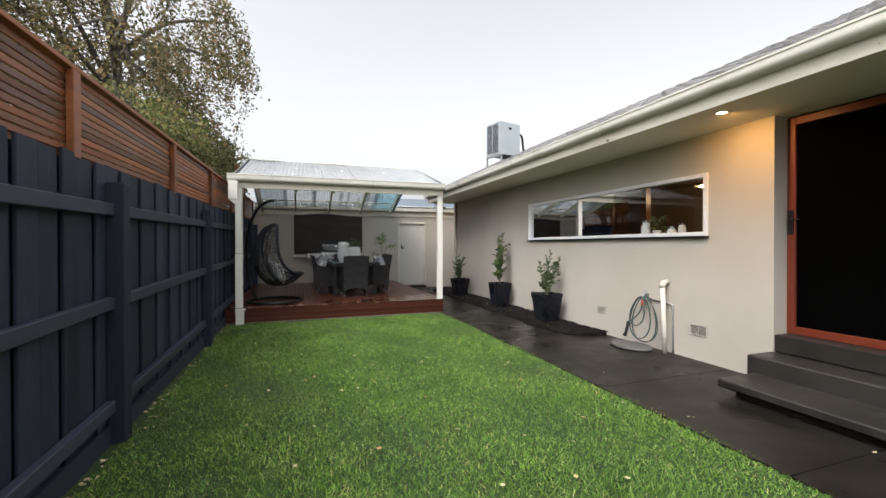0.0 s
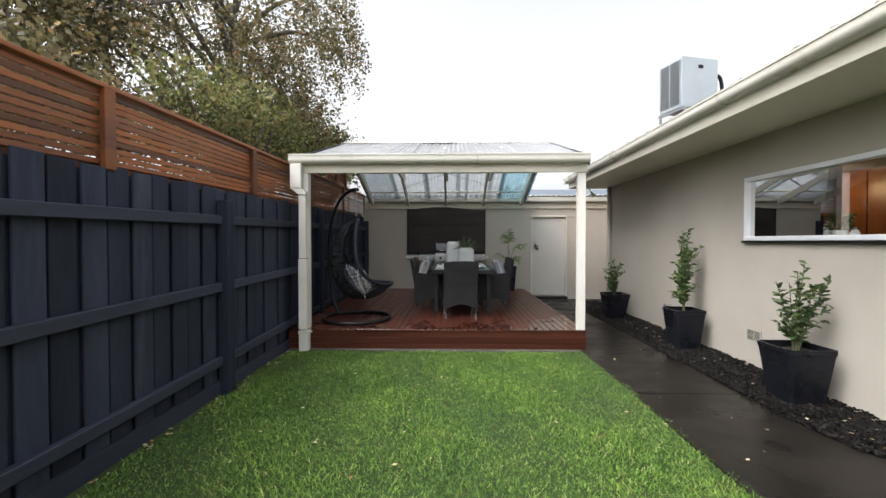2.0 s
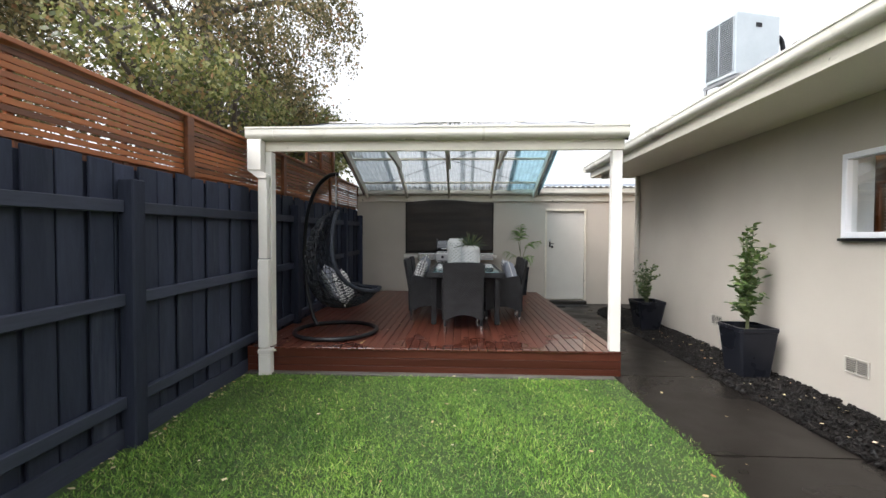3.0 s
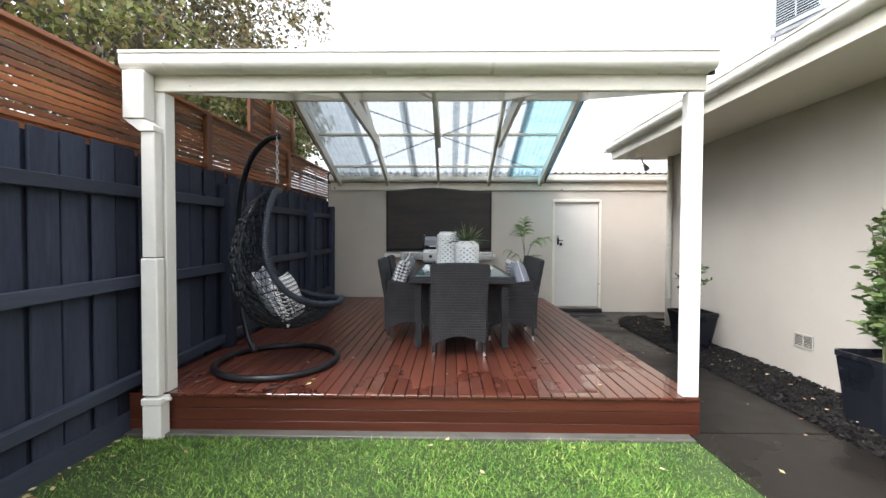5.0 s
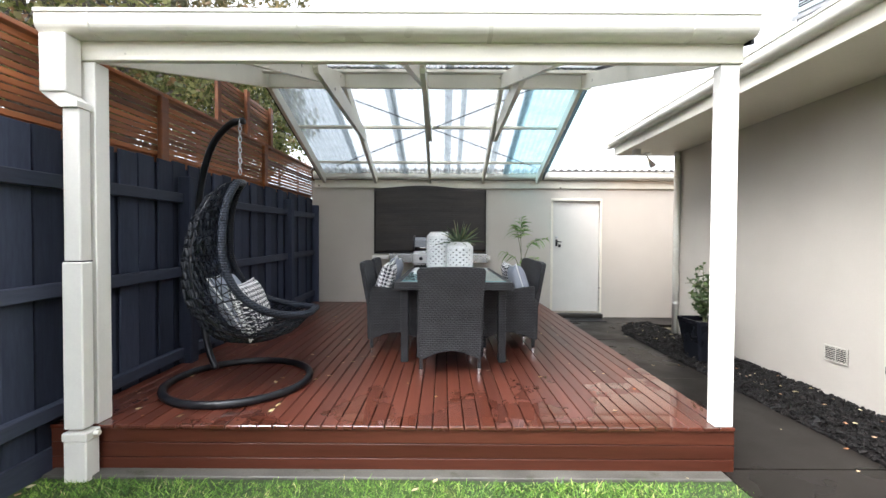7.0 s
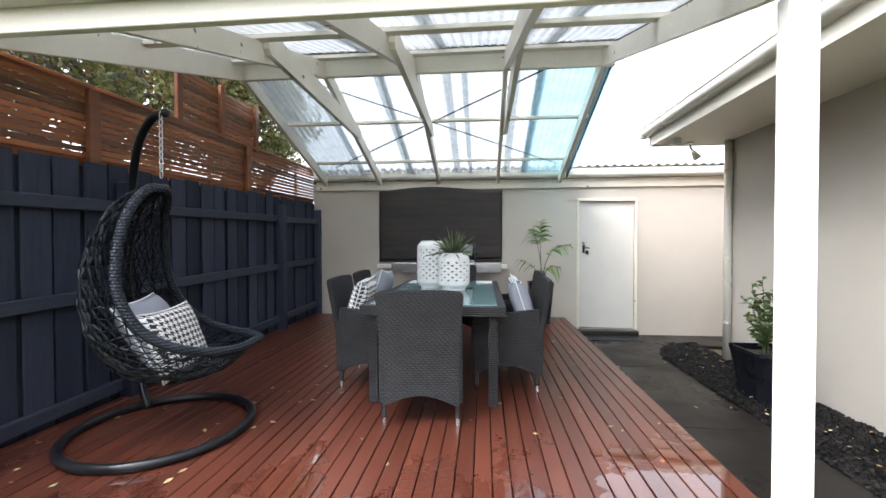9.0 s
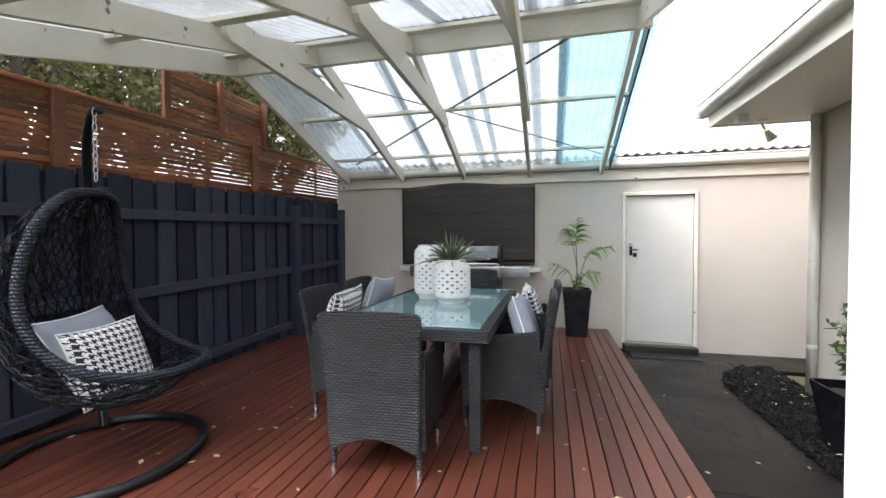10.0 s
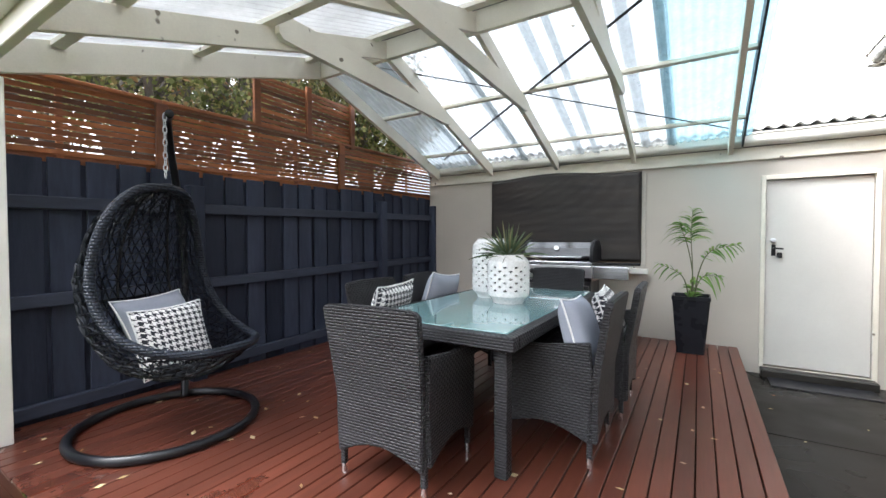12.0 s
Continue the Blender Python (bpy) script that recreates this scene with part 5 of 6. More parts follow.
def square_pot(name, label, rim, base, height, at, group):
    p = thing(name, label, "plant pot", group, at=at)
    bm = bmesh.new()
    prof = [(base, 0.0), (rim - 0.012, height - 0.045), (rim, height - 0.04), (rim, height), (rim - 0.03, height), (rim - 0.035, height - 0.07)]
    rings = []
    for half, z in [(a / 2, z) for a, z in prof]:
        c = half * 0.12
        rings.append([bm.verts.new((x, y, z)) for x, y in ((half, -half + c), (half, half - c), (half - c, half), (-half + c, half), (-half, half - c), (-half, -half + c), (-half + c, -half), (half - c, -half))])
    for r, s in zip(rings, rings[1:]):
        for k in range(8):
            bm.faces.new([r[k], r[(k + 1) % 8], s[(k + 1) % 8], s[k]])
    bm.faces.new(rings[0][::-1])
    part("pot", bm, M_POTGLAZE, p)
    bm = bmesh.new()
    h = rim / 2 - 0.018
    g = {}
    for i in range(9):
        for j in range(9):
            g[i, j] = bm.verts.new((h * (i / 4 - 1), h * (j / 4 - 1), height - 0.06 + random.uniform(-0.008, 0.008)))
    for i in range(8):
        for j in range(8):
            bm.faces.new([g[i, j], g[i + 1, j], g[i + 1, j + 1], g[i, j + 1]])
    part("potting_soil", bm, M_POTSOIL, p)
    return p


def shrub(label, at, height, spread, seed, stems=5, leaf=0.05, narrow=0.45):
    """A young pot shrub: upright stems with alternate oval leaves."""
    rng = random.Random(seed)
    ob = thing("potted_shrub", label, "shrub", "shrubs along the house wall", at=at)
    bm = bmesh.new()
    leaves = []
    for s in range(stems):
        az, lean = rng.uniform(0, 2 * math.pi), rng.uniform(0.15, 1.0) * spread
        h = height * rng.uniform(0.66, 1.06)
        if s == 0:
            h, lean = height, lean * 0.6
        pts = smooth_path([(0.015 * math.cos(az), 0.015 * math.sin(az), 0), (lean * 0.35 * math.cos(az), lean * 0.35 * math.sin(az), h * 0.4), (lean * math.cos(az) + rng.uniform(-0.03, 0.03), lean * math.sin(az) + rng.uniform(-0.03, 0.03), h)], 8)
        tube(bm, pts, [0.007 - 0.005 * i / len(pts) for i in range(len(pts))], 6)
        twigs = [(pts, 0.22)]
        for _ in range(4):
            k = rng.randrange(4, len(pts) - 2)
            a2 = az + rng.uniform(-1.8, 1.8)
            ln = rng.uniform(0.08, 0.2)
            tw = [pts[k] + Vector((math.cos(a2), math.sin(a2), 0.7)) * ln * q for q in (0, 0.33, 0.66, 1)]
            tube(bm, tw, [0.0035, 0.003, 0.0025, 0.0015], 5)
            twigs.append((tw, 0.0))
        for line, bare in twigs:
            total = sum((b2 - a).length for a, b2 in zip(line, line[1:]))
            cnt = int(total / 0.017)
            for q in range(cnt):
                t = bare + (1 - bare) * (q + rng.random()) / cnt
                f = t * (len(line) - 1)
                i = min(int(f), len(line) - 2)
                p = line[i].lerp(line[i + 1], f - i)
                d = Vector((rng.gauss(0, 1), rng.gauss(0, 1), rng.uniform(0.0, 1.2)))
                leaves.append(blade_leaf(p, d, 1.2 * leaf * rng.uniform(0.7, 1.25), 1.2 * leaf * narrow * rng.uniform(0.85, 1.15), rng.uniform(0, 0.5), 3))
    part("stems", bm, M_STEM, ob, "thin green-brown stems", True)
    part("leaves", joined_leaves(leaves), M_LEAF_DARK, ob)
    return ob


for (x, y), rim, base, hh, sh, spr, seed, st, lf in (((4.08, 10.30), 0.43, 0.29, 0.46, 0.72, 0.20, 3, 6, 0.055), ((4.14, 8.06), 0.40, 0.29, 0.53, 1.12, 0.17, 8, 6, 0.07), ((4.12, 6.20), 0.42, 0.30, 0.50, 0.84, 0.28, 14, 6, 0.06)):
    square_pot("plant_pot", "charcoal tapered square plant pot on the bark bed", rim, base, hh, pose(x, y, 0.045, 0, 0, 0), "pots along the house wall")
    shrub("slender leafy shrub growing in a charcoal pot", pose(x, y, 0.045 + hh - 0.075), sh, spr, seed, st, lf)

square_pot("palm_pot", "tall glossy black tapered pot on the deck", 0.35, 0.25, 0.60, pose(2.36, 12.50, DECK_Z, 0, 0, 0), "")
palm = thing("palm", "young green palm in a glossy black pot", "palm", at=pose(2.36, 12.50, DECK_Z + 0.52))
rng = random.Random(9)
bm = bmesh.new()
leaves = []
ACROSS, TOWARDS, UP = Vector((0.95, -0.30, 0)), Vector((-0.30, -0.95, 0)), Vector((0, 0, 1))


def frond(stem, start, spread, droop, steps):
    """A stalk with two ranks of drooping leaflets past its start."""
    pts = smooth_path(stem, 6)
    n = len(pts)
    tube(bm, pts, [0.008 - 0.006 * k / n for k in range(n)], 6)
    for q in range(steps):
        s = start + (1 - start) * q / (steps - 1)
        f = s * (n - 1)
        i = min(n - 2, int(f))
        p, w = pts[i].lerp(pts[i + 1], f - i), (pts[i + 1] - pts[i]).normalized()
        side = w.cross(TOWARDS).normalized()
        for sgn in (-1, 1):
            d = side * sgn * rng.uniform(0.8, 1.1) + w * (0.45 + 0.8 * s * s) + TOWARDS * rng.uniform(-0.15, 0.25)
            leaves.append(blade_leaf(p, d, spread * rng.uniform(0.85, 1.1) * (1.15 - 0.45 * abs(2 * (q / steps) - 0.7)), 0.026, droop * rng.uniform(0.7, 1.3), 6))


def reach(a, u, z):
    return ACROSS * a + TOWARDS * u + UP * z


frond([reach(0, 0, 0), reach(0.01, 0, 0.35), reach(0.0, 0.02, 0.70), reach(0.02, 0.05, 0.98)], 0.60, 0.27, 0.75, 15)
frond([reach(0.02, 0, 0), reach(0.01, 0.01, 0.35), reach(-0.04, 0.05, 0.66), reach(-0.09, 0.12, 0.84)], 0.66, 0.20, 0.9, 9)
frond([reach(0.02, 0, 0), reach(0.08, 0.02, 0.34), reach(0.19, 0.04, 0.55), reach(0.42, 0.06, 0.62)], 0.52, 0.12, 0.6, 12)
frond([reach(-0.02, 0, 0), reach(-0.05, 0.03, 0.22), reach(-0.13, 0.06, 0.33), reach(-0.30, 0.08, 0.40)], 0.55, 0.13, 0.8, 6)
frond([reach(0.02, 0, 0), reach(0.07, 0.03, 0.20), reach(0.15, 0.06, 0.30), reach(0.27, 0.08, 0.30)], 0.5, 0.13, 0.9, 7)
for _ in range(24):
    az, el = rng.uniform(0, 6.28), radians(rng.uniform(20, 75))
    leaves.append(blade_leaf((0, 0, rng.uniform(0.02, 0.22)), (math.cos(az) * math.cos(el), math.sin(az) * math.cos(el), math.sin(el)), rng.uniform(0.12, 0.22), rng.uniform(0.035, 0.055), rng.uniform(0.4, 0.9), 5))
part("stalks", bm, M_STEM, palm, "", True)
part("fronds", joined_leaves(leaves), M_LEAF_PALM, palm)


# ---- hanging egg chair ----
swing = thing("hanging_chair", "black woven egg chair hanging from a curved steel stand", "hanging chair", at=pose(-0.49, 8.72, DECK_Z))
RR = 0.505
bm = bmesh.new()
tube(bm, [(RR * math.cos(a), RR * math.sin(a), 0.028) for a in [2 * math.pi * k / 56 for k in range(56)]], 0.028, 12, closed=True)
part("base_ring", bm, M_TUBE, swing, "round black base ring", True)
bm = bmesh.new()
tube(bm, smooth_path([(-0.33, 0.25, 0.03), (-0.42, 0.30, 0.18), (-0.52, 0.36, 0.55), (-0.55, 0.37, 1.05), (-0.48, 0.30, 1.52), (-0.32, 0.18, 1.84), (-0.12, 0.07, 1.99), (0.02, 0.02, 2.01)], 8), 0.026, 12)
part("stand_pole", bm, M_TUBE, swing, "curved black steel pole", True)
for k in range(10):
    bm = bmesh.new()
    z = 1.985 - k * 0.0405
    pts = []
    for q in range(16):
        a = 2 * math.pi * q / 16
        u, w = 0.011 * math.cos(a), 0.026 * math.sin(a)
        pts.append((u, 0, z + w) if k % 2 else (0, u, z + w))
    tube(bm, pts, 0.0032, 6, closed=True)
    part("chain_link", bm, M_GALV, swing, "", True)

FWD = Vector((math.cos(radians(24)), math.sin(radians(24)), 0))
LAT = Vector((-FWD.y, FWD.x, 0))
RIM = [(0.02, 1.535, 0.0), (-0.02, 1.50, 0.19), (-0.07, 1.36, 0.32), (-0.095, 1.15, 0.40), (-0.08, 0.92, 0.44), (0.02, 0.72, 0.44), (0.18, 0.60, 0.40), (0.35, 0.55, 0.31), (0.48, 0.54, 0.20), (0.56, 0.55, 0.0)]
SPINE = [(0.02, 1.535), (-0.13, 1.49), (-0.26, 1.34), (-0.34, 1.12), (-0.37, 0.88), (-0.33, 0.62), (-0.2, 0.41), (0.02, 0.32), (0.30, 0.36), (0.56, 0.55)]


def resample(rows, n):
    sm = smooth_path([(r[0], r[1], r[2] if len(r) > 2 else 0) for r in rows], 12)
    return [sm[round(i * (len(sm) - 1) / n)] for i in range(n + 1)]


NS, NT = 38, 26
rim_c, spine_c = resample(RIM, NS), resample(SPINE, NS)


def shell(i, t):
    """Point on the egg: i along apex to lip, t from one rim (0) over the back (0.5) to the other (1)."""
    r, s = rim_c[i], spine_c[i]
    a = math.pi * t
    k = math.sin(a)
    f, z, lat = r.x + (s.x - r.x) * k, r.y + (s.y - r.y) * k, max(0, r.z) * math.cos(a) * (1 + 0.10 * k)
    return FWD * f + LAT * lat + Vector((0, 0, z))


rng = random.Random(4)
verts, faces_up, faces_lo = [], [], []
for i in range(NS + 1):
    for j in range(NT + 1):
        off = 0.5 if i % 2 else 0.0
        t = min(1, max(0, (j + off * (0 < j < NT)) / NT))
        p = shell(i, t)
        if 0 < i < NS and 0 < j < NT:
            p = p + Vector((rng.gauss(0, 0.006), rng.gauss(0, 0.006), rng.gauss(0, 0.006)))
        verts.append(p)


def idx(i, j):
    return i * (NT + 1) + j


SPLIT = 21
for i in range(NS):
    for j in range(NT):
        a, b2, c, d = idx(i, j), idx(i, j + 1), idx(i + 1, j + 1), idx(i + 1, j)
        tri = [(a, b2, d), (b2, c, d)] if i % 2 == 0 else [(a, b2, c), (a, c, d)]
        (faces_up if i < SPLIT else faces_lo).extend(tri)
for nm, fs, th in (("upper_weave", faces_up, 0.0145), ("lower_weave", faces_lo, 0.0105)):
    ob = part(nm, raw_mesh(nm, verts, fs, M_STRAND), M_STRAND, swing, "open woven black strands")
    wm = ob.modifiers.new("strands", "WIREFRAME")
    wm.thickness, wm.use_even_offset, wm.use_boundary = th, False, True
left = [shell(i, 0.0) for i in range(NS + 1)]
right = [shell(i, 1.0) for i in range(NS, -1, -1)]
bm = bmesh.new()
loop = left + right[1:-1]
tube(bm, loop, 0.027, 10, closed=True)
M_RIM = wicker_material("black_rim_weave", (0.026, 0.032, 0.046), (0.002, 0.0025, 0.004), 0.034, 0.018)
part("rim", bm, M_RIM, swing, "thick woven rim", True)
for t in (0.25, 0.5, 0.75):
    bm = bmesh.new()
    tube(bm, [shell(i, t) for i in range(NS + 1)], 0.009, 6)
    part("shell_rib", bm, M_TUBE, swing, "", True)
bm = bmesh.new()
pad = {}
for i in range(9):
    for j in range(9):
        a, b2 = i / 8 - 0.5, j / 8 - 0.5
        f = 0.03 + a * 0.36
        pad[i, j] = bm.verts.new(FWD * f + LAT * b2 * 0.38 + Vector((0, 0, 0.355 + 0.22 * (a * a + b2 * b2))))
for i in range(8):
    for j in range(8):
        bm.faces.new([pad[i, j], pad[i + 1, j], pad[i + 1, j + 1], pad[i, j + 1]])
ob = part("seat_pad", bm, M_SEATPAD, swing, "thin black seat pad", True)
sm = ob.modifiers.new("thick", "SOLIDIFY")
sm.thickness = 0.035
E_AT = pose(-0.49, 8.72, DECK_Z)
FA = math.degrees(math.atan2(FWD.y, FWD.x))
cushion("scatter_cushion", "blue-grey cushion with white piping in the hanging chair", M_GREYCLOTH, 0.46, pose(-0.535, 8.70, 0.925, 60, -3, FA + 80), M_PIPING)
cushion("scatter_cushion", "black and white houndstooth cushion in the hanging chair", M_HOUND, 0.43, pose(-0.40, 8.71, 0.865, 70, -3, FA + 68), M_PIPING)


# ---- on and beside the house ----
unit = thing("roof_unit", "pale grey air conditioner on a frame on the roof", "air conditioner", at=pose(4.66, 9.86, 3.74, 0, 0, 14))
UW, UD, UH = 0.74, 0.50, 0.84
part("casing", box((0.02, -UD, 0.0), (UW, 0, UH), 0.012, seg=2), M_AC, unit)
part("fan_recess", box((0.012, -UD + 0.03, 0.05), (0.022, -0.03, UH - 0.05)), M_DARKMETAL, unit)
for k in range(26):
    z = 0.06 + k * (UH - 0.12) / 25
    part("grille_bar", box((0.006, -UD + 0.025, z - 0.003), (0.011, -0.025, z + 0.003)), M_AC, unit)
for y in (-UD + 0.02, -UD / 2, -0.02):
    part("grille_upright", box((-0.004, y - 0.006, 0.05), (0.0, y + 0.006, UH - 0.05)), M_AC, unit)
part("badge", box((0.34, -UD - 0.004, 0.66), (0.44, -UD, 0.72), 0.001), M_DARKMETAL, unit, "small dark badge")
for x in (0.06, UW - 0.06):
    part("frame_rail", box((x - 0.02, -UD - 0.06, -0.05), (x + 0.02, 0.06, -0.001), 0.003), M_GALV, unit)
    for y in (-UD - 0.03, 0.03):
        roof_z = EAVE_Z + (4.72 + x - FASCIA_X + 0.05) * PITCH - 3.74
        part("frame_leg", box((x - 0.018, y - 0.018, roof_z), (x + 0.018, y + 0.018, -0.05), 0.003), M_GALV, unit)
bm = bmesh.new()
tube(bm, smooth_path([(UW, -0.4, 0.60), (UW + 0.10, -0.4, 0.61), (UW + 0.17, -0.4, 0.52), (UW + 0.21, -0.4, 0.25), (UW + 0.30, -0.4, -0.1)], 6), 0.03, 10)
part("conduit", bm, M_BLACK, unit, "black lagged pipe", True)
part("valve_cover", box((UW, -0.34, 0.12), (UW + 0.06, -0.22, 0.32), 0.01), M_AC, unit)




def air_vent(y0, y1, z0, z1, solid_face=False):
    v = thing("air_vent", "small cream wall vent low on the house wall", "vent", "vents in the house wall", at=pose(WALL_X, (y0 + y1) / 2, (z0 + z1) / 2))
    w, h = (y1 - y0) / 2, (z1 - z0) / 2
    part("backing", box((-0.004, -w, -h), (-0.001, w, h)), M_DARKMETAL if not solid_face else M_RENDER, v)
    for lo, hi in (((-0.012, -w, h - 0.012), (-0.002, w, h)), ((-0.012, -w, -h), (-0.002, w, -h + 0.012)), ((-0.012, -w, -h + 0.012), (-0.002, -w + 0.012, h - 0.012)), ((-0.012, w - 0.012, -h + 0.012), (-0.002, w, h - 0.012))):
        part("frame", box(lo, hi, 0.002), M_VENT, v)
    for k in range(7):
        z = -h + 0.012 + (k + 0.5) * (2 * h - 0.024) / 7
        part("slat", box((-0.010, -w + 0.012, z - 0.0028), (-0.003, w - 0.012, z + 0.0018)), M_VENT, v)
    for k in range(1, 2):
        y = -w + k * 2 * w / 2
        part("bar", box((-0.0105, y - 0.0014, -h + 0.012), (-0.0035, y + 0.0014, h - 0.012)), M_VENT, v)


for args in ((3.41, 3.63, 0.315, 0.448), (5.09, 5.28, 0.335, 0.44), (7.07, 7.29, 0.335, 0.475), (9.0, 9.22, 0.352, 0.49)):
    air_vent(*args)

standpipe = thing("standpipe", "white plastic waste pipe standing against the wall", "pipe", at=pose(4.36, 3.95, 0.018))
bm = bmesh.new()
tube(bm, [(-0.01, -0.05, 0), (-0.005, -0.025, 0.43), (0, 0, 0.86)], 0.029, 16)
part("pipe", bm, M_PVC, standpipe, "", True)
bm = bmesh.new()
tube(bm, [(0, 0, 0.83), (0, 0, 0.875), (0.015, 0, 0.895), (0.093, 0, 0.90)], 0.034, 16)
part("elbow", bm, M_PVC, standpipe, "", True)
bm = bmesh.new()
tube(bm, [(0.075, -0.09, 0.0), (0.075, -0.09, 0.1), (0.075, -0.09, 0.60), (0.075, -0.08, 0.62), (0.075, 0.30, 0.66)], 0.010, 8)
part("copper_riser", bm, M_GALV, standpipe, "thin grey riser", True)

M_DISH = surface("dish_concrete", (0.075, 0.075, 0.072), (0.12, 0.12, 0.115), 5.0, 90, (0.4, 0.6), 0.3, 0.002)
bm = bmesh.new()
lathe(bm, [(0.0, 0.0), (0.285, 0.0), (0.30, 0.012), (0.295, 0.03), (0.27, 0.034), (0.22, 0.016), (0.0, 0.010)], 36, Matrix.Diagonal((0.72, 1.0, 1.0, 1.0)))
solid("drain_dish", bm, M_DISH, "shallow grey concrete drain dish on the path", "dish", smooth=True, at=pose(WALL_X - 0.245, 4.32, 0.020))

hose = thing("garden_hose", "dark green garden hose looped over a wall tap", "hose", at=pose(WALL_X, 4.27, 0.0))
M_HOSE = surface("hose_rubber", (0.012, 0.045, 0.036), (0.03, 0.085, 0.066), 8.0, 90, (0.35, 0.5), 0.2, 0.001)
M_HOSE_GREY = surface("hose_grey", (0.05, 0.065, 0.06), (0.10, 0.12, 0.11), 8.0, 90, (0.35, 0.5), 0.2, 0.001)
M_CLIP = surface("clip_plastic", (0.45, 0.08, 0.05), (0.55, 0.11, 0.07), 8.0, 60, (0.4, 0.5), 0.05, 0.0005)
for low, half, off, dep, mat in ((0.085, 0.20, 0.0, 0.075, M_HOSE), (0.10, 0.235, -0.02, 0.10, M_HOSE_GREY), (0.13, 0.17, 0.03, 0.125, M_HOSE), (0.30, 0.12, 0.07, 0.15, M_HOSE_GREY)):
    bm = bmesh.new()
    pts = []
    for k in range(28):
        a = 2 * math.pi * k / 28
        z = 0.5 * (0.70 + low) + 0.5 * (0.70 - low) * math.cos(a)
        pts.append((-dep + 0.02 * math.cos(a), off * (1 - math.cos(a)) * 0.5 + half * math.sin(a) * (1.0 - 0.25 * math.cos(a)), z))
    tube(bm, smooth_path(pts + pts[:1], 2), 0.0075, 8)
    part("hose_loop", bm, mat, hose, "", True)
bm = bmesh.new()
tube(bm, smooth_path([(-0.10, 0.0, 0.66), (-0.12, 0.02, 0.5), (-0.15, 0.14, 0.36), (-0.16, 0.20, 0.33)], 6), 0.0075, 8)
part("hose_end", bm, M_HOSE, hose, "", True)
bm = bmesh.new()
tube(bm, [(0.0, 0, 0.72), (-0.06, 0, 0.72), (-0.10, 0, 0.70), (-0.10, 0, 0.66)], 0.014, 10)
tube(bm, [(-0.06, 0, 0.72), (-0.06, 0, 0.77)], 0.008, 8)
tube(bm, [(-0.06, -0.03, 0.772), (-0.06, 0.03, 0.772)], 0.008, 8)
part("tap", bm, M_GALV, hose, "metal garden tap", True)
bm = bmesh.new()
lathe(bm, [(0.014, 0.58), (0.021, 0.585), (0.021, 0.64), (0.015, 0.655)], 14, pose(-0.10, 0, 0))
part("connector", bm, M_CLIP, hose, "red plastic hose connector", True)
bm = bmesh.new()
tube(bm, [(-0.16, 0.20, 0.33), (-0.165, 0.205, 0.26), (-0.18, 0.215, 0.17), (-0.20, 0.225, 0.13)], [0.016, 0.020, 0.020, 0.030], 10)
part("nozzle", bm, M_BLACK, hose, "black spray nozzle", True)

# downpipe at the far corner
downpipe = thing("house_downpipe", "cream round downpipe at the house corner", "downpipe", at=pose(4.408, 11.50, 0))
bm = bmesh.new()
tube(bm, [(0, 0, 0.02), (0, 0, 1.3), (0, 0, 2.672)], 0.042, 14)
part("pipe", bm, M_GUTTER, downpipe, "", True)
for z in (0.5, 1.5, 2.3):
    bm = bmesh.new()
    lathe(bm, [(0.046, z), (0.046, z + 0.03)], 16)
    part("bracket", bm, M_GUTTER, downpipe)
solid("downpipe_box", box((3.70, 11.30, 2.60), (3.79, 11.39, 2.672), 0.006), M_POST, "small white rainwater box under the eave", "rain box")

# eave lights
downlight = thing("downlight", "small round warm eave downlight, lit", "downlight", at=pose(3.86, 2.80, SOFFIT_Z))
bm = bmesh.new()
lathe(bm, [(0.048, -0.006), (0.062, -0.006), (0.062, 0.0), (0.048, 0.0)], 24, cap=False)
part("bezel", bm, M_POST, downlight)
bm = bmesh.new()
lathe(bm, [(0.001, -0.003), (0.047, -0.003)], 24, cap=False)
part("lens", bm, glow("warm_lens", (1.0, 0.80, 0.52), 12.0), downlight, "glowing warm lens")
lamp = bpy.data.lights.new("downlight_beam", "SPOT")
lamp.energy, lamp.color, lamp.spot_size, lamp.spot_blend, lamp.shadow_soft_size = 38.0, (1.0, 0.52, 0.16), radians(150), 1.0, 0.03
lo = new("downlight_beam", lamp)
lo.matrix_world = look((3.86, 2.80, SOFFIT_Z - 0.02), (4.455, 2.92, 1.9))

flood = thing("sensor_light", "small eave spotlight, lit warm", "spotlight", at=pose(4.02, 11.60, SOFFIT_Z))
bm = bmesh.new()
lathe(bm, [(0.055, -0.02), (0.055, -0.001)], 18)
tube(bm, [(0, 0, -0.02), (0.01, 0, -0.07), (0.03, 0.0, -0.10)], 0.014, 8)
part("mount", bm, M_POST, flood)
bm = bmesh.new()
lathe(bm, [(0.02, 0), (0.026, 0.03), (0.045, 0.10), (0.045, 0.115)], 16, pose(0.03, 0, -0.10, 0, 140, 20), cap=False)
part("lamp_head", bm, M_POST, flood)
bm = bmesh.new()
lathe(bm, [(0.001, 0.105), (0.043, 0.105)], 16, pose(0.03, 0, -0.10, 0, 140, 20), cap=False)
part("lamp_lens", bm, glow("warm_spot_lens", (1.0, 0.78, 0.5), 6.0), flood)
lamp = bpy.data.lights.new("sensor_beam", "SPOT")
lamp.energy, lamp.color, lamp.spot_size, lamp.spot_blend, lamp.shadow_soft_size = 7.0, (1.0, 0.45, 0.18), radians(130), 1.0, 0.04
lo = new("sensor_beam", lamp)
lo.matrix_world = look((4.12, 11.66, SOFFIT_Z - 0.2), (4.9, 13.0, 1.1))

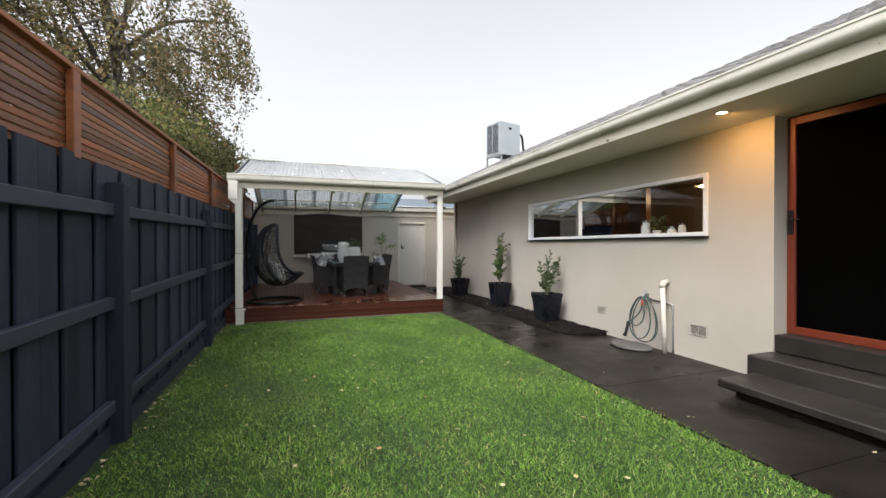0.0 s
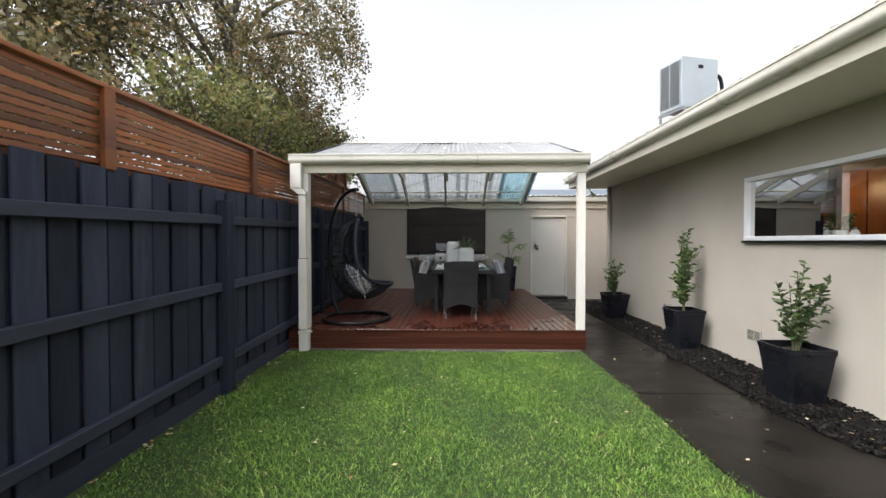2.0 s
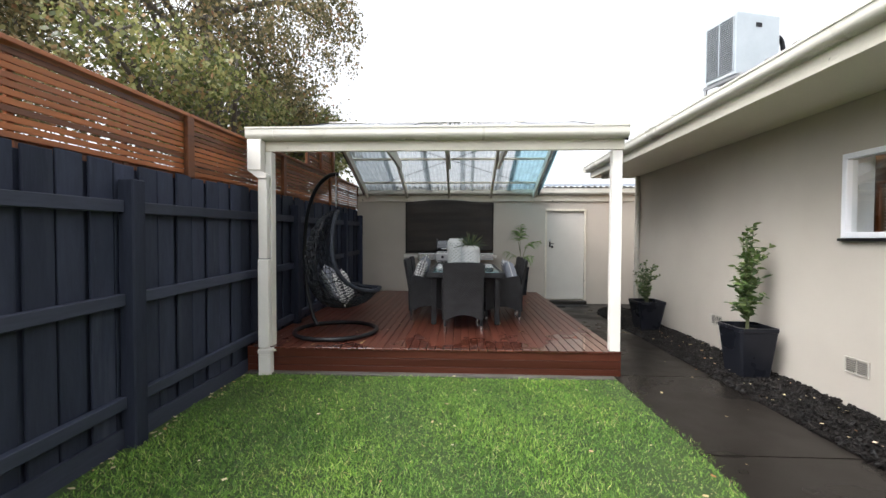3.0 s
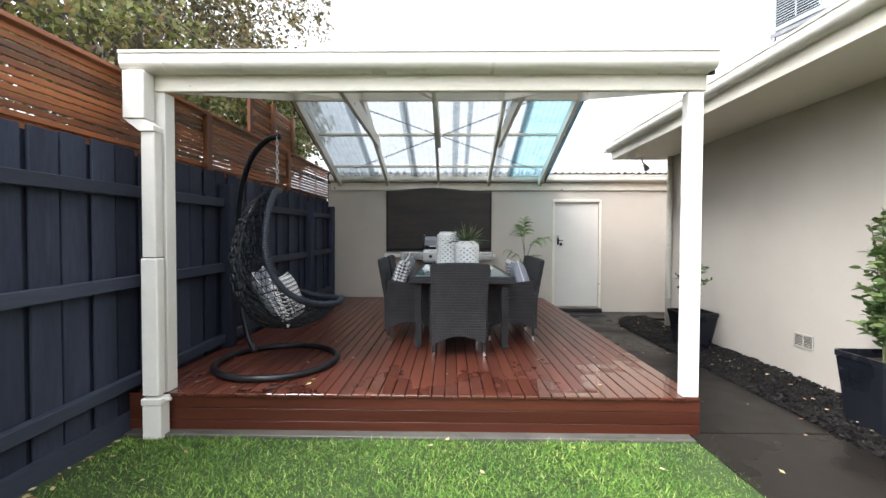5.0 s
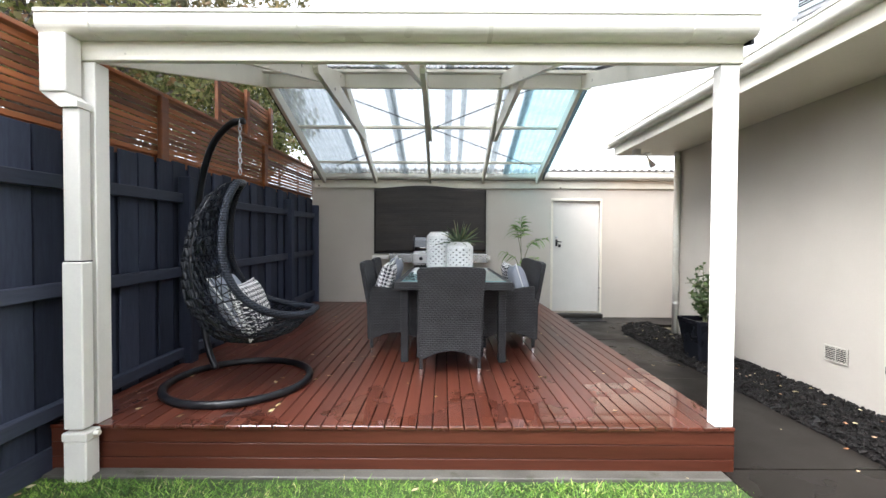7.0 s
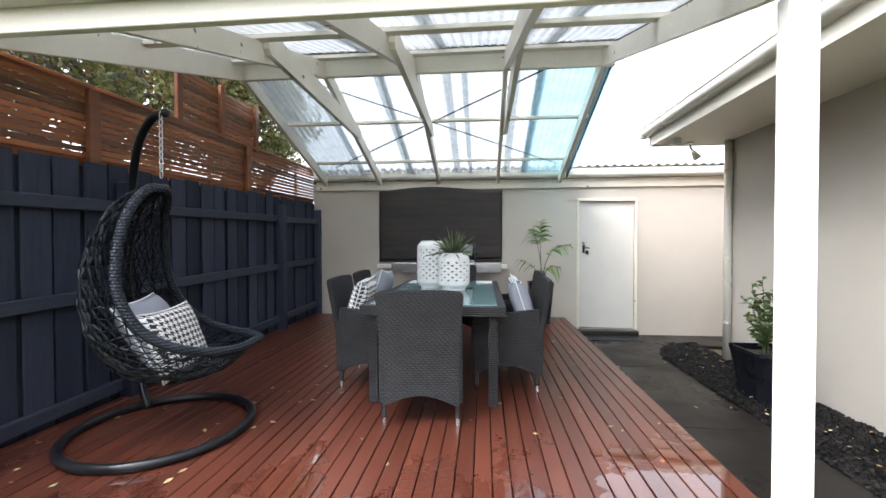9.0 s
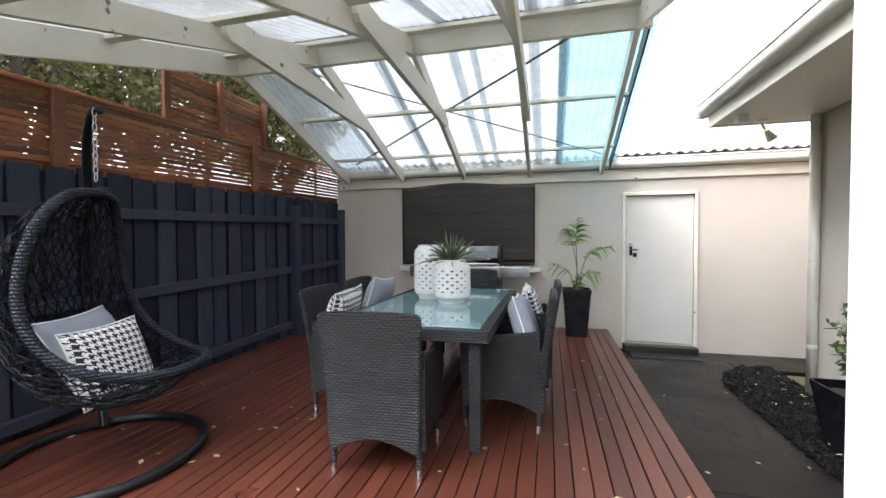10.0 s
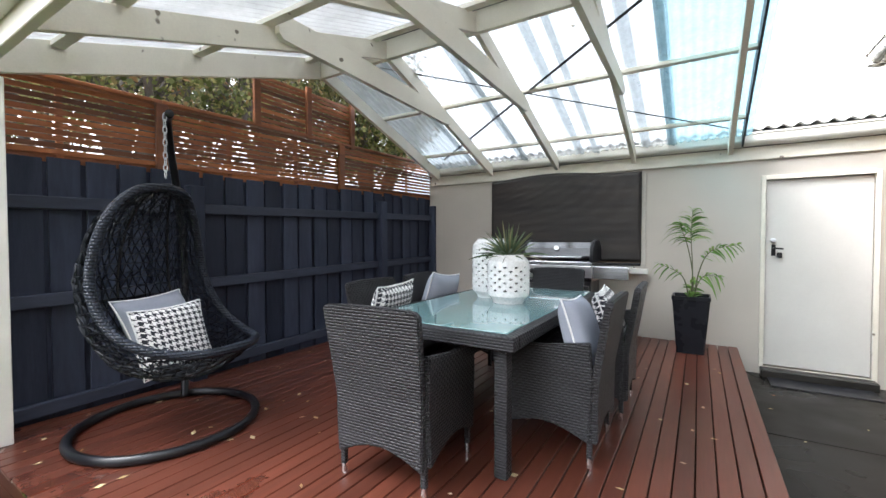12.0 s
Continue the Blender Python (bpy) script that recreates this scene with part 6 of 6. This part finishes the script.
mat_ob = solid("door_mat", box((3.05, 12.55, 0.019), (3.85, 12.84, 0.032), 0.004), M_BLACK, "black rubber mat before the garage door", "door mat")

# ---- inside, through the kitchen window ----
for (y0, y1, z0, z1) in IW:
    w3 = tagged(new("window_3"), "inner window with white venetian blinds", "window", kind="structure")
    for lo, hi in (((7.56, y0 - 0.05, z0 - 0.05), (7.6, y1 + 0.05, z0)), ((7.56, y0 - 0.05, z1), (7.6, y1 + 0.05, z1 + 0.05)), ((7.56, y0 - 0.05, z0), (7.6, y0, z1)), ((7.56, y1, z0), (7.6, y1 + 0.05, z1))):
        part("window_frame", box(lo, hi, 0.003), M_HONEY, w3)
    for k in range(20):
        z = z0 + (k + 0.5) * (z1 - z0) / 20
        part("blind_slat", box((-0.02, -(y1 - y0) / 2 + 0.01, -0.0015), (0.02, (y1 - y0) / 2 - 0.01, 0.0015)), M_WHITE, w3, at=pose(7.64, (y0 + y1) / 2, z, 0, 28, 0))
cab = thing("timber_cupboard", "tall honey coloured timber cupboard inside the kitchen", "cupboard", at=pose(7.2, 8.7, 0.5))
part("carcass", box((0.0, -0.75, 0.0), (0.38, 0.75, 2.08), 0.004), M_HONEY, cab)
for s in (-1, 1):
    part("cupboard_door", box((-0.022, s * 0.373 - 0.365, 0.08), (-0.002, s * 0.373 + 0.365, 2.04), 0.004), M_HONEY, cab)
for yy in (5.9, 8.0):
    solid("timber_post", box((6.0, yy - 0.06, 0.5), (6.12, yy + 0.06, 2.6), 0.006), M_HONEY, "honey coloured timber post inside the kitchen", "post", "posts in the kitchen")
bench = thing("kitchen_bench", "dark kitchen bench below the long window", "bench", at=pose(WALL_X + T + 0.002, 5.4, 0.5))
part("bench_body", box((0.0, -2.2, 0.0), (0.58, 1.9, 0.86)), M_INNER, bench)
part("bench_top", box((0.0, -2.22, 0.861), (0.62, 1.92, 0.90), 0.004), M_STEP, bench)


def jar(label, x, y, z, r, h, material, group="jars on the sill"):
    j = thing("jar", label, "jar", group, at=pose(x, y, z))
    bm = bmesh.new()
    lathe(bm, [(r * 0.85, 0), (r, 0.01), (r, h * 0.75), (r * 0.7, h * 0.86), (r * 0.7, h)], 18)
    part("body", bm, material, j, "", True)
    bm = bmesh.new()
    lathe(bm, [(r * 0.78, h), (r * 0.78, h + 0.025), (r * 0.2, h + 0.03)], 18)
    part("lid", bm, M_STEEL, j)


SX_IN, SZ_IN = WALL_X + T + 0.075, WIN[2] + 0.001
for (y, r, h) in ((4.02, 0.05, 0.16), (4.18, 0.06, 0.12), (4.62, 0.07, 0.22), (6.35, 0.04, 0.10), (6.62, 0.05, 0.16)):
    jar("glass and white jar on the kitchen sill", SX_IN, y, SZ_IN, r, h, M_CERAMIC)
for y, seed, hh in ((7.08, 31, 0.34), (4.42, 32, 0.30), (6.5, 35, 0.24)):
    rng = random.Random(seed)
    sp = thing("sill_plant", "small leafy plant in a pale pot on the sill", "plant", "plants on the sill", at=pose(SX_IN, y, SZ_IN))
    bm = bmesh.new()
    lathe(bm, [(0.045, 0), (0.06, 0.1), (0.052, 0.1), (0.045, 0.08)], 16)
    part("pot", bm, M_CERAMIC, sp, "", True)
    lv = []
    for _ in range(60):
        az, el = rng.uniform(0, 6.28), radians(rng.uniform(10, 80))
        p = Vector((math.cos(az) * 0.05, math.sin(az) * 0.05, 0.1 + rng.uniform(0, hh * 0.6)))
        lv.append(blade_leaf(p, (math.cos(az) * math.cos(el), math.sin(az) * math.cos(el), math.sin(el)), rng.uniform(0.06, 0.13), 0.04, 0.5, 3))
    part("leaves", joined_leaves(lv), M_LEAF_HEDGE, sp)
# fill lights added to brighten the kitchen, with made-up pendants over them
for y in (5.2, 9.0):
    room = bpy.data.lights.new("kitchen_fill", "POINT")
    room.energy, room.color, room.shadow_soft_size = 13.0, (1.0, 0.66, 0.34), 0.05
    ro = new("kitchen_fill", room)
    ro.location = (6.6, y, 2.30)
    pl = thing("pendant_lamp", "added pendant at an unseen fill light in the kitchen", "pendant lamp", "kitchen pendants", at=pose(6.6, y, 2.42))
    bm = bmesh.new()
    tube(bm, [(0, 0, 0.05), (0, 0, 0.178)], 0.005, 6)
    part("cord", bm, M_BLACK, pl)
    bm = bmesh.new()
    lathe(bm, [(0.13, 0.0), (0.11, 0.04), (0.03, 0.07)], 20, cap=False)
    part("shade", bm, M_STEEL, pl)

# ---- trees and hedge behind the fence ----


def leaf_cloud(points, size, seed, droop=0.3):
    """Small folded leaves turned at random about the given points."""
    r = np.random.RandomState(seed)
    n = len(points)
    d = r.normal(size=(n, 3))
    d[:, 2] -= droop * 2
    d /= np.linalg.norm(d, axis=1)[:, None]
    e = np.cross(d, r.normal(size=(n, 3)))
    e /= np.linalg.norm(e, axis=1)[:, None]
    s = size * r.uniform(0.6, 1.3, (n, 1))
    p = np.asarray(points)
    return np.stack([p, p + d * s * 0.5 + e * s * 0.33, p + d * s, p + d * s * 0.5 - e * s * 0.33], 1)


def crown_points(centre, radii, twigs, per, seed, hang, gap=0.35):
    """Leaf places on hanging twigs, gathered in clumps with holes between them."""
    r = np.random.RandomState(seed)
    out, starts = [], []
    while len(starts) < twigs:
        u = r.normal(size=3)
        u /= np.linalg.norm(u)
        rad = r.uniform(0.25, 1.0) ** 0.5
        p = np.array(centre) + u * rad * np.array(radii)
        if noise.noise(Vector(p) * 0.85) + 0.5 * noise.noise(Vector(p) * 2.1) < gap - 0.5:
            continue
        starts.append(p)
        ln = r.uniform(*hang)
        w = np.array([r.normal() * 0.25, r.normal() * 0.25, -1.0])
        t = r.uniform(0, 1, (per, 1))
        out.append(p + w * ln * t + r.normal(size=(per, 3)) * (0.05 + 0.05 * (1 - t)))
    return np.concatenate(out), starts


def tree(name, label, at, trunk, limbs, centre, radii, twigs, per, seed, hang, size, leaf_mat, bark, gap=0.35):
    ob = thing(name, label, "tree", at=pose(*at))
    r = random.Random(seed)
    bm = bmesh.new()
    tp = smooth_path([(0, 0, -0.1), (0.05, 0.03, trunk * 0.3), (-0.06, 0.05, trunk * 0.6), (0.05, -0.03, trunk)], 6)
    tube(bm, tp, [0.16 - 0.11 * i / len(tp) for i in range(len(tp))], 10)
    part("trunk", bm, bark, ob, "", True)
    pts, starts = crown_points(centre, radii, twigs, per, seed, hang, gap)
    for k in range(limbs):
        i = r.randrange(len(tp) // 3, len(tp) - 1)
        goal = Vector(r.choice(starts))
        mid = tp[i].lerp(goal, 0.5) + Vector((r.uniform(-0.3, 0.3), r.uniform(-0.3, 0.3), r.uniform(0.2, 0.6)))
        lp = smooth_path([tp[i], mid, goal], 7)
        bm = bmesh.new()
        tube(bm, lp, [0.072 * (1 - 0.85 * q / len(lp)) for q in range(len(lp))], 6)
        for _ in range(5):
            q = r.randrange(4, len(lp))
            g2 = Vector(r.choice(starts))
            g2 = lp[q] + (g2 - lp[q]).normalized() * min(1.1, (g2 - lp[q]).length)
            tube(bm, smooth_path([lp[q], lp[q].lerp(g2, 0.5) + Vector((0, 0, 0.12)), g2], 4), [0.018 - 0.0016 * h for h in range(9)], 5)
        part("limb", bm, bark, ob, "", True)
    part("crown", quad_cloud("crown", leaf_cloud(pts, size, seed + 1), leaf_mat), leaf_mat, ob, "small drooping leaves")
    return ob


tree("birch_tree", "tall birch with drooping olive and yellowing leaves behind the fence", (-4.2, 12.0, 0), 7.0, 34, (0.15, -0.3, 6.0), (3.0, 3.6, 3.3), 1650, 32, 51, (0.35, 1.2), 0.08, M_LEAF_BIRCH, M_BARK, 0.58)
tree("birch_tree", "large birch crown with brownish leaves behind the fence", (-8.3, 9.0, 0), 7.5, 24, (0.0, 0.0, 6.2), (3.2, 3.4, 3.2), 1500, 32, 77, (0.35, 1.0), 0.10, M_LEAF_BIRCH, M_BARK, 0.4)
tree("bushy_tree", "dense green bushy tree behind the fence", (-2.55, 12.9, 0), 3.2, 12, (0.1, 0.0, 3.7), (1.15, 1.3, 1.05), 430, 24, 61, (0.1, 0.35), 0.08, M_LEAF_HEDGE, M_BARK, 0.3)
tree("bushy_tree", "green leafy shrub rising above the slat screen", (-2.6, 9.3, 0), 2.6, 12, (0.0, 0.1, 3.5), (0.95, 2.3, 0.75), 420, 20, 63, (0.08, 0.3), 0.07, M_LEAF_HEDGE, M_BARK, 0.28)
tree("bushy_tree", "olive leafy shrub behind the slat screen", (-2.9, 5.4, 0), 2.2, 10, (0.0, 0.0, 2.9), (0.9, 2.6, 0.55), 420, 22, 67, (0.08, 0.3), 0.07, M_LEAF_BIRCH, M_BARK, 0.28)

# neighbours beyond the garage
nb = thing("neighbour_house", "low neighbouring house with a dark blue-grey roof", "house", at=pose(9.5, 27.0, 0))
part("wall", box((-5, -3, 0), (5, 3, 2.7)), M_RENDER, nb)
bm = bmesh.new()
prism(bm, [(-3.6, 2.7), (0, 4.55), (3.6, 2.7)], "x", -5.5, 5.5)
M_NROOF = surface("neighbour_roof", (0.10, 0.125, 0.155), (0.15, 0.18, 0.215), 2.0, 30, (0.4, 0.6), 0.1, 0.002)
part("roof", bm, M_NROOF, nb)
for x in (-3, 0.5, 3):
    wd = part("window", box((x - 0.6, -3.04, 1.0), (x + 0.6, -3.0, 2.1)), M_BLACK, nb)
tree("far_tree", "far rounded tree beyond the garage roof", (5.6, 33.0, 0), 4.0, 8, (0.0, 0.0, 4.2), (1.9, 1.8, 1.5), 300, 22, 90, (0.1, 0.4), 0.16, M_LEAF_BIRCH, M_BARK, 0.25)

# ---- lawn ----
bm = bmesh.new()
g = {}
LX, LY = np.linspace(-1.27, 2.73, 30), np.linspace(-6.0, 7.94, 90)
for i, x in enumerate(LX):
    for j, y in enumerate(LY):
        g[i, j] = bm.verts.new((x, y, 0.004 + 0.012 * noise.noise((x * 0.9, y * 0.9, 2.0))))
for i in range(len(LX) - 1):
    for j in range(len(LY) - 1):
        bm.faces.new([g[i, j], g[i + 1, j], g[i + 1, j + 1], g[i, j + 1]])
structure("lawn_base", bm, M_THATCH, "matted thatch of the lawn", "lawn", True)
R = np.random.RandomState(12)
NB = 380000
gy = np.where(R.uniform(size=NB) < 0.75, R.uniform(0.6, 7.885, NB), R.uniform(-3.0, 0.6, NB))
gx = R.uniform(-1.20, 2.76, NB) + 0.02 * np.sin(gy * 7.0) + 0.015 * np.sin(gy * 23.0)
gx = np.minimum(gx, 2.765 + 0.02 * np.sin(gy * 9))
az = R.uniform(0, 2 * np.pi, NB)
patch = np.array([noise.noise((x * 1.3, y * 1.3, 5.0)) for x, y in zip(gx[::40], gy[::40])]).repeat(40)[:NB]
keep = R.uniform(size=NB) < 0.78 + 0.9 * patch
hgt = R.uniform(0.008, 0.027, NB) * (1 + 0.25 * np.sin(gx * 5 + gy * 3)) * np.where(keep, 1.0, 0.45)
wid = R.uniform(0.0017, 0.0036, NB)
lean = R.uniform(0.3, 2.2, NB) * hgt
base = np.stack([gx, gy, 0.004 + 0 * gx], 1)
side = np.stack([np.cos(az), np.sin(az), 0 * az], 1) * wid[:, None]
tipo = np.stack([-np.sin(az) * lean, np.cos(az) * lean, hgt], 1)
solid("lawn", quad_cloud("lawn", np.stack([base - side, base + side, base + tipo + side * 0.25, base + tipo - side * 0.25], 1), M_GRASS), M_GRASS, "short bright green mown grass", "grass", kind="stuff")

# loose bark chips and fallen leaves
R = np.random.RandomState(3)
v, f = [], []
for _ in range(9000):
    x, y = R.uniform(3.76, 4.45), R.uniform(5.0, 12.35)
    if not in_bed(x, y):
        continue
    m = pose(x, y, bed_z(x, y) + 0.006, *R.uniform(-35, 35, 2), R.uniform(0, 360)) @ Matrix.Diagonal((R.uniform(0.01, 0.034), R.uniform(0.005, 0.012), R.uniform(0.004, 0.009), 1))
    k = len(v)
    v += [tuple(m @ Vector(c)) for c in ((-1, -1, -1), (1, -0.7, -1), (1, 1, -1), (-0.8, 1, -1), (-0.9, -0.8, 1), (1, -0.6, 1), (0.8, 0.9, 1), (-0.8, 0.9, 1))]
    f += [tuple(k + q for q in fc) for fc in ((4, 5, 6, 7), (0, 1, 5, 4), (1, 2, 6, 5), (2, 3, 7, 6), (3, 0, 4, 7))]
solid("bark_chips", raw_mesh("bark_chips", v, f, M_CHIP), M_CHIP, "loose black bark chips on the bed", "bark", kind="stuff")


def fallen(name, label, places, size, seed):
    r = np.random.RandomState(seed)
    n = len(places)
    a = r.uniform(0, 6.28, n)
    d = np.stack([np.cos(a), np.sin(a), r.uniform(-0.1, 0.25, n)], 1)
    e = np.stack([-np.sin(a), np.cos(a), r.uniform(-0.2, 0.2, n)], 1)
    s = r.uniform(0.5, 1.3, (n, 1)) * size
    p = np.asarray(places)
    solid(name, quad_cloud(name, np.stack([p - d * s * 0.5, p + e * s * 0.3, p + d * s * 0.5, p - e * s * 0.3], 1), M_FALLEN), M_FALLEN, label, "leaves", kind="stuff")


pl = np.stack([R.uniform(-1.15, 2.7, 200), R.uniform(8.1, 12.8, 200), np.full(200, DECK_Z + 0.006)], 1)
pl = pl[(pl[:, 0] < 0.4) | (R.uniform(size=200) < 0.35)]
fallen("deck_leaves", "small pale fallen leaves on the deck", pl, 0.044, 5)
pl = np.stack([R.uniform(-1.1, 2.7, 90), R.uniform(0.8, 7.9, 90), np.full(90, 0.04)], 1)
fallen("lawn_leaves", "scattered fallen leaves on the lawn", pl, 0.04, 6)
pl = np.stack([R.uniform(3.8, 4.42, 120), R.uniform(5.2, 12.2, 120), np.full(120, 0.085)], 1)
fallen("bed_leaves", "pale fallen leaves on the bark", pl, 0.035, 7)
pl = np.stack([-1.22 + np.abs(R.normal(0, 0.05, 130)), R.uniform(0.6, 7.85, 130), R.uniform(0.015, 0.04, 130)], 1)
fallen("fence_litter", "dry brown leaf litter along the foot of the fence", pl, 0.04, 15)
ry = R.uniform(RY + 0.1, BACK_Y - 0.3, 70)
pl = np.stack([R.uniform(-1.0, 2.7, 70), ry, np.array([back_z(q) for q in ry]) + 0.075], 1)
fallen("roof_leaves", "dark wet leaves lying on the clear roof", pl, 0.04, 9)
pl = np.stack([R.uniform(2.8, 3.75, 26), R.uniform(1.0, 12.6, 26), np.full(26, 0.026)], 1)
fallen("path_leaves", "few fallen leaves on the path", pl, 0.035, 8)
